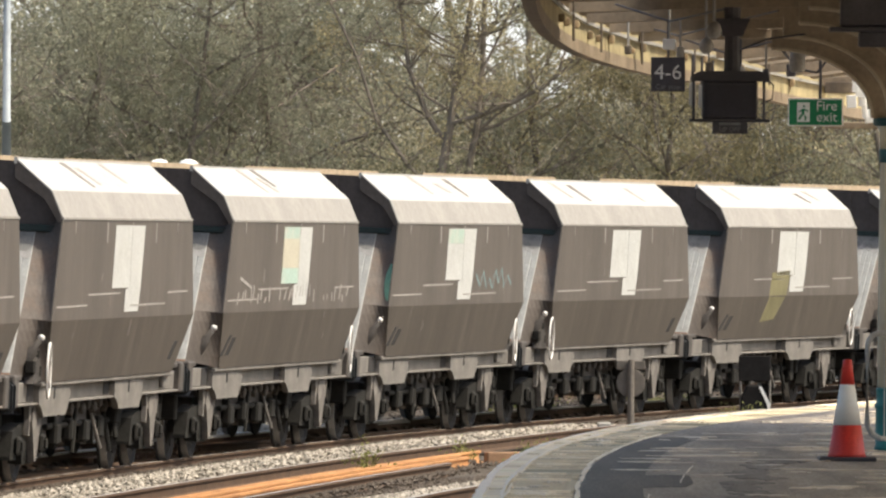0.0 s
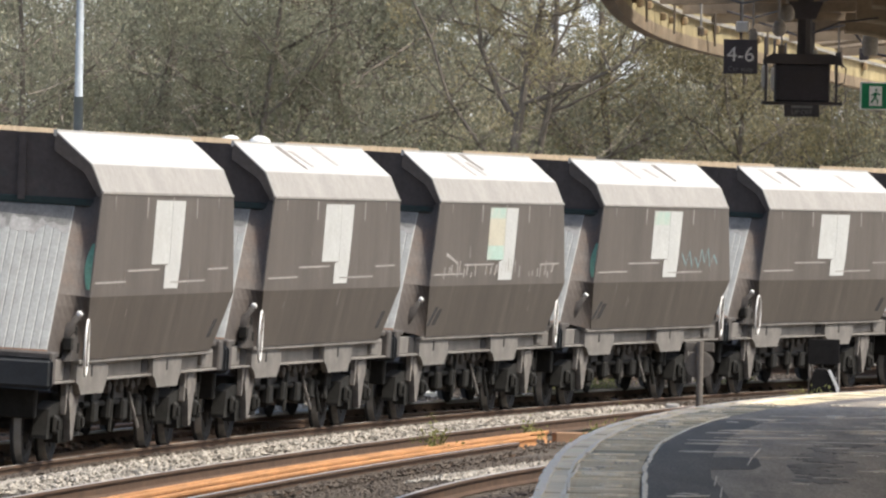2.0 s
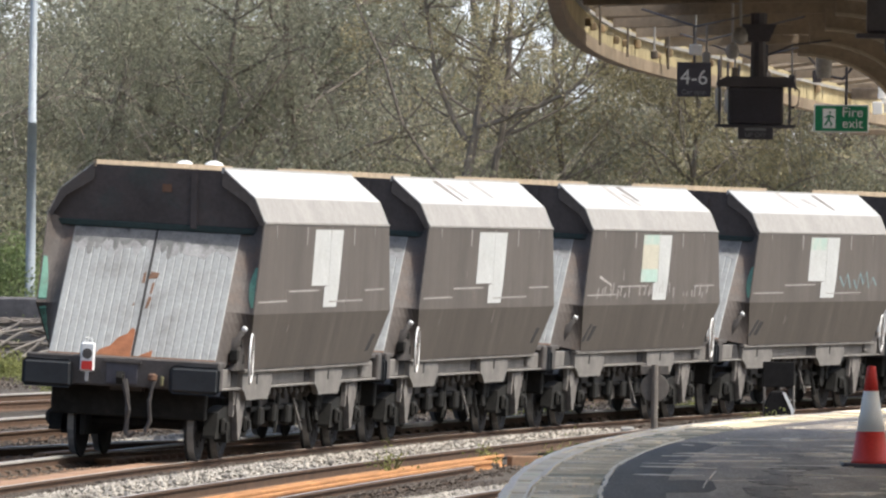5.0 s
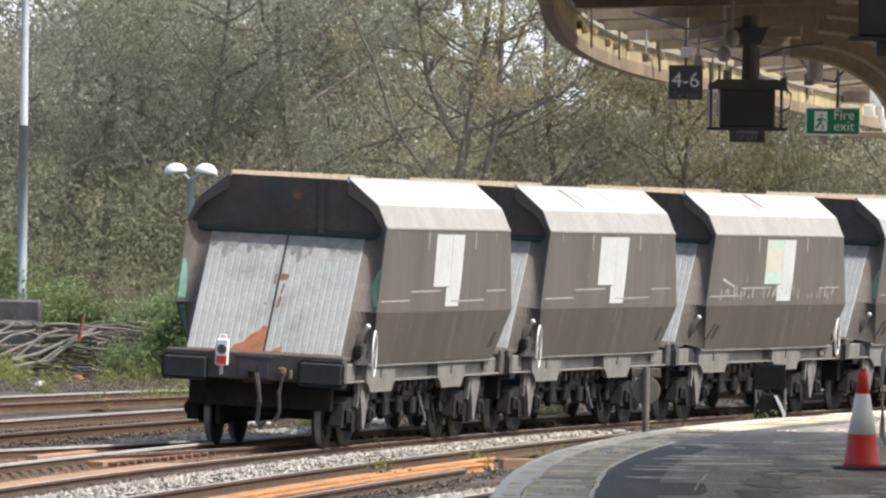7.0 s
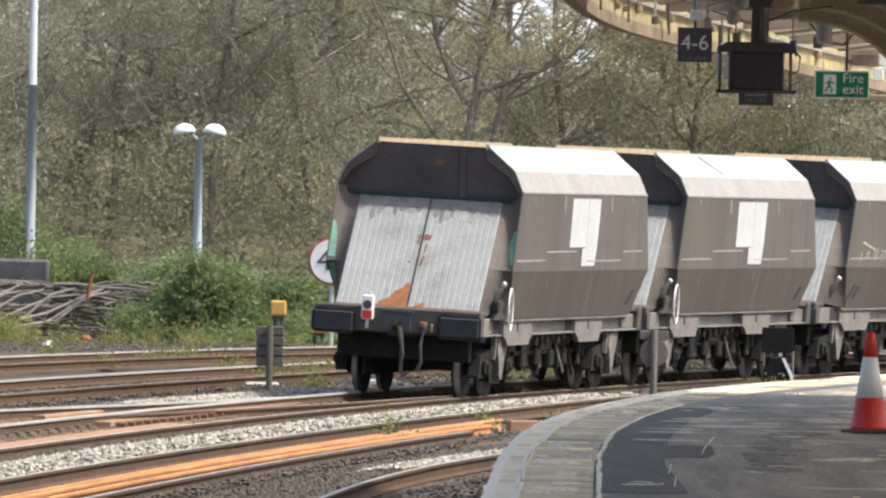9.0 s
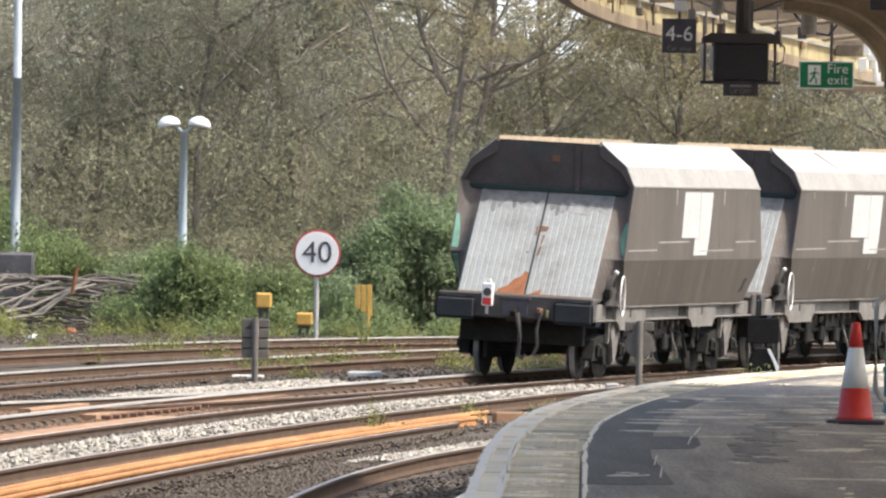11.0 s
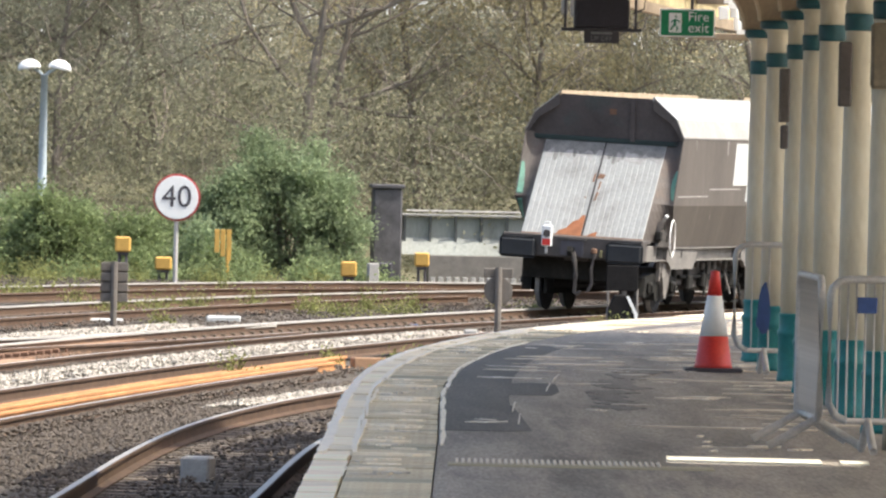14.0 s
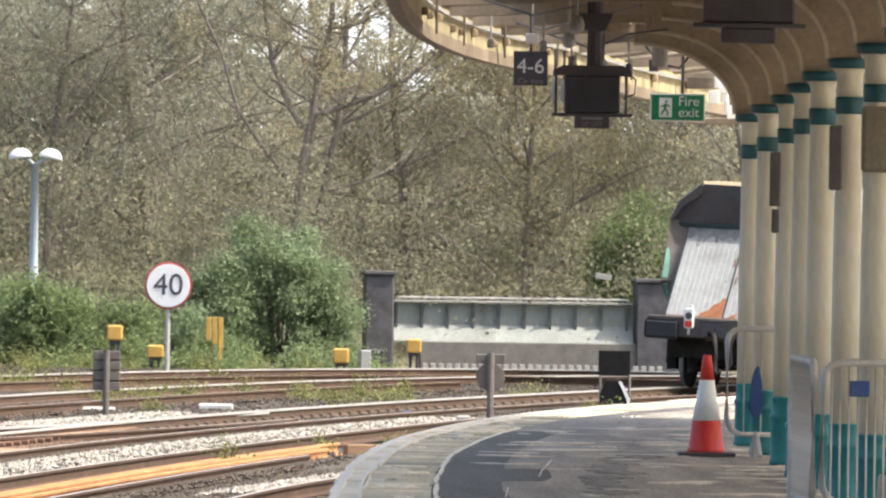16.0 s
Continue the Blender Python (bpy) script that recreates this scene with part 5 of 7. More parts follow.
# ---- brushwood ----
def build_brush():
    rng = random.Random(11)
    s = thing("brushwood_pile", "stacked grey brushwood and dead branches on the bank", "brushwood", pose(0, 0, 0))
    for i in range(190):
        z = rng.uniform(-0.1, 1.02)
        x = rng.uniform(-10.8, -5.3)
        L = rng.uniform(0.7, 2.2)
        y = 207.2 + rng.uniform(-0.3, 0.3) + z * 0.3
        pts = [(x + L * t, y + rng.uniform(-0.1, 0.1), z + rng.uniform(-0.08, 0.08) - 0.05 * L * t) for t in (0, 0.25, 0.5, 0.75, 1)]
        pts = [p for p in pts if p[0] < -4.75]
        if len(pts) < 3:
            continue
        r = rng.uniform(0.012, 0.035)
        part("stick", tube(bmesh.new(), pts, [r, r * 0.95, r * 0.9, r * 0.8, r * 0.5][:len(pts)], 5), M_STICK, s)
    for i in range(9):
        x = rng.uniform(-9.8, -6.6)
        pts = [(x - 1.3, 206.7, rng.uniform(-0.15, 0.2)), (x - 0.6, 206.75, rng.uniform(0.2, 0.45)), (x, 206.8, rng.uniform(0.5, 0.75)), (x + 0.5, 206.85, rng.uniform(0.8, 1.05))]
        part("branch", tube(bmesh.new(), pts, [0.035, 0.035, 0.03, 0.018], 6), M_STICKPALE, s, "pale bare branch")
    part("stump", tube(bmesh.new(), [(-7.35, 206.7, 0.65), (-7.3, 206.7, 0.95), (-7.25, 206.7, 1.2)], [0.04, 0.045, 0.035], 6), M_RUST, s, "reddish broken stem")


build_brush()


# ---- plants ----
def leaf_mesh(name, pts, size, material, seed, droop=0.0):
    """Small folded leaves at the given places, as one mesh."""
    rng = np.random.default_rng(seed)
    n = len(pts)
    P = np.asarray(pts, float)
    a = rng.normal(size=(n, 3))
    a[:, 2] -= droop
    a /= np.linalg.norm(a, axis=1)[:, None]
    b = rng.normal(size=(n, 3))
    b -= a * (a * b).sum(1)[:, None]
    b /= np.linalg.norm(b, axis=1)[:, None]
    c = np.cross(a, b)
    s = size * rng.uniform(0.55, 1.35, (n, 1))
    v = np.empty((n, 4, 3))
    v[:, 0] = P
    v[:, 1] = P + a * s * 0.55 + b * s * 0.38 + c * s * 0.12
    v[:, 2] = P + a * s * 1.15
    v[:, 3] = P + a * s * 0.55 - b * s * 0.38 + c * s * 0.12
    idx = np.arange(n)[:, None] * 4
    f = np.concatenate([idx + np.array([0, 1, 2]), idx + np.array([0, 2, 3])], 1).reshape(-1, 3)
    me = bpy.data.meshes.new(name)
    me.vertices.add(n * 4)
    me.vertices.foreach_set("co", v.reshape(-1))
    me.loops.add(len(f) * 3)
    me.loops.foreach_set("vertex_index", f.reshape(-1).astype(np.int32))
    me.polygons.add(len(f))
    me.polygons.foreach_set("loop_start", np.arange(0, len(f) * 3, 3, dtype=np.int32))
    me.update()
    me.validate()
    me.materials.append(material)
    return me


class Limbs:
    def __init__(self, seed):
        self.rng = random.Random(seed)
        self.v, self.f, self.tips = [], [], []

    def tube(self, pts, radii, n):
        base = len(self.v)
        for i, p in enumerate(pts):
            d = (pts[min(i + 1, len(pts) - 1)] - pts[max(i - 1, 0)]).normalized()
            a = d.cross(Vector((0.31, 0.92, 0.2))).normalized()
            b = d.cross(a)
            for k in range(n):
                t = 2 * math.pi * k / n
                self.v.append(tuple(p + (a * math.cos(t) + b * math.sin(t)) * radii[i]))
        for i in range(len(pts) - 1):
            for k in range(n):
                q = base + i * n
                self.f.append((q + k, q + (k + 1) % n, q + n + (k + 1) % n, q + n + k))

    def grow(self, p, d, length, r, depth, up=0.12):
        rng = self.rng
        pts, radii = [p.copy()], [r]
        q, dd = p.copy(), d.copy()
        segs = 5 if depth > 1 else 3
        for i in range(segs):
            dd = (dd + Vector((rng.gauss(0, 0.16), rng.gauss(0, 0.16), rng.gauss(0, 0.12) + up * 0.5))).normalized()
            q = q + dd * (length / segs)
            pts.append(q.copy())
            radii.append(r * (1 - 0.55 * (i + 1) / segs))
            if depth <= 2:
                self.tips.append((q.copy(), depth))
        self.tube(pts, radii, 7 if depth > 3 else 5 if depth > 1 else 3)
        if depth == 0:
            return
        k = rng.randint(3, 4) if depth > 2 else rng.randint(3, 5)
        for j in range(k):
            i = rng.randint(2 if depth > 3 else 1, segs)
            t = pts[i]
            side = Vector((rng.gauss(0, 1), rng.gauss(0, 0.8), rng.gauss(0.15, 0.5))).normalized()
            nd = (dd * 0.55 + side * 0.8).normalized()
            self.grow(t, nd, length * rng.uniform(0.5, 0.72), radii[i] * rng.uniform(0.5, 0.68), depth - 1, up)


def build_tree(x, y, height, seed, material, leaves, size, lean=(0, 0), spread=0.35, first=None, label=""):
    z0 = ground_z(x, y) - 0.1
    L = Limbs(seed)
    rng = L.rng
    t = thing("tree", label, "tree", group="trees behind the railway")
    p = Vector((x, y, z0))
    pts, radii = [p.copy()], [height * 0.0085]
    d = Vector((lean[0], lean[1], 1)).normalized()
    n = 7
    for i in range(n):
        d = (d + Vector((rng.gauss(0, 0.06), rng.gauss(0, 0.05), 0.1))).normalized()
        p = p + d * height * 0.8 / n
        pts.append(p.copy())
        radii.append(height * 0.0085 * (1 - 0.75 * (i + 1) / n))
    L.tube(pts, radii, 8)
    for i in range(1, n + 1):
        for j in range(3 if i > 1 else 2):
            a = rng.uniform(0, 6.28)
            L.grow(pts[i], Vector((math.cos(a), math.sin(a) * 0.8, rng.uniform(0.1, 0.8))).normalized(), height * spread * rng.uniform(0.55, 0.9), radii[i] * 0.55, 3)
    me = bpy.data.meshes.new("trunk")
    me.from_pydata(L.v, [], L.f)
    me.materials.append(M_BARK)
    part("trunk", me, None, t)
    rg = np.random.default_rng(seed)
    T = np.array([tuple(q) for q, dep in L.tips if q.z < 10.5])
    if len(T):
        pick = T[rg.integers(0, len(T), leaves)] + rg.normal(0, 0.17, (leaves, 3))
        gaps = np.array([p[2] < 5.6 or noise.noise((p[0] * 1.7, 3.1, p[2] * 1.9)) > -0.24 - 0.8 * max(0, abs(p[0] - 2.6) - 2.2) for p in pick])
        pick = pick[gaps]
        part("crown", leaf_mesh("crown", pick, size, material, seed), None, t)
    return t


TREES = [(-13.5, 222, 13, 1, 0, 1.0), (-10.2, 219, 12, 2, 0, 1.0), (-7.6, 224, 14, 3, 0, 1.1), (-5.2, 220, 12, 4, 0, 1.0), (-2.6, 223, 14, 5, 0, 1.1),
         (0.4, 219, 13, 6, 0, 0.9), (2.9, 223, 13, 7, 1, 1.1), (5.4, 219, 11, 8, 1, 1.1), (8.0, 222, 12, 9, 1, 1.1), (10.8, 219, 11, 10, 0, 1.0),
         (13.6, 223, 13, 11, 0, 1.0), (16.5, 220, 12, 12, 0, 1.0),
         (-15, 234, 15, 13, 0, 1.2), (-9, 233, 15, 14, 0, 1.2), (-3.5, 235, 16, 15, 0, 1.2), (2, 234, 15, 16, 0, 1.2), (7, 233, 15, 17, 1, 1.2), (12, 235, 15, 18, 0, 1.2), (18, 234, 15, 19, 0, 1.2)]
for x, y, h, seed, gold, k in TREES:
    build_tree(x, y, h, seed, M_LEAFGOLD if gold else M_LEAF, int((21000 if y < 230 else 26000) * k), 0.07 if y < 230 else 0.08, lean=(0.2 * math.sin(seed * 2.3), 0), spread=0.34,
               label="golden-leaved spring tree with bare dark limbs" if gold else "olive-brown budding tree with tangled bare branches")


def big_fork():
    """The tree with a forked trunk and one long limb reaching out."""
    t = thing("tree", "tall forked tree with one long bare limb", "tree", group="trees behind the railway")
    L = Limbs(77)
    fork = Vector((0.62, 217, 5.18))
    L.tube([Vector((0.25, 217, ground_z(0.25, 217) - 0.1)), Vector((0.3, 217, 2.2)), Vector((0.38, 217, 3.8)), fork], [0.15, 0.13, 0.115, 0.10], 9)
    arms = [([(0, 0, 0), (0.7, -0.2, 0.22), (1.35, -0.3, 0.48), (1.9, -0.4, 0.75), (2.35, -0.4, 1.1), (2.4, -0.4, 1.4)], 0.065), ([(0, 0, 0), (0.12, 0.1, 0.9), (0.35, 0.2, 1.9), (0.5, 0.3, 3.2), (0.7, 0.3, 4.6)], 0.085),
            ([(-0.05, 0, -0.5), (-0.5, 0.1, 0.2), (-0.9, 0.2, 1.2), (-1.1, 0.3, 2.6), (-1.3, 0.4, 4.0)], 0.075), ([(-0.15, 0, -1.6), (-0.9, -0.1, -0.9), (-1.6, -0.2, 0.1), (-2.0, -0.3, 1.4), (-2.6, -0.3, 2.6)], 0.055),
            ([(0.02, 0.1, 0.3), (0.55, 0.2, 0.9), (0.95, 0.3, 1.7), (1.5, 0.3, 2.9)], 0.05)]
    for offs, r in arms:
        pts = [fork + Vector(o) for o in offs]
        L.tube(pts, [r * (1 - 0.6 * i / (len(pts) - 1)) for i in range(len(pts))], 7)
        for i in range(1, len(pts)):
            for j in range(2):
                a = L.rng.uniform(0, 6.28)
                L.grow(pts[i], Vector((math.cos(a), math.sin(a) * 0.7, L.rng.uniform(0.0, 0.9))).normalized(), L.rng.uniform(0.7, 1.4), r * 0.4, 2)
    me = bpy.data.meshes.new("trunk")
    me.from_pydata(L.v, [], L.f)
    me.materials.append(M_BARK)
    part("trunk", me, None, t)
    rg = np.random.default_rng(77)
    T = np.array([tuple(q) for q, dep in L.tips])
    pick = T[rg.integers(0, len(T), 11000)] + rg.normal(0, 0.15, (11000, 3))
    pick = pick[[noise.noise((p[0] * 1.7, 3.1, p[2] * 1.9)) > -0.16 for p in pick]]
    part("crown", leaf_mesh("crown", pick, 0.062, M_LEAFGOLD, 77), None, t)


big_fork()


def far_woods():
    """Dense young growth over the hillside behind the trees."""
    rg = np.random.default_rng(90)
    n = 4200
    cx, cy = rg.uniform(-24, 28, n), rg.uniform(236, 262, n)
    gz = np.array([ground_z(a, b) for a, b in zip(cx, cy)])
    top = 7.9 - 2.2 * np.exp(-((cx - 3.0) / 3.2) ** 2) + 0.8 * np.sin(cx * 1.3) + 0.5 * np.sin(cx * 3.1 + cy)
    cz = gz + rg.uniform(0, 1, n) ** 0.8 * np.maximum(0.5, top - gz)
    C = np.stack([cx, cy, cz], 1)
    P = C[rg.integers(0, n, 230000)] + rg.normal(0, 0.32, (230000, 3))
    ob = new("far_woods", leaf_mesh("far_woods", P, 0.11, M_WOODS, 91))
    tagged(ob, "hazy olive-brown spring woodland on the far slope", "woods", kind="stuff")


far_woods()


def undergrowth():
    """Bramble and low growth over the bank under the trees."""
    rg = np.random.default_rng(93)
    n = 3200
    cx, cy = rg.uniform(-18, 22, n), rg.uniform(211, 234, n)
    cz = np.array([ground_z(a, b) for a, b in zip(cx, cy)]) + rg.uniform(0, 1, n) ** 1.3 * 3.6
    C = np.stack([cx, cy, cz], 1)
    P = C[rg.integers(0, n, 150000)] + rg.normal(0, 0.24, (150000, 3))
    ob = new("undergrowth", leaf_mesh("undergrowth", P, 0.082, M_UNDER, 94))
    tagged(ob, "tangled olive-green undergrowth beneath the trees", "undergrowth", kind="stuff")


undergrowth()


def thicket():
    """Thin bare saplings and twigs between the trees."""
    L = Limbs(95)
    rng = L.rng
    for i in range(2300):
        x, y = rng.uniform(-18, 22), rng.uniform(212, 233)
        p = Vector((x, y, ground_z(x, y) + rng.uniform(0, 5.5)))
        d = Vector((rng.gauss(0, 0.55), rng.gauss(0, 0.3), rng.uniform(0.2, 1.0))).normalized()
        r, length = rng.uniform(0.006, 0.016), rng.uniform(0.8, 2.6)
        pts, radii = [p.copy()], [r]
        for k in range(4):
            d = (d + Vector((rng.gauss(0, 0.2), rng.gauss(0, 0.15), rng.gauss(0.02, 0.15)))).normalized()
            p = p + d * length / 4
            pts.append(p.copy())
            radii.append(r * (1 - 0.18 * (k + 1)))
        L.tube(pts, radii, 3)
    me = bpy.data.meshes.new("thicket")
    me.from_pydata(L.v, [], L.f)
    me.materials.append(M_BARK)
    tagged(new("thicket", me), "tangle of thin bare twigs and saplings", "twigs", kind="stuff")


thicket()


def build_shrub(name, label, cx, cy, w, h, d, leaves, size, material, seed, cat="shrub"):
    """A low bush: stems and leaves in uneven clumps."""
    rg = np.random.default_rng(seed)
    t = thing(name, label, cat)
    z0 = ground_z(cx, cy) - 0.05
    n = max(8, int(w * h * 6))
    c = []
    while len(c) < n:
        u = rg.uniform(-1, 1, 3) * (1, 1, 0.5) + (0, 0, 0.5)
        if u[1] < 0.55 and 0.3 < u[0] ** 2 + u[1] ** 2 + u[2] ** 2 < 1.0 + 0.15 * math.sin(u[0] * 9 + seed):
            c.append((cx + u[0] * w / 2, cy + u[1] * d / 2, z0 + u[2] * h))
    c = np.array(c)
    L = Limbs(seed)
    for k in range(min(40, n)):
        q = Vector(c[k])
        b = Vector((cx + (q.x - cx) * 0.5, cy + (q.y - cy) * 0.4, z0))
        L.tube([b, b.lerp(q, 0.55) + Vector((0, 0, 0.1)), q], [0.025, 0.018, 0.008], 4)
    me = bpy.data.meshes.new("stem_tangle")
    me.from_pydata(L.v, [], L.f)
    me.materials.append(M_BARK)
    tagged(part("stem_tangle", me, None, t), kind="stuff")
    leaves, size = int(leaves * 1.6), size * 0.78
    P = c[rg.integers(0, n, leaves)] + rg.normal(0, 0.19, (leaves, 3)) * (1, 1, 0.9)
    u = rg.normal(0, 1, (leaves // 6, 3))
    u = u / np.linalg.norm(u, axis=1)[:, None] * rg.uniform(0.5, 1.02, (leaves // 6, 1))
    u[:, 2] = np.abs(u[:, 2])
    P = np.concatenate([P, u * (w / 2, d / 2, h) + (cx, cy, z0)])
    part("leaves", leaf_mesh("leaves", P, size, material, seed), None, t)


build_shrub("ivy_bush", "large green ivy-covered bush on the bank", -0.05, 209.5, 2.75, 2.75, 2.4, 18000, 0.085, M_IVY, 31)
build_shrub("ivy_bush", "green ivy bush beside the brick pier", 0.95, 209.0, 1.2, 1.9, 1.4, 6000, 0.085, M_IVY, 32)
build_shrub("ivy_bush", "yellow-green ivy bush on the bank", -1.25, 208.8, 2.0, 2.35, 1.6, 11000, 0.085, M_IVY, 34)
build_shrub("green_bush", "fresh green bush beneath the trees", 7.9, 215, 3.0, 4.0, 2.0, 12000, 0.085, M_LEAFGREEN, 33)
build_shrub("green_bush", "fresh green bush hiding the lamp post foot", -4.75, 205.0, 1.9, 1.85, 1.4, 8500, 0.085, M_LEAFGREEN, 35)
for i, (x, y, w, h, n, mt) in enumerate([(-4.4, 208.5, 2.2, 1.5, 6500, M_LEAFGREEN), (-2.3, 208.8, 2.2, 1.1, 5000, M_LEAFGREEN), (-6.0, 209.2, 2.2, 1.3, 5500, M_IVY), (-7.8, 210.5, 2.4, 1.5, 5000, M_LEAFGREEN),
                                        (-9.0, 211.6, 2.8, 2.1, 6500, M_LEAFGREEN), (-12.2, 211, 3.0, 1.8, 5500, M_LEAFGREEN), (-6.0, 205.4, 1.2, 0.85, 3500, M_LEAFGREEN), (-4.6, 205.2, 2.0, 1.75, 7000, M_LEAFGREEN), (-3.2, 205.0, 1.6, 1.35, 5000, M_LEAFGREEN), (-5.6, 207.8, 1.8, 1.7, 6000, M_LEAFGREEN), (-8.6, 210.2, 2.4, 2.1, 6500, M_LEAFGREEN), (-1.75, 206.4, 1.4, 1.3, 4500, M_IVY), (-9.0, 204.6, 4.0, 0.3, 2500, M_WEED), (-2.6, 203.8, 5.0, 0.35, 4500, M_LEAFGREEN), (1.2, 203.9, 2.6, 0.35, 2500, M_LEAFGREEN), (-1.2, 206.3, 1.8, 0.8, 3500, M_LEAFGREEN),
                                        (-3.3, 206.2, 1.6, 0.7, 3000, M_LEAFGREEN), (0.8, 206.0, 1.8, 0.45, 2500, M_LEAFGREEN)]):
    build_shrub("bank_bush", "ragged green undergrowth on the railway bank", x, y, w, h, 1.6, n, 0.085, mt, 40 + i)

WEEDS = [(0.9, 169.5, 0.8, 0.28), (1.9, 170.5, 0.9, 0.32), (-2.2, 169, 0.6, 0.32), (-5.0, 181, 0.8, 0.35), (4.4, 176, 0.7, 0.3), (5.15, 156, 0.5, 0.35), (4.75, 155.5, 0.25, 0.35), (-0.65, 122, 0.35, 0.4), (0.55, 131, 0.3, 0.3), (1.75, 128.5, 0.5, 0.35), (1.4, 128, 0.3, 0.35), (-3.6, 171, 0.5, 0.5), (-2.9, 168, 0.6, 0.4),
         (-4.5, 178, 0.5, 0.5), (-1.6, 172, 0.6, 0.35), (-0.6, 173, 0.5, 0.4), (0.4, 172, 0.5, 0.4), (1.4, 173, 0.4, 0.45), (2.2, 176, 0.3, 0.4), (-5.8, 172, 0.4, 0.3), (3.8, 183, 0.3, 0.35), (-2.0, 158, 0.4, 0.25), (-7.2, 185, 0.5, 0.4),
         (-9.6, 199, 0.6, 0.4), (-8.8, 202, 0.7, 0.5), (-8.2, 197, 0.4, 0.35), (-7.5, 201, 0.6, 0.45), (-5.9, 201.5, 0.6, 0.5), (-5.2, 203, 0.7, 0.5), (-3.9, 202, 0.6, 0.5), (-3.0, 201.5, 0.5, 0.45), (-1.6, 202, 0.6, 0.45), (-0.4, 201.8, 0.6, 0.4), (0.6, 202, 0.5, 0.4), (-6.6, 199.5, 0.4, 0.3),
         (-1.2, 187, 0.3, 0.5), (-4.8, 200, 0.8, 0.4), (-6.5, 203, 0.7, 0.4)]
for i, (x, y, w, h) in enumerate(WEEDS):
    rg = np.random.default_rng(70 + i)
    t = thing("weed", "yellow-green weed growing in the ballast", "weed", group="lineside weeds")
    n = int(300 * w / 0.4)
    P = np.stack([x + rg.normal(0, w * 0.3, n), y + rg.normal(0, w * 0.3, n), -0.2 + np.abs(rg.normal(0, h * 0.45, n))], 1)
    part("foliage", leaf_mesh("foliage", P, 0.045, M_WEED, 70 + i), None, t)
    bm = bmesh.new()
    for k in range(6):
        tube(bm, [(x + rg.normal(0, 0.03), y, -0.22), (x + rg.normal(0, w * 0.25), y + rg.normal(0, 0.05), -0.2 + h * rg.uniform(0.5, 1.1))], [0.008, 0.004], 4)
    tagged(part("stalk_tuft", bm, M_WEED, t), kind="stuff")

# ---- the train ----
PITCH, WAGONS, CANT = 13.0, 8, 2.44
Y0, Y1 = 1.95, 11.74             # ends of the hopper sides
Z_SILL, Z_FOLD, Z_SEAM, Z_KNEE, Z_TOP = 1.17, 1.87, 3.02, 3.33, 3.684
SLOPE_LO, SLOPE_HI, SLOPE_HALF = Vector((0, 0.80, 1.26)), Vector((0, 2.12, 2.87)), 1.06   # the sloping end sheet
AXLES = (1.4, 3.0, 10.0, 11.6)
_cache = {}


def cached(key, maker, mats, smooth=False):
    if key not in _cache:
        _cache[key] = mesh_of(maker(), key, mats, smooth)
    return _cache[key]


def strip(bm, a, b, y0, y1, t=0.02, out=(1, 0), mi=0):
    """A sheet between two (x, z) points, from y0 to y1, t thick towards the inside."""
    nx, nz = -(b[1] - a[1]), (b[0] - a[0])
    k = math.hypot(nx, nz)
    nx, nz = nx / k * t, nz / k * t
    if nx * out[0] + nz * out[1] > 0:
        nx, nz = -nx, -nz
    return prism(bm, [a, b, (b[0] + nx, b[1] + nz), (a[0] + nx, a[1] + nz)], y0, y1, mi=mi)


def wheelset_mesh():
    bm = bmesh.new()
    for s in (-1, 1):
        lathe(bm, [(0.09, s * 0.68), (0.36, s * 0.70), (0.40, s * 0.69), (0.485, s * 0.685), (0.485, s * 0.715), (0.455, s * 0.72), (0.452, s * 0.72)][::s], 24, 0, "X")
        lathe(bm, [(0.455, s * 0.72), (0.45, s * 0.80), (0.40, s * 0.805), (0.36, s * 0.78), (0.12, s * 0.80), (0.10, s * 0.86)][::s], 24, 0, "X")
        for f in bm.faces:
            c = f.calc_center_median()
            if abs(c.x) > 0.72 and abs(c.x) < 0.79 and math.hypot(c.y, c.z) > 0.43:
                f.material_index = 1
        for k in range(6):
            a = k * math.pi / 3
            box(bm, min(s * 0.775, s * 0.80), max(s * 0.775, s * 0.80), math.cos(a) * 0.25 - 0.03, math.cos(a) * 0.25 + 0.03, math.sin(a) * 0.25 - 0.03, math.sin(a) * 0.25 + 0.03)
    tube(bm, [(-0.69, 0, 0), (0.69, 0, 0)], 0.08, 10)
    return bm


def sideframe_mesh(s):
    bm = bmesh.new()
    x0, x1 = (0.90, 1.06) if s > 0 else (-1.06, -0.90)
    outline = [(-1.12, 0.34), (-1.02, 0.62), (-0.6, 0.70), (0.6, 0.70), (1.02, 0.62), (1.12, 0.34), (1.12, 0.30), (0.72, 0.30), (0.62, 0.48), (0.42, 0.50), (0.30, 0.24), (-0.30, 0.24), (-0.42, 0.50), (-0.62, 0.48), (-0.72, 0.30), (-1.12, 0.30)]
    prism(bm, outline, x0, x1, "X")
    xo = x1 if s > 0 else x0
    for yy in (-0.8, 0.8):
        box(bm, min(xo, xo + s * 0.07), max(xo, xo + s * 0.07), yy - 0.12, yy + 0.12, 0.35, 0.56, 0.03)
        box(bm, min(xo + s * 0.07, xo + s * 0.10), max(xo + s * 0.07, xo + s * 0.10), yy - 0.06, yy + 0.06, 0.40, 0.51, 0.01)
    for yy in (-0.16, 0.0, 0.16):
        tube(bm, [(xo - s * 0.04, yy, 0.28), (xo - s * 0.04, yy, 0.52)], 0.055, 8)
    return bm


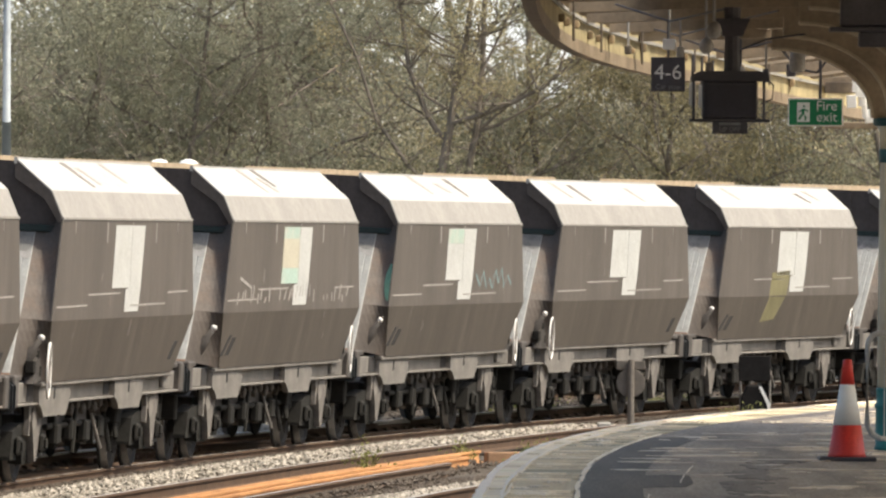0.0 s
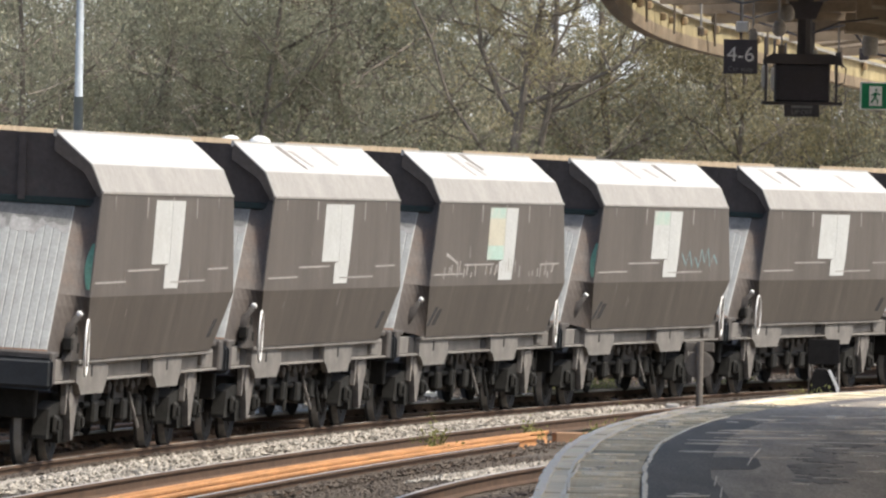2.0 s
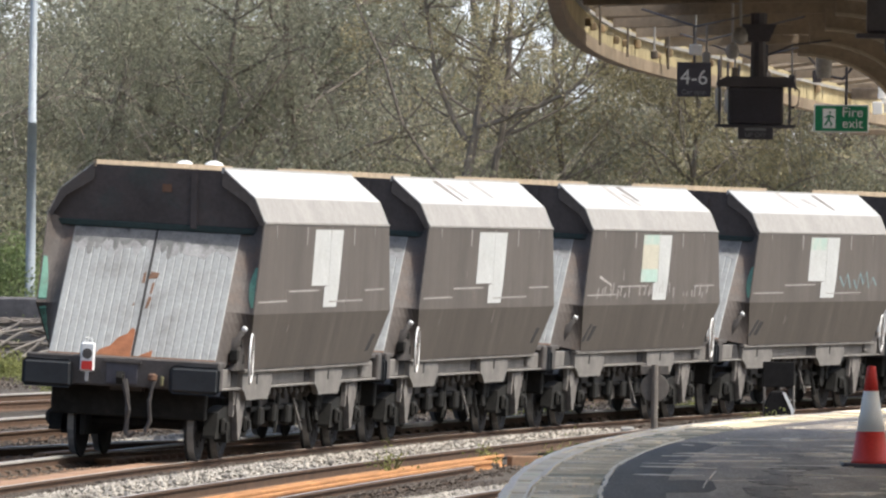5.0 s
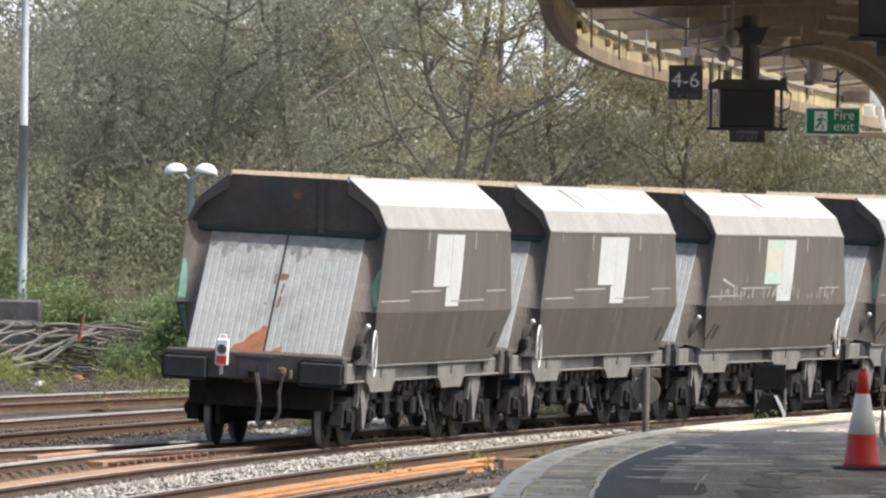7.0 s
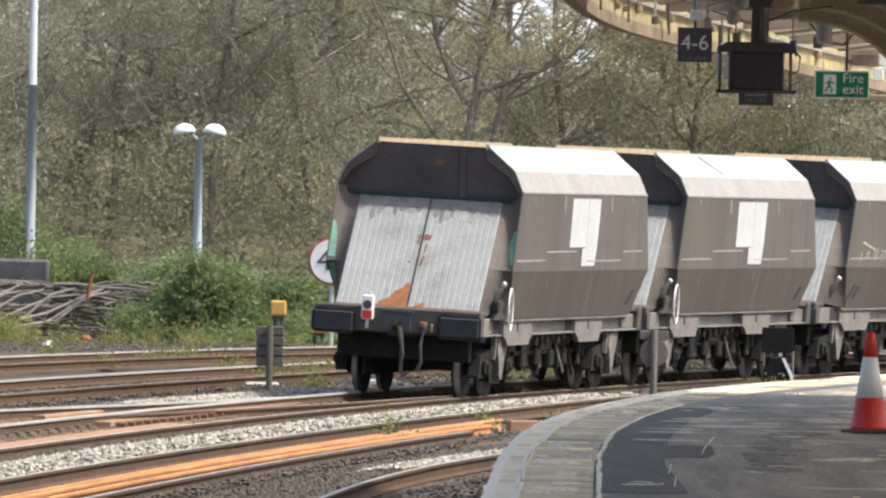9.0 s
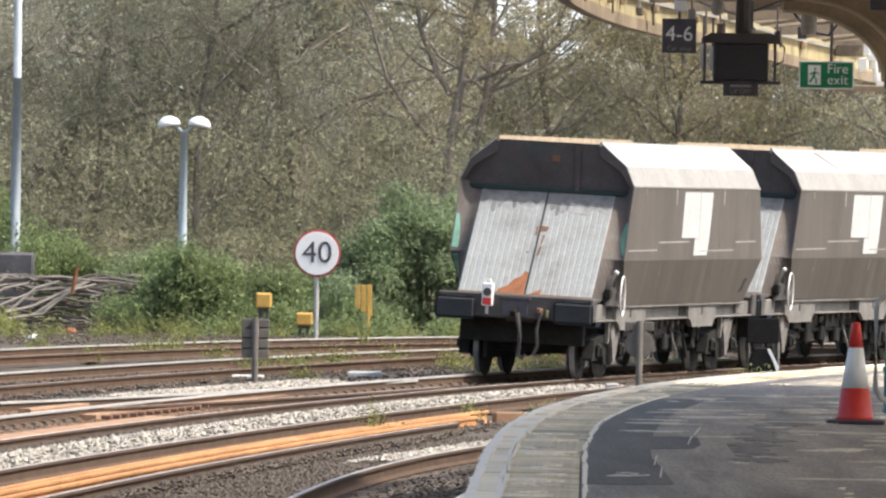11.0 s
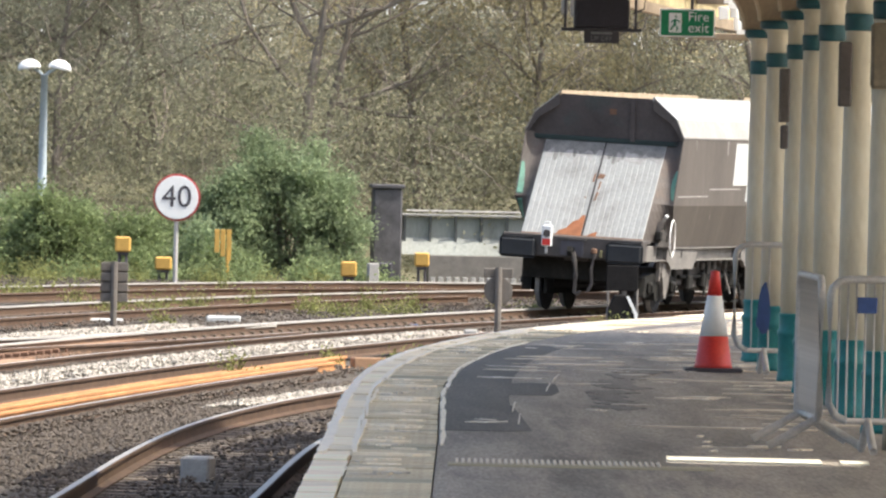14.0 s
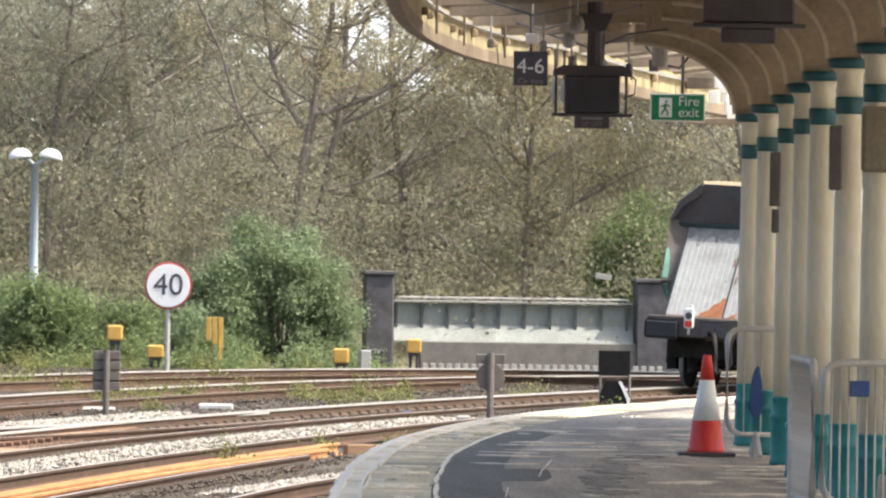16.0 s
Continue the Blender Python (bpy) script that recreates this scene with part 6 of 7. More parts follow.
def casting_mesh(s):
    """The tapered casting with its bracket, lugs and link that shows on the side of a bogie."""
    bm = bmesh.new()
    a, b = (1.07, 1.15) if s > 0 else (-1.15, -1.07)
    prism(bm, [(-0.20, 0.88), (0.26, 0.90), (0.36, 0.74), (0.28, 0.60), (0.22, 0.42), (0.12, 0.27), (0.0, 0.27), (-0.08, 0.44), (-0.16, 0.60), (-0.26, 0.72)], a, b, "X")
    prism(bm, [(-0.40, 0.90), (-0.10, 0.93), (-0.14, 0.80), (-0.24, 0.72), (-0.30, 0.55), (-0.36, 0.57), (-0.34, 0.76)], a, b - 0.02 * s, "X")
    prism(bm, [(0.22, 0.93), (0.48, 0.95), (0.50, 0.89), (0.36, 0.84), (0.30, 0.74)], a, b - 0.02 * s, "X")
    tube(bm, [(s * 1.13, 0.44, 0.88), (s * 1.13, 0.40, 0.66)], [0.022, 0.018], 6)
    bmesh.ops.recalc_face_normals(bm, faces=bm.faces)
    return bm


def hood_mesh(s, low):
    bm = bmesh.new()
    if low:
        strip(bm, (s * 1.392, Z_SEAM), (s * 1.25, Z_KNEE), Y0, Y1, 0.012, (s, 0.5))
        strip(bm, (s * 1.402, Z_SEAM - 0.012), (s * 1.402, Z_SEAM + 0.016), Y0, Y1, 0.03, (s, 0))
    else:
        strip(bm, (s * 1.25, Z_KNEE), (s * 0.815, Z_TOP), Y0, Y1, 0.012, (s, 1))
    return bm


def slope_panel_mesh(x0, x1):
    """One ribbed white panel of the sloping end, a single folded sheet."""
    bm = bmesh.new()
    n = 11
    w = (x1 - x0) / n
    prof = []
    for i in range(n):
        a = x0 + i * w
        prof += [(a, 0.0), (a + 0.012, 0.009), (a + w - 0.012, 0.009)]
    prof += [(x1, 0.0), (x1, -0.02), (x0, -0.02)]
    lo, hi = SLOPE_LO, SLOPE_HI
    d = (hi - lo).normalized()
    nrm = Vector((0, -d.z, d.y))
    A = [bm.verts.new(Vector((x, 0, 0)) + lo + nrm * h) for x, h in prof]
    B = [bm.verts.new(Vector((x, 0, 0)) + hi + nrm * h) for x, h in prof]
    bm.faces.new(A)
    bm.faces.new(B[::-1])
    for k in range(len(prof)):
        j = (k + 1) % len(prof)
        bm.faces.new((A[j], A[k], B[k], B[j]))
    bmesh.ops.recalc_face_normals(bm, faces=bm.faces)
    return bm


def flank_point(s, z, f):
    """A point on the sheet between a hopper side (f = 0) and the sloping end (f = 1) at a height on the side's edge."""
    if z > Z_FOLD:
        y = Y0 - 0.45 * (Z_SEAM - z) / (Z_SEAM - Z_FOLD)
    else:
        y = Y0 - 0.45 + 0.60 * (Z_FOLD - z) / (Z_FOLD - Z_SILL)
    a = Vector((side_x(z) - 0.006, y, z))
    b = SLOPE_LO.lerp(SLOPE_HI, min(1, max(0, (z - Z_SILL) / (Z_SEAM - 0.06 - Z_SILL))))
    q = a.lerp(Vector((SLOPE_HALF, b.y, b.z)), f)
    q.y += 0.10 * math.sin(math.pi * f)
    return Vector((s * q.x, q.y, q.z))


def flank_mesh(s, end, edge=False):
    """The dished sheet that joins a hopper side to the sloping end; edge: the strip of old green paint on it."""
    bm = bmesh.new()
    if edge:
        z0, z1 = (1.95, 2.46) if s > 0 else (1.40, 2.46)
        zs = [z0 + (z1 - z0) * i / 8 for i in range(9)]
        fs = lambda i: (0.05, 0.05 + (0.27 if s > 0 else 0.30) * math.sin(math.pi * (0.12 + 0.76 * i / 8)))
        lift, cols = 0.008, 1
    else:
        zs = [Z_SILL + (Z_FOLD - Z_SILL) * i / 5 for i in range(6)] + [Z_FOLD + (Z_SEAM - 0.01 - Z_FOLD) * i / 7 for i in range(1, 8)]
        fs = lambda i: (0.0, 1.0)
        lift, cols = 0.0, 6
    grids = []
    for off in (-lift, 0.014):
        rows = []
        for i, z in enumerate(zs):
            f0, f1 = fs(i)
            row = []
            for c in range(cols + 1):
                q = flank_point(s, z, f0 + (f1 - f0) * c / cols)
                q.y += off
                if end:
                    q.y = PITCH - q.y
                row.append(bm.verts.new(q))
            rows.append(row)
        for A, B in zip(rows, rows[1:]):
            for c in range(cols):
                bm.faces.new((A[c], A[c + 1], B[c + 1], B[c]))
        grids.append(rows)
    a, b = grids
    for c in range(cols):
        bm.faces.new((a[0][c], a[0][c + 1], b[0][c + 1], b[0][c]))
        bm.faces.new((a[-1][c], a[-1][c + 1], b[-1][c + 1], b[-1][c]))
    for i in range(len(zs) - 1):
        bm.faces.new((a[i][0], a[i + 1][0], b[i + 1][0], b[i][0]))
        bm.faces.new((a[i][-1], a[i + 1][-1], b[i + 1][-1], b[i][-1]))
    bmesh.ops.recalc_face_normals(bm, faces=bm.faces)
    return bm


def end_wall_mesh():
    """The upright end sheet above the slope; it leans out a little towards the top."""
    bm = bmesh.new()
    outline = [(-1.37, 2.80), (1.37, 2.80), (1.37, 3.0), (1.225, 3.30), (0.80, 3.645), (-0.80, 3.645), (-1.225, 3.30), (-1.37, 3.0)]
    A, B = ([bm.verts.new((x, 2.13 - 0.17 * (z - 2.8) / 0.845 + t, z)) for x, z in outline] for t in (0, 0.02))
    bm.faces.new(A)
    bm.faces.new(B[::-1])
    for k in range(8):
        bm.faces.new((A[(k + 1) % 8], A[k], B[k], B[(k + 1) % 8]))
    bmesh.ops.recalc_face_normals(bm, faces=bm.faces)
    return bm


def slope_blot(pts, h=0.014):
    """A rust blot lying on the sloping end: points (across, along the slope)."""
    bm = bmesh.new()
    lo, hi = SLOPE_LO, SLOPE_HI
    d = (hi - lo).normalized()
    nrm = Vector((0, -d.z, d.y))
    A = [bm.verts.new(Vector((x, 0, 0)) + lo + d * t + nrm * h) for x, t in pts]
    B = [bm.verts.new(Vector((x, 0, 0)) + lo + d * t + nrm * (h - 0.012)) for x, t in pts]
    bm.faces.new(A)
    bm.faces.new(B[::-1])
    for k in range(len(pts)):
        j = (k + 1) % len(pts)
        bm.faces.new((A[j], A[k], B[k], B[j]))
    bmesh.ops.recalc_face_normals(bm, faces=bm.faces)
    return bm


def flip(m):
    """The same piece turned round to the other end of the wagon."""
    return Matrix.Translation((0, PITCH, 0)) @ Matrix.Rotation(math.pi, 4, "Z") @ m


def side_x(z):
    """How far the hopper side stands out at a height."""
    return 1.392 if z > Z_FOLD else 1.26 + 0.132 * (z - Z_SILL) / (Z_FOLD - Z_SILL)


def sheet_mesh(s, outline):
    """A side sheet from its outline of (along, up) points."""
    bm = bmesh.new()
    A = [bm.verts.new((s * side_x(z - 1e-6 if z <= Z_FOLD else z), y, z)) for y, z in outline]
    B = [bm.verts.new((s * (side_x(z - 1e-6 if z <= Z_FOLD else z) - 0.015), y, z)) for y, z in outline]
    bm.faces.new(A)
    bm.faces.new(B[::-1])
    for k in range(4):
        j = (k + 1) % 4
        bm.faces.new((A[j], A[k], B[k], B[j]))
    bmesh.ops.recalc_face_normals(bm, faces=bm.faces)
    return bm


def side_patch(pts, proud=0.004):
    """Flat paint on the near side: points (y, z)."""
    bm = bmesh.new()
    A = [bm.verts.new((side_x(z) + proud, y, z)) for y, z in pts]
    B = [bm.verts.new((side_x(z) - 0.004, y, z)) for y, z in pts]
    bm.faces.new(A)
    bm.faces.new(B[::-1])
    for k in range(len(pts)):
        j = (k + 1) % len(pts)
        bm.faces.new((A[j], A[k], B[k], B[j]))
    bmesh.ops.recalc_face_normals(bm, faces=bm.faces)
    return bm


def handwheel(parent, y, x=1.345, z=1.31):
    hw = part("handwheel", None or cached("handwheel", lambda: ring_bm(0.31, 0.014), M_WHEELRIM, True), None, parent, "white-painted handbrake wheel", at=pose(x, y, z, 0, 0, 6))
    for k in range(3):
        part("spoke", cached("spoke", lambda: tube(bmesh.new(), [(0, -0.31, 0), (0, 0.31, 0)], 0.009, 6), M_GUSSET), None, hw, at=Matrix.Rotation(k * math.pi / 3 + 0.3, 4, "X"))


def ring_bm(r, t, n=28, m=8):
    bm = bmesh.new()
    rings = []
    for i in range(n):
        a = 2 * math.pi * i / n
        rings.append([bm.verts.new((t * math.sin(2 * math.pi * k / m), (r + t * math.cos(2 * math.pi * k / m)) * math.cos(a), (r + t * math.cos(2 * math.pi * k / m)) * math.sin(a))) for k in range(m)])
    for i in range(n):
        A, B = rings[i], rings[(i + 1) % n]
        for k in range(m):
            bm.faces.new((A[k], B[k], B[(k + 1) % m], A[(k + 1) % m]))
    return bm


def build_wagon(k, wheel_front):
    """A bogie hopper wagon. wheel_front: its handbrake wheel is at the leading end of the visible side."""
    labels = {0: "last grey-brown hopper wagon with white hood, red tail lamp", 2: "grey-brown hopper wagon, pale green patch, chalky scrawl",
              3: "grey-brown hopper wagon, white patch, teal scrawl", 5: "grey-brown hopper wagon with yellow-green stain"}
    w = thing("hopper_wagon", labels.get(k, "grey-brown hopper wagon with white hood and paint patch"), "wagon", group="hopper wagons of the train")
    for s in (1, -1):
        part("side_sheet", cached("upper%d" % s, lambda: sheet_mesh(s, [(Y0, Z_SEAM), (Y1, Z_SEAM), (Y1 + 0.45, Z_FOLD), (Y0 - 0.45, Z_FOLD)]), M_SIDE), None, w, "grey-brown upper side sheet")
        part("lower_side_sheet", cached("lower%d" % s, lambda: sheet_mesh(s, [(Y0 - 0.45, Z_FOLD), (Y1 + 0.45, Z_FOLD), (Y1 - 0.25, Z_SILL), (Y0 + 0.15, Z_SILL)]), M_SIDE2), None, w, "darker brown lower side sheet")
        part("sill", cached("sill%d" % s, lambda: box(bmesh.new(), min(s * 1.12, s * 1.25), max(s * 1.12, s * 1.25), Y0 - 0.02, Y1 + 0.02, Z_SILL - 0.05, Z_SILL, 0.01), M_SOLE), None, w)
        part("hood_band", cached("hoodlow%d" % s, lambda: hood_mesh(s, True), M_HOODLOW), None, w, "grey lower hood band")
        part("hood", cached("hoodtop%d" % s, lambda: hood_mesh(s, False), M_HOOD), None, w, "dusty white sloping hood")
        part("hood_rim", cached("rim%d" % s, lambda: box(bmesh.new(), min(s * 0.80, s * 0.84), max(s * 0.80, s * 0.84), Y0, Y1, Z_TOP - 0.07, Z_TOP + (0.004 if s > 0 else 0.02)), M_HOOD if s > 0 else M_TAN), None, w, "hood rim")
        for yy in (Y0, Y1 - 0.012):
            bm_key = "arch%d_%.2f" % (s, yy)
            part("hood_end_plate", cached(bm_key, lambda: prism(bmesh.new(), [(s * 1.38, Z_SEAM - 0.02), (s * 1.245, Z_KNEE - 0.02), (s * 0.82, Z_TOP - 0.02), (s * 0.82, Z_TOP - 0.23), (s * 1.17, Z_KNEE - 0.10), (s * 1.345, Z_SEAM - 0.06)], yy, yy + 0.012), M_LIP), None, w)
        part("solebar", cached("sole%d" % s, lambda: box(bmesh.new(), min(s * 1.0, s * 1.14), max(s * 1.0, s * 1.14), 0.45, PITCH - 0.45, 0.94, 1.17, 0.01), M_SOLE), None, w, "dusty grey solebar")
        part("solebar_flange", cached("flange%d" % s, lambda: box(bmesh.new(), min(s * 1.0, s * 1.2), max(s * 1.0, s * 1.2), 0.45, PITCH - 0.45, 0.91, 0.94, 0.006), M_SOLE), None, w)
        for yy, wd in ((1.95, 2.15), (7.4, 2.15), (11.3, 0.25)):
            if wd > 1:
                # black box proud of the solebar, painting the shadow of the frame plate
                part("frame_recess", cached("plateshade%d" % s, lambda: box(bmesh.new(), min(s * 1.12, s * 1.147), max(s * 1.12, s * 1.147), -0.42, 0.0, 0.95, 1.165), M_SLOT), None, w, at=pose(0, yy, 0))
                part("solebar_plate", cached("foot_plate%d" % s, lambda: prism(bmesh.new(), [(0, 1.19), (wd, 1.19), (wd, 0.92), (wd - 0.10, 0.88), (wd - 0.24, 0.775), (0.36, 0.775), (0.18, 0.88), (0, 0.92)], min(s * 1.145, s * 1.215), max(s * 1.145, s * 1.215), "X"), M_SOLE), None, w, "dusty grey footed frame plate", at=pose(0, yy, 0))
            else:
                part("solebar_plate", cached("plate%d_%.2f" % (s, wd), lambda: box(bmesh.new(), min(s * 1.145, s * 1.20), max(s * 1.145, s * 1.20), 0, wd, 0.98, 1.215, 0.01), M_SOLE), None, w, at=pose(0, yy, 0))
            if wd > 1:
                part("bolt_slot", cached("slot%d" % s, lambda: box(bmesh.new(), min(s * 1.205, s * 1.222), max(s * 1.205, s * 1.222), 1.0, 1.08, 0.97, 1.10), M_SLOT), None, w, at=pose(0, yy, 0))
        # flanks between the sides and the sloping ends
        for end in (0, 1):
            ss = s
            ob = part("end_flank", cached("flank%d_%d" % (ss, end), lambda: flank_mesh(ss, end), M_FLANK), None, w, "brown end flank sheet")
            if k not in (0, 3):
                continue
            ob = part("green_edge", cached("green%d_%d" % (ss, end), lambda: flank_mesh(ss, end, True), M_GREEN), None, w, "remains of green paint")
    for end in (0, 1):
        m = flip(Matrix()) if end else Matrix()
        for nm, a, b in (("L", -SLOPE_HALF, -0.006), ("R", 0.006, SLOPE_HALF)):
            part("slope_panel", cached("slope" + nm, lambda: slope_panel_mesh(a, b), M_WHITE), None, w, "white ribbed sloping end panel", at=m)
        part("end_wall", cached("endwall", end_wall_mesh, M_ENDWALL), None, w, "sooty upright end sheet", at=m)
        part("end_beam", cached("endbeam_teal", lambda: box(bmesh.new(), -1.33, 1.33, 2.075, 2.11, 2.86, 2.94, 0.01), M_TEALDARK), None, w, at=m)
        part("end_stay", cached("endstay", lambda: prism(bmesh.new(), [(2.10, 2.90), (2.06, 2.90), (1.95, 3.58), (1.99, 3.58)], 0.42, 0.50, "X"), M_ENDWALL), None, w, at=m)
        part("end_number_plate", cached("endplate", lambda: prism(bmesh.new(), [(2.03, 3.34), (2.005, 3.34), (1.985, 3.44), (2.01, 3.44)], 0.05, 0.17, "X"), M_RUSTDARK), None, w, at=m)
        hs = part("headstock", cached("headstock", lambda: box(bmesh.new(), -1.22, 1.22, 0.20, 0.50, 0.90, 1.27, 0.02), M_DARK), None, w, "sooty black headstock", at=m)
        part("deck", cached("deck", lambda: box(bmesh.new(), -1.18, 1.18, 0.5, 0.92, 1.20, 1.26, 0.01), M_DARK), None, w, at=m)
        for s in (-1, 1):
            part("buffer", cached("buffer", lambda: box(box(bmesh.new(), -0.32, 0.32, 0.08, 0.15, -0.215, 0.135, 0.05), -0.15, 0.15, 0.15, 0.27, -0.14, 0.14, 0.01), M_BUFFER), None, w, "blue-black buffer head", at=m @ pose(s * 0.93, 0.02, 1.07))
        part("hook_pocket", cached("pocket", lambda: box(bmesh.new(), -0.2, 0.2, 0.185, 0.202, 0.94, 1.20, 0.005), M_BLACK), None, w, at=m)
        part("pocket_rim", cached("pocketrim", lambda: box(bmesh.new(), -0.24, 0.24, 0.165, 0.202, 1.195, 1.235, 0.005), M_DARK), None, w, at=m)
        part("draw_hook", cached("hook", lambda: prism(bmesh.new(), [(0.24, 1.12), (0.24, 0.98), (0.06, 0.94), (0.0, 1.02), (0.04, 1.10), (0.10, 1.05)], -0.04, 0.04, "X"), M_BOGIE), None, w, at=m)
        part("coupling_chain", cached("chain", lambda: tube(bmesh.new(), [(0.05, 0.1, 1.0), (0.10, 0.09, 0.8), (0.12, 0.1, 0.62), (0.1, 0.14, 0.34), (0.16, 0.12, 0.30), (0.22, 0.12, 0.36)], [0.045, 0.035, 0.04, 0.035, 0.03, 0.025], 6), M_DARK), None, w, at=m)
        part("brake_pipe", cached("pipe", lambda: tube(bmesh.new(), [(0.42, 0.26, 1.02), (0.42, 0.12, 0.98), (0.38, 0.10, 0.75), (0.40, 0.12, 0.50), (0.34, 0.12, 0.36)], 0.028, 7), M_DARK), None, w, at=m)
        part("pipe_cock", cached("cock", lambda: box(bmesh.new(), 0.50, 0.545, 0.10, 0.16, 0.94, 1.06, 0.01), M_YELMARK), None, w, "dull yellow pipe cock", at=m)
        part("pipe_coupling", cached("coupling", lambda: lathe(bmesh.new(), [(0.02, 0.0), (0.06, 0.01), (0.06, 0.07), (0.03, 0.09)], 10), M_RUSTDARK), None, w, "rusty red pipe coupling", at=m @ pose(0.40, 0.14, 1.0))
        part("brake_cylinder", cached("cyl", lambda: lathe(bmesh.new(), [(0.02, 0.0), (0.07, 0.01), (0.07, 0.40), (0.035, 0.44), (0.035, 0.55)], 12), M_DARK, True), None, w, at=m @ pose(0.98, 1.45, 1.20, 0, 33, 0))
        part("cylinder_cap", cached("cylcap", lambda: lathe(bmesh.new(), [(0.036, 0.55), (0.038, 0.59), (0.02, 0.605)], 12), M_WHEELRIM, True), None, w, "pale cylinder cap", at=m @ pose(0.98, 1.45, 1.20, 0, 33, 0))
        part("panel_seam", cached("slope_seam", lambda: slope_blot([(-0.016, 0.0), (0.016, 0.0), (0.016, 2.06), (-0.016, 2.06)], 0.011), M_SLOT), None, w, at=m)
        part("slope_foot", cached("slope_foot", lambda: slope_blot([(-1.06, -0.02), (1.06, -0.02), (1.06, 0.018), (-1.06, 0.018)], 0.013), M_RUSTDARK), None, w, "rusty foot edge", at=m)
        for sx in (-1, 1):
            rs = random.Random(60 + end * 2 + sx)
            # two darker grey bands with uneven lower edges across the slope's top
            for lo, hi, h, mt in ((1.58, 1.80, 0.0105, M_SLOPEGREY), (1.76, 1.90, 0.0115, M_SLOPEDARK)):
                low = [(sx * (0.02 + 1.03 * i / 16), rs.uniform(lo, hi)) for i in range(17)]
                part("soot_wash", cached("wash%d_%d_%.2f" % (end, sx, lo), lambda: slope_blot(low + [(sx * 1.05, 2.06), (sx * 0.02, 2.06)], h), mt), None, w, "darker grey wash below the hood", at=m)
        rd = random.Random(40 + end)
        for i in range(26):
            x0 = -1.0 + 0.078 * i + rd.uniform(-0.02, 0.02)
            if abs(x0) < 0.03:
                continue
            wd, t0 = rd.uniform(0.035, 0.085), 2.06 - rd.uniform(0.08, 0.55) * rd.choice((0.45, 0.7, 1.0))
            part("soot_streak", cached("soot%d_%d" % (end, i), lambda: slope_blot([(x0, t0 + 0.06), (x0 + wd * 0.5, t0), (x0 + wd, t0 + 0.05), (x0 + wd * 1.2, 2.06), (x0 - wd * 0.2, 2.06)], 0.0125), M_SLOPEDARK), None, w, "", at=m)
    # underframe and discharge gear
    part("hopper_bottom", cached("hopbottom", lambda: prism(bmesh.new(), [(3.5, 1.25), (9.5, 1.25), (9.3, 0.52), (7.6, 0.36), (7.0, 0.42), (6.0, 0.36), (5.2, 0.44), (3.8, 0.50)], -0.92, 0.92, "X"), M_DARK), None, w)
    # upright dark sheet running the wagon's length between the wheels
    part("brake_trunk", cached("inner_sheet", lambda: box(bmesh.new(), -0.62, -0.56, 0.85, PITCH - 0.85, 0.26, 0.98, 0.01), M_BOGIE), None, w, "dark sheet along the underframe")
    part("centre_sill", cached("csill", lambda: box(bmesh.new(), -0.2, 0.2, 0.5, PITCH - 0.5, 0.85, 1.2), M_DARK), None, w)
    for yy in (4.4, 5.6, 7.2, 8.6):
        part("door_lever", cached("lever", lambda: prism(bmesh.new(), [(-0.05, 0.95), (0.05, 0.95), (0.22, 0.42), (0.10, 0.36)], 0.92, 1.0, "X"), M_BOGIE), None, w, at=pose(0, yy, 0))
    part("cross_shaft", cached("shaft", lambda: tube(bmesh.new(), [(0.97, 3.9, 0.62), (0.97, 9.0, 0.62)], 0.035, 8), M_BOGIE), None, w)
    part("lower_pipe", cached("lpipe", lambda: tube(bmesh.new(), [(0.85, 3.5, 0.42), (0.85, 9.4, 0.42)], 0.03, 8), M_DARK), None, w)
    lug = lambda: lathe(bmesh.new(), [(0.03, 1.0), (0.075, 1.01), (0.075, 1.06), (0.04, 1.08)], 8, axis="X")
    for i in range(13):
        part("door_lug", cached("lug", lug, M_DARK), None, w, at=pose(0, 4.0 + 0.42 * i, 0.86 - 0.05 * (i % 2)))
    for i in range(5):
        part("spring_can", cached("can", lambda: box(bmesh.new(), 0.93, 1.05, -0.16, 0.16, 0.40, 0.66, 0.03), M_BOGIE), None, w, at=pose(0, 4.5 + 1.05 * i, 0.03 * (i % 2)))
    wheels = []
    rr = random.Random(300)
    for i in range(7):
        y0 = rr.choice((rr.uniform(0.9, 3.6), rr.uniform(3.8, 9.2), rr.uniform(9.5, 12.2)))
        a, b = (rr.uniform(0.95, 1.12), y0, rr.uniform(0.72, 0.92)), (rr.uniform(0.95, 1.12), y0 + rr.uniform(-0.25, 0.25), rr.uniform(0.26, 0.55))
        part("hanger_rod", cached("rod%d" % i, lambda: tube(bmesh.new(), [a, b], rr.uniform(0.018, 0.035), 6), M_CASTING if i == 6 else M_BOGIE), None, w)
        if i % 3 == 1:
            part("gear_box", cached("gbox%d" % i, lambda: box(bmesh.new(), 0.95, 1.08, y0 - 0.14, y0 + 0.12, 0.58, 0.78, 0.02), M_BOGIE), None, w)
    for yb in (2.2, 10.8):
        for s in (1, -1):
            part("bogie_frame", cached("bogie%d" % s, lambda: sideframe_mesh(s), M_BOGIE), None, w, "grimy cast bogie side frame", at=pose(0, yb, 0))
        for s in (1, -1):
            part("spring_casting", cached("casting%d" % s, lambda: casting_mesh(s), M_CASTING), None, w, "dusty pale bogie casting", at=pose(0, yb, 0))
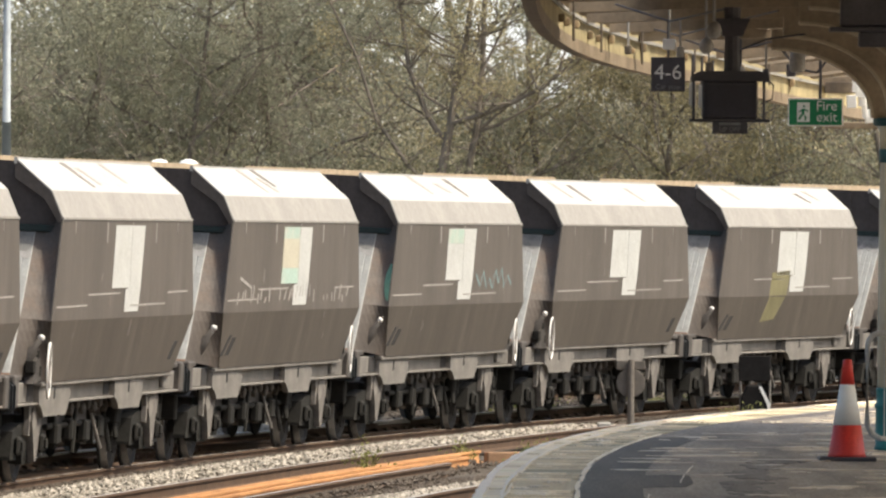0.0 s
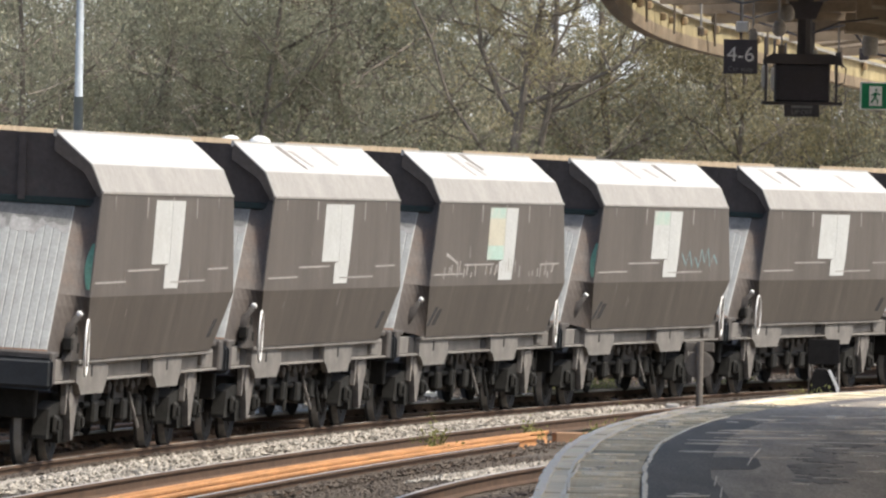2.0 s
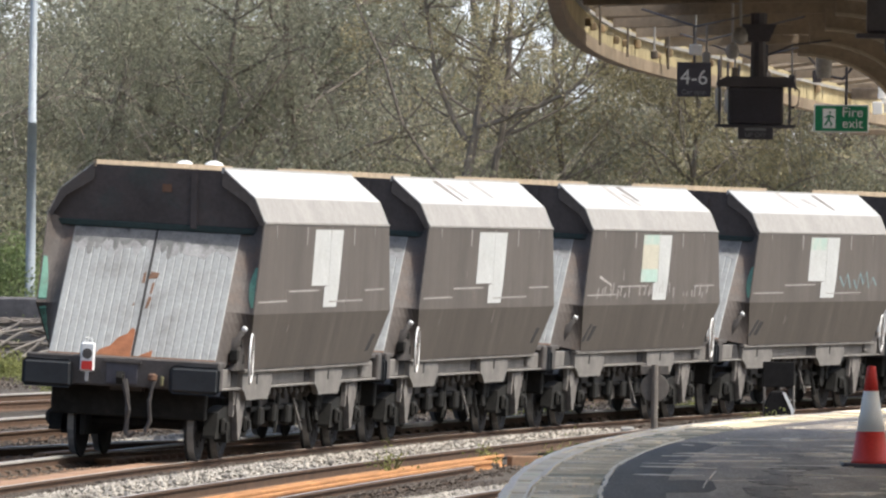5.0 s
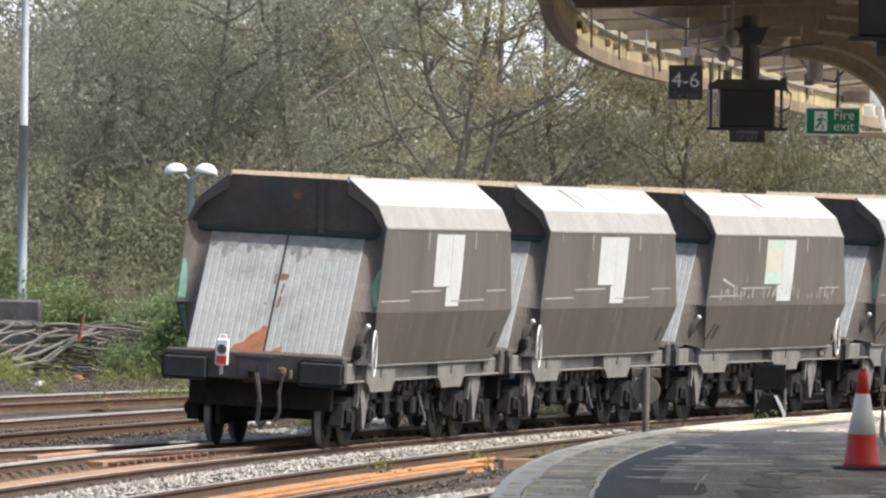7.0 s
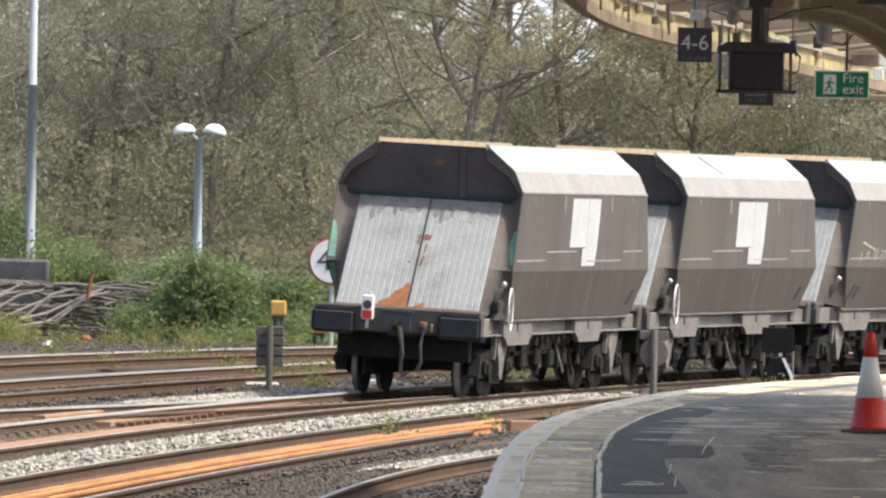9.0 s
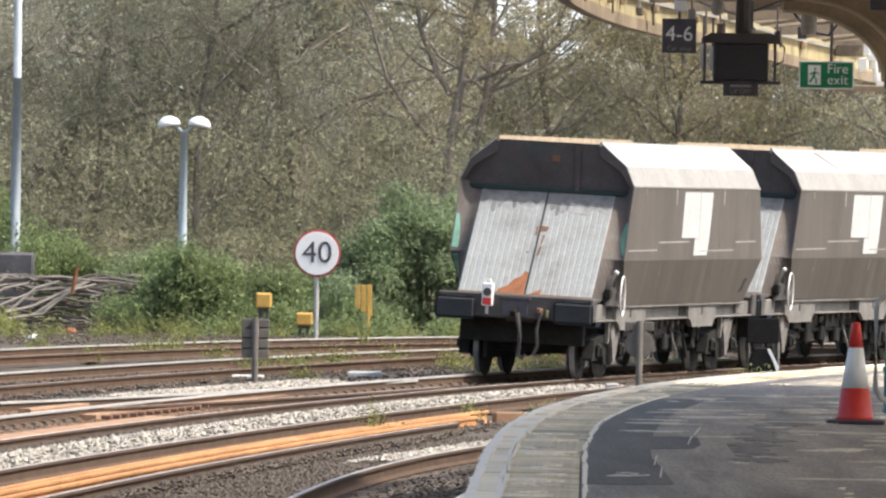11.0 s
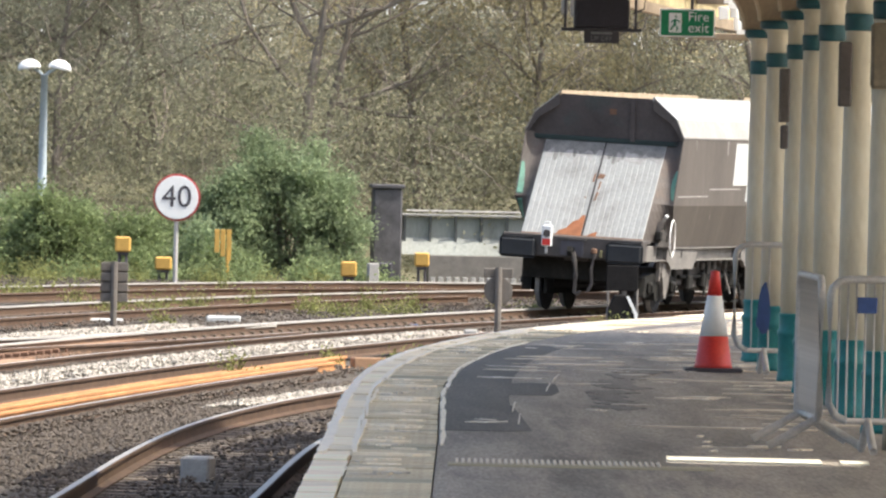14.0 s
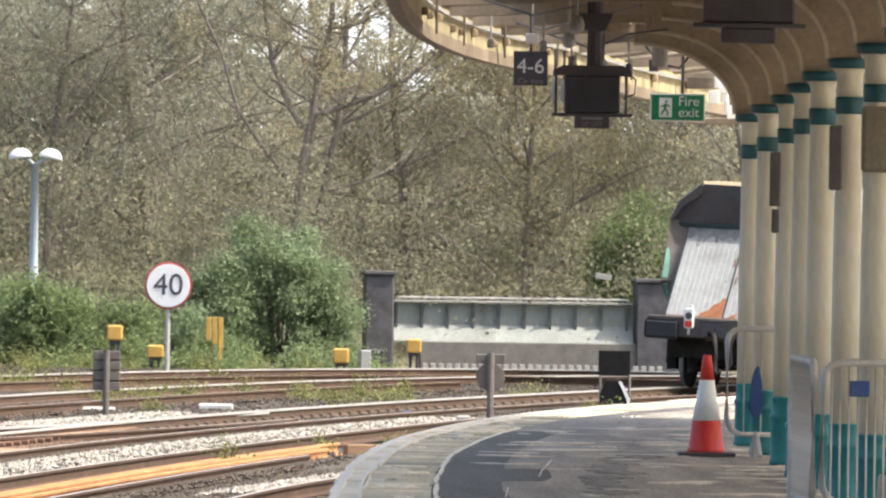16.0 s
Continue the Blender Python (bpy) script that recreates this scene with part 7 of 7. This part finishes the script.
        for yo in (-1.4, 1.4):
            # near-black slab added to fill in the shade below the frame ends
            part("brake_beam", cached("shadeslab", lambda: box(bmesh.new(), -0.98, 0.98, -0.08, 0.08, 0.52, 0.92, 0.02), M_BOGIE), None, w, at=pose(0, yb + yo, 0))
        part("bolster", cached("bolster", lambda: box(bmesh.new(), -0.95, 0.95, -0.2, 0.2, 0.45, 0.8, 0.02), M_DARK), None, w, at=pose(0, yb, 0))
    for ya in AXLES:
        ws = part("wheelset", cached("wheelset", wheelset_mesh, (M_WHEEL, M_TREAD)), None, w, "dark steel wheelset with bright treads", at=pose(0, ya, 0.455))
        wheels.append((ws, ya))
    # paint on the visible side
    p0, p1 = Y0 + 0.395 * 9.79, Y0 + 0.618 * 9.79
    pm = p0 + (p1 - p0) * 0.55
    green = k in (2, 6)
    a = side_patch([(p0, 2.95), (pm, 2.95), (pm, 2.22), (p0 - 0.12, 2.22)])
    part("paint_patch", a, M_PATCHGREEN if green else M_PATCH, w, "pale green paint patch" if green else "fresh white paint patch")
    part("paint_patch", side_patch([(pm + 0.02, 2.95), (p1, 2.95), (p1 - 0.16, 2.22), (p1 - 0.30, 1.94), (pm - 0.35, 1.94), (pm - 0.3, 2.20), (pm + 0.02, 2.22)]), M_PATCH, w, "fresh white paint patch")
    for y0, y1, z in ((1.75, 3.9, 2.01), (4.0, 6.3, 2.14), (10.0, 11.6, 2.14), (7.1, 9.8, 2.0)):
        if (k * 7 + int(y0)) % 5 != 1 or k < 2:
            part("chalk_line", side_patch([(y0, z), (y1, z + 0.01), (y1, z + 0.03), (y0, z + 0.022)]), M_CHALK, w)
    for y0 in (Y0 + 3.2, Y0 + 6.9):
        part("drip_mark", side_patch([(y0, 2.98), (y0 + 0.09, 2.98), (y0 + 0.07, 2.75), (y0 + 0.02, 2.75)]), M_CHALK, w)
    rng = random.Random(100 + k)
    if k == 2:
        for i in range(30):
            y0 = 2.5 + i * 0.29 + rng.uniform(-0.1, 0.1)
            if 5.0 < y0 < 5.6 or (8.4 < y0 < 9.0):
                continue
            h, z0 = rng.uniform(0.05, 0.22), 1.95 + rng.uniform(0, 0.1)
            d = rng.uniform(-0.05, 0.16)
            part("scrawl", side_patch([(y0, z0), (y0 + 0.05, z0), (y0 + d + 0.05, z0 + h), (y0 + d, z0 + h)]), M_CHALK, w)
        part("scrawl", side_patch([(2.6, 2.28), (2.66, 2.32), (3.5, 2.19), (3.5, 2.155)]), M_CHALK, w)
    if k == 2:
        part("paint_patch", side_patch([(p0 - 0.03, 2.80), (pm - 0.02, 2.80), (pm - 0.02, 2.42), (p0 - 0.09, 2.42)], 0.007), M_PATCHCREAM, w, "cream block in the paint patch")
    if k == 3:
        part("paint_patch", side_patch([(p0 + 0.01, 2.94), (pm - 0.02, 2.94), (pm - 0.02, 2.74), (p0 - 0.02, 2.74)], 0.007), M_PATCHGREEN, w, "pale green paint patch")
        zig = [(8.1, 2.30), (8.45, 2.12), (8.7, 2.34), (8.95, 2.10), (9.2, 2.24), (9.45, 2.08), (9.7, 2.36), (9.95, 2.16), (10.2, 2.38), (10.4, 2.10), (10.7, 2.28), (11.0, 2.14)]
        for (ya, za), (yb, zb) in zip(zig, zig[1:]):
            part("scrawl", side_patch([(ya, za - 0.014), (ya + 0.05, za + 0.014), (yb + 0.05, zb + 0.014), (yb, zb - 0.014)]), M_TEALMARK, w, "teal scrawl")
    if k == 5:
        part("stain", side_patch([(5.35, 2.26), (6.7, 2.30), (6.45, 1.88), (5.2, 1.88)]), M_YELMARK, w, "yellow-green stain")
        part("stain", side_patch([(5.25, 1.86), (6.4, 1.86), (5.9, 1.48), (4.9, 1.44)]), M_YELMARK, w, "yellow-green stain")
    for i in range(5):
        y0, z0 = rng.uniform(2.6, 10.6), rng.uniform(1.4, 2.7)
        h, d = rng.uniform(0.06, 0.22), rng.uniform(0.03, 0.10)
        z1 = min(z0 + h, 1.85) if z0 < 1.85 else z0 + h
        if z0 < 1.8 or z0 > 1.9:
            part("side_smudge", side_patch([(y0, z0), (y0 + d, z0 + 0.01), (y0 + d * 0.8, z1), (y0 + d * 0.2, z1 - 0.01)], 0.003), M_SOLE if i % 2 else M_GUSSET, w)
    for y0 in (Y0 + 0.9, Y0 + 5.1, Y0 + 8.6):
        part("drip_mark", side_patch([(y0, 2.99), (y0 + 0.05, 2.99), (y0 + 0.04, 2.99 - rng.uniform(0.08, 0.22)), (y0 + 0.015, 2.86)]), M_CHALK, w)
    # streaks on the hood
    for i in range(0 if k == 0 else 3):
        y0 = 3.0 + rng.uniform(0, 7.5)
        t0, t1 = rng.uniform(0.1, 0.4), rng.uniform(0.6, 0.95)
        xa, za = 1.25 - 0.435 * t0, Z_KNEE + 0.354 * t0
        xb, zb = 1.25 - 0.435 * t1, Z_KNEE + 0.354 * t1
        bm = bmesh.new()
        up = Vector((0.63, 0, 0.777)) * 0.004
        q = [Vector((xa, y0, za)), Vector((xa, y0 + 0.16, za)), Vector((xb, y0 - 0.25, zb)), Vector((xb, y0 - 0.6, zb))]
        A, B = [bm.verts.new(v + up) for v in q], [bm.verts.new(v - up) for v in q]
        bm.faces.new(A), bm.faces.new(B[::-1])
        for j in range(4):
            bm.faces.new((A[(j + 1) % 4], A[j], B[j], B[(j + 1) % 4]))
        bmesh.ops.recalc_face_normals(bm, faces=bm.faces)
        part("hood_streak", bm, M_CHALK if i else M_GUSSET, w)
    # door slots and handwheel
    ys = (10.9, 10.9) if not wheel_front else (2.35, 2.35)
    part("vent_slot", side_patch([(ys[0] - 0.05, 1.33), (ys[0] + 0.17, 1.33), (ys[0] + 0.47, 1.55), (ys[0] + 0.25, 1.55)], 0.01), M_SLOT, w)
    if wheel_front:
        part("vent_slot", side_patch([(1.95, 1.32), (2.1, 1.32), (2.5, 1.58), (2.35, 1.58)], 0.01), M_SLOT, w)
    handwheel(w, 1.75 if not wheel_front else 11.9)
    part("brake_gear", cached("gear", lambda: prism(bmesh.new(), [(-0.3, 1.16), (0.25, 1.16), (0.3, 1.48), (0.1, 1.61), (-0.1, 1.41)], 1.1, 1.2, "X"), M_DARK), None, w, at=pose(0.04, 1.6 if not wheel_front else 11.75, 0))
    for dy, dz, sz in ((-0.25, 0.10, 0.07), (0.0, 0.24, 0.05), (0.18, 0.05, 0.06)):
        part("gear_block", cached("gblock%.2f" % sz, lambda: box(bmesh.new(), -0.05, 0.05, -sz, sz, -sz, sz, 0.01), M_BOGIE), None, w, at=pose(1.2, (1.6 if not wheel_front else 11.75) + dy, 1.25 + dz))
    if k == 0:
        for pts in ([(-0.46, 0.02), (-0.02, 0.0), (-0.02, 0.44), (-0.07, 0.46), (-0.12, 0.36), (-0.22, 0.30), (-0.30, 0.16), (-0.42, 0.10)], [(0.08, 0.02), (0.24, 0.02), (0.25, 0.12), (0.19, 0.09), (0.14, 0.06)],
                    [(-0.06, 1.18), (-0.025, 1.2), (-0.03, 1.38), (-0.06, 1.34)], [(0.01, 1.26), (0.12, 1.28), (0.14, 1.36), (0.03, 1.38)], [(0.06, 1.02), (0.09, 1.03), (0.10, 1.2), (0.07, 1.2)],
                    [(0.04, 0.78), (0.075, 0.80), (0.10, 0.96), (0.06, 0.98)], [(-0.13, 0.82), (-0.10, 0.83), (-0.11, 0.88)]):
            part("rust_blot", slope_blot(pts), M_RUST if pts[0][1] < 0.1 else M_RUSTDARK, w, "orange rust where paint has gone")
    return w, wheels


TRAIN = []
for k in range(WAGONS):
    TRAIN.append(build_wagon(k, k in (2, 3, 5, 7)))


def tail_lamp():
    s = thing("tail_lamp", "white-framed red tail lamp on the last wagon", "tail lamp")
    part("frame", box(bmesh.new(), -0.09, 0.09, -0.02, 0.05, -0.10, 0.26, 0.02), M_LAMPWHITE, s)
    part("red_panel", box(bmesh.new(), -0.07, 0.07, -0.026, -0.02, -0.08, 0.03, 0.005), M_RED, s)
    part("lens", lathe(bmesh.new(), [(0.06, -0.045), (0.065, -0.03), (0.065, -0.02)], 18, axis="Y"), M_DARK, s, "dark round lens", at=pose(0, 0, 0.12))
    part("handle", tube(bmesh.new(), [(-0.05, 0.01, 0.25), (-0.04, 0.01, 0.31), (0.04, 0.01, 0.31), (0.05, 0.01, 0.25)], 0.012, 6), M_LAMPWHITE, s)
    part("bracket", box(bmesh.new(), -0.02, 0.02, 0.0, 0.04, -0.22, -0.1), M_GALV, s)
    return s


TAIL = tail_lamp()
TAIL_AT = pose(-0.44, 0.17, 1.17)


# ---- what moves ----
def train_s(t):
    """Metres along the line of the last wagon's rear at t seconds."""
    s = 5.0672 * (t - 8) - 0.0418 * (t - 8) ** 2 / 2
    if t > 13.4:
        s += 0.20 * (t - 13.4) ** 2
    return s


def wagon_pose(s):
    a, b = main_line(s + 2.2)[0], main_line(s + 10.8)[0]
    d = (b - a).normalized()
    h = math.degrees(math.atan2(d.x, d.y))
    o = a - d * 2.2
    return pose(o.x, o.y, 0, 0, 0, -h) @ pose(0, 0, 0, 0, CANT, 0)


def motions():
    times = [0.5 * i for i in range(33)]
    for k, (w, wheels) in enumerate(TRAIN):
        walk(w, [(t, wagon_pose(train_s(t) + PITCH * k)) for t in times])
        fine = [0.1 * i for i in range(161)]
        for ws, ya in wheels:
            walk(ws, [(t, pose(0, ya, 0.455) @ Matrix.Rotation(-train_s(t) / 0.455, 4, "X")) for t in fine])
    walk(TAIL, [(t, wagon_pose(train_s(t)) @ TAIL_AT) for t in times])


motions()
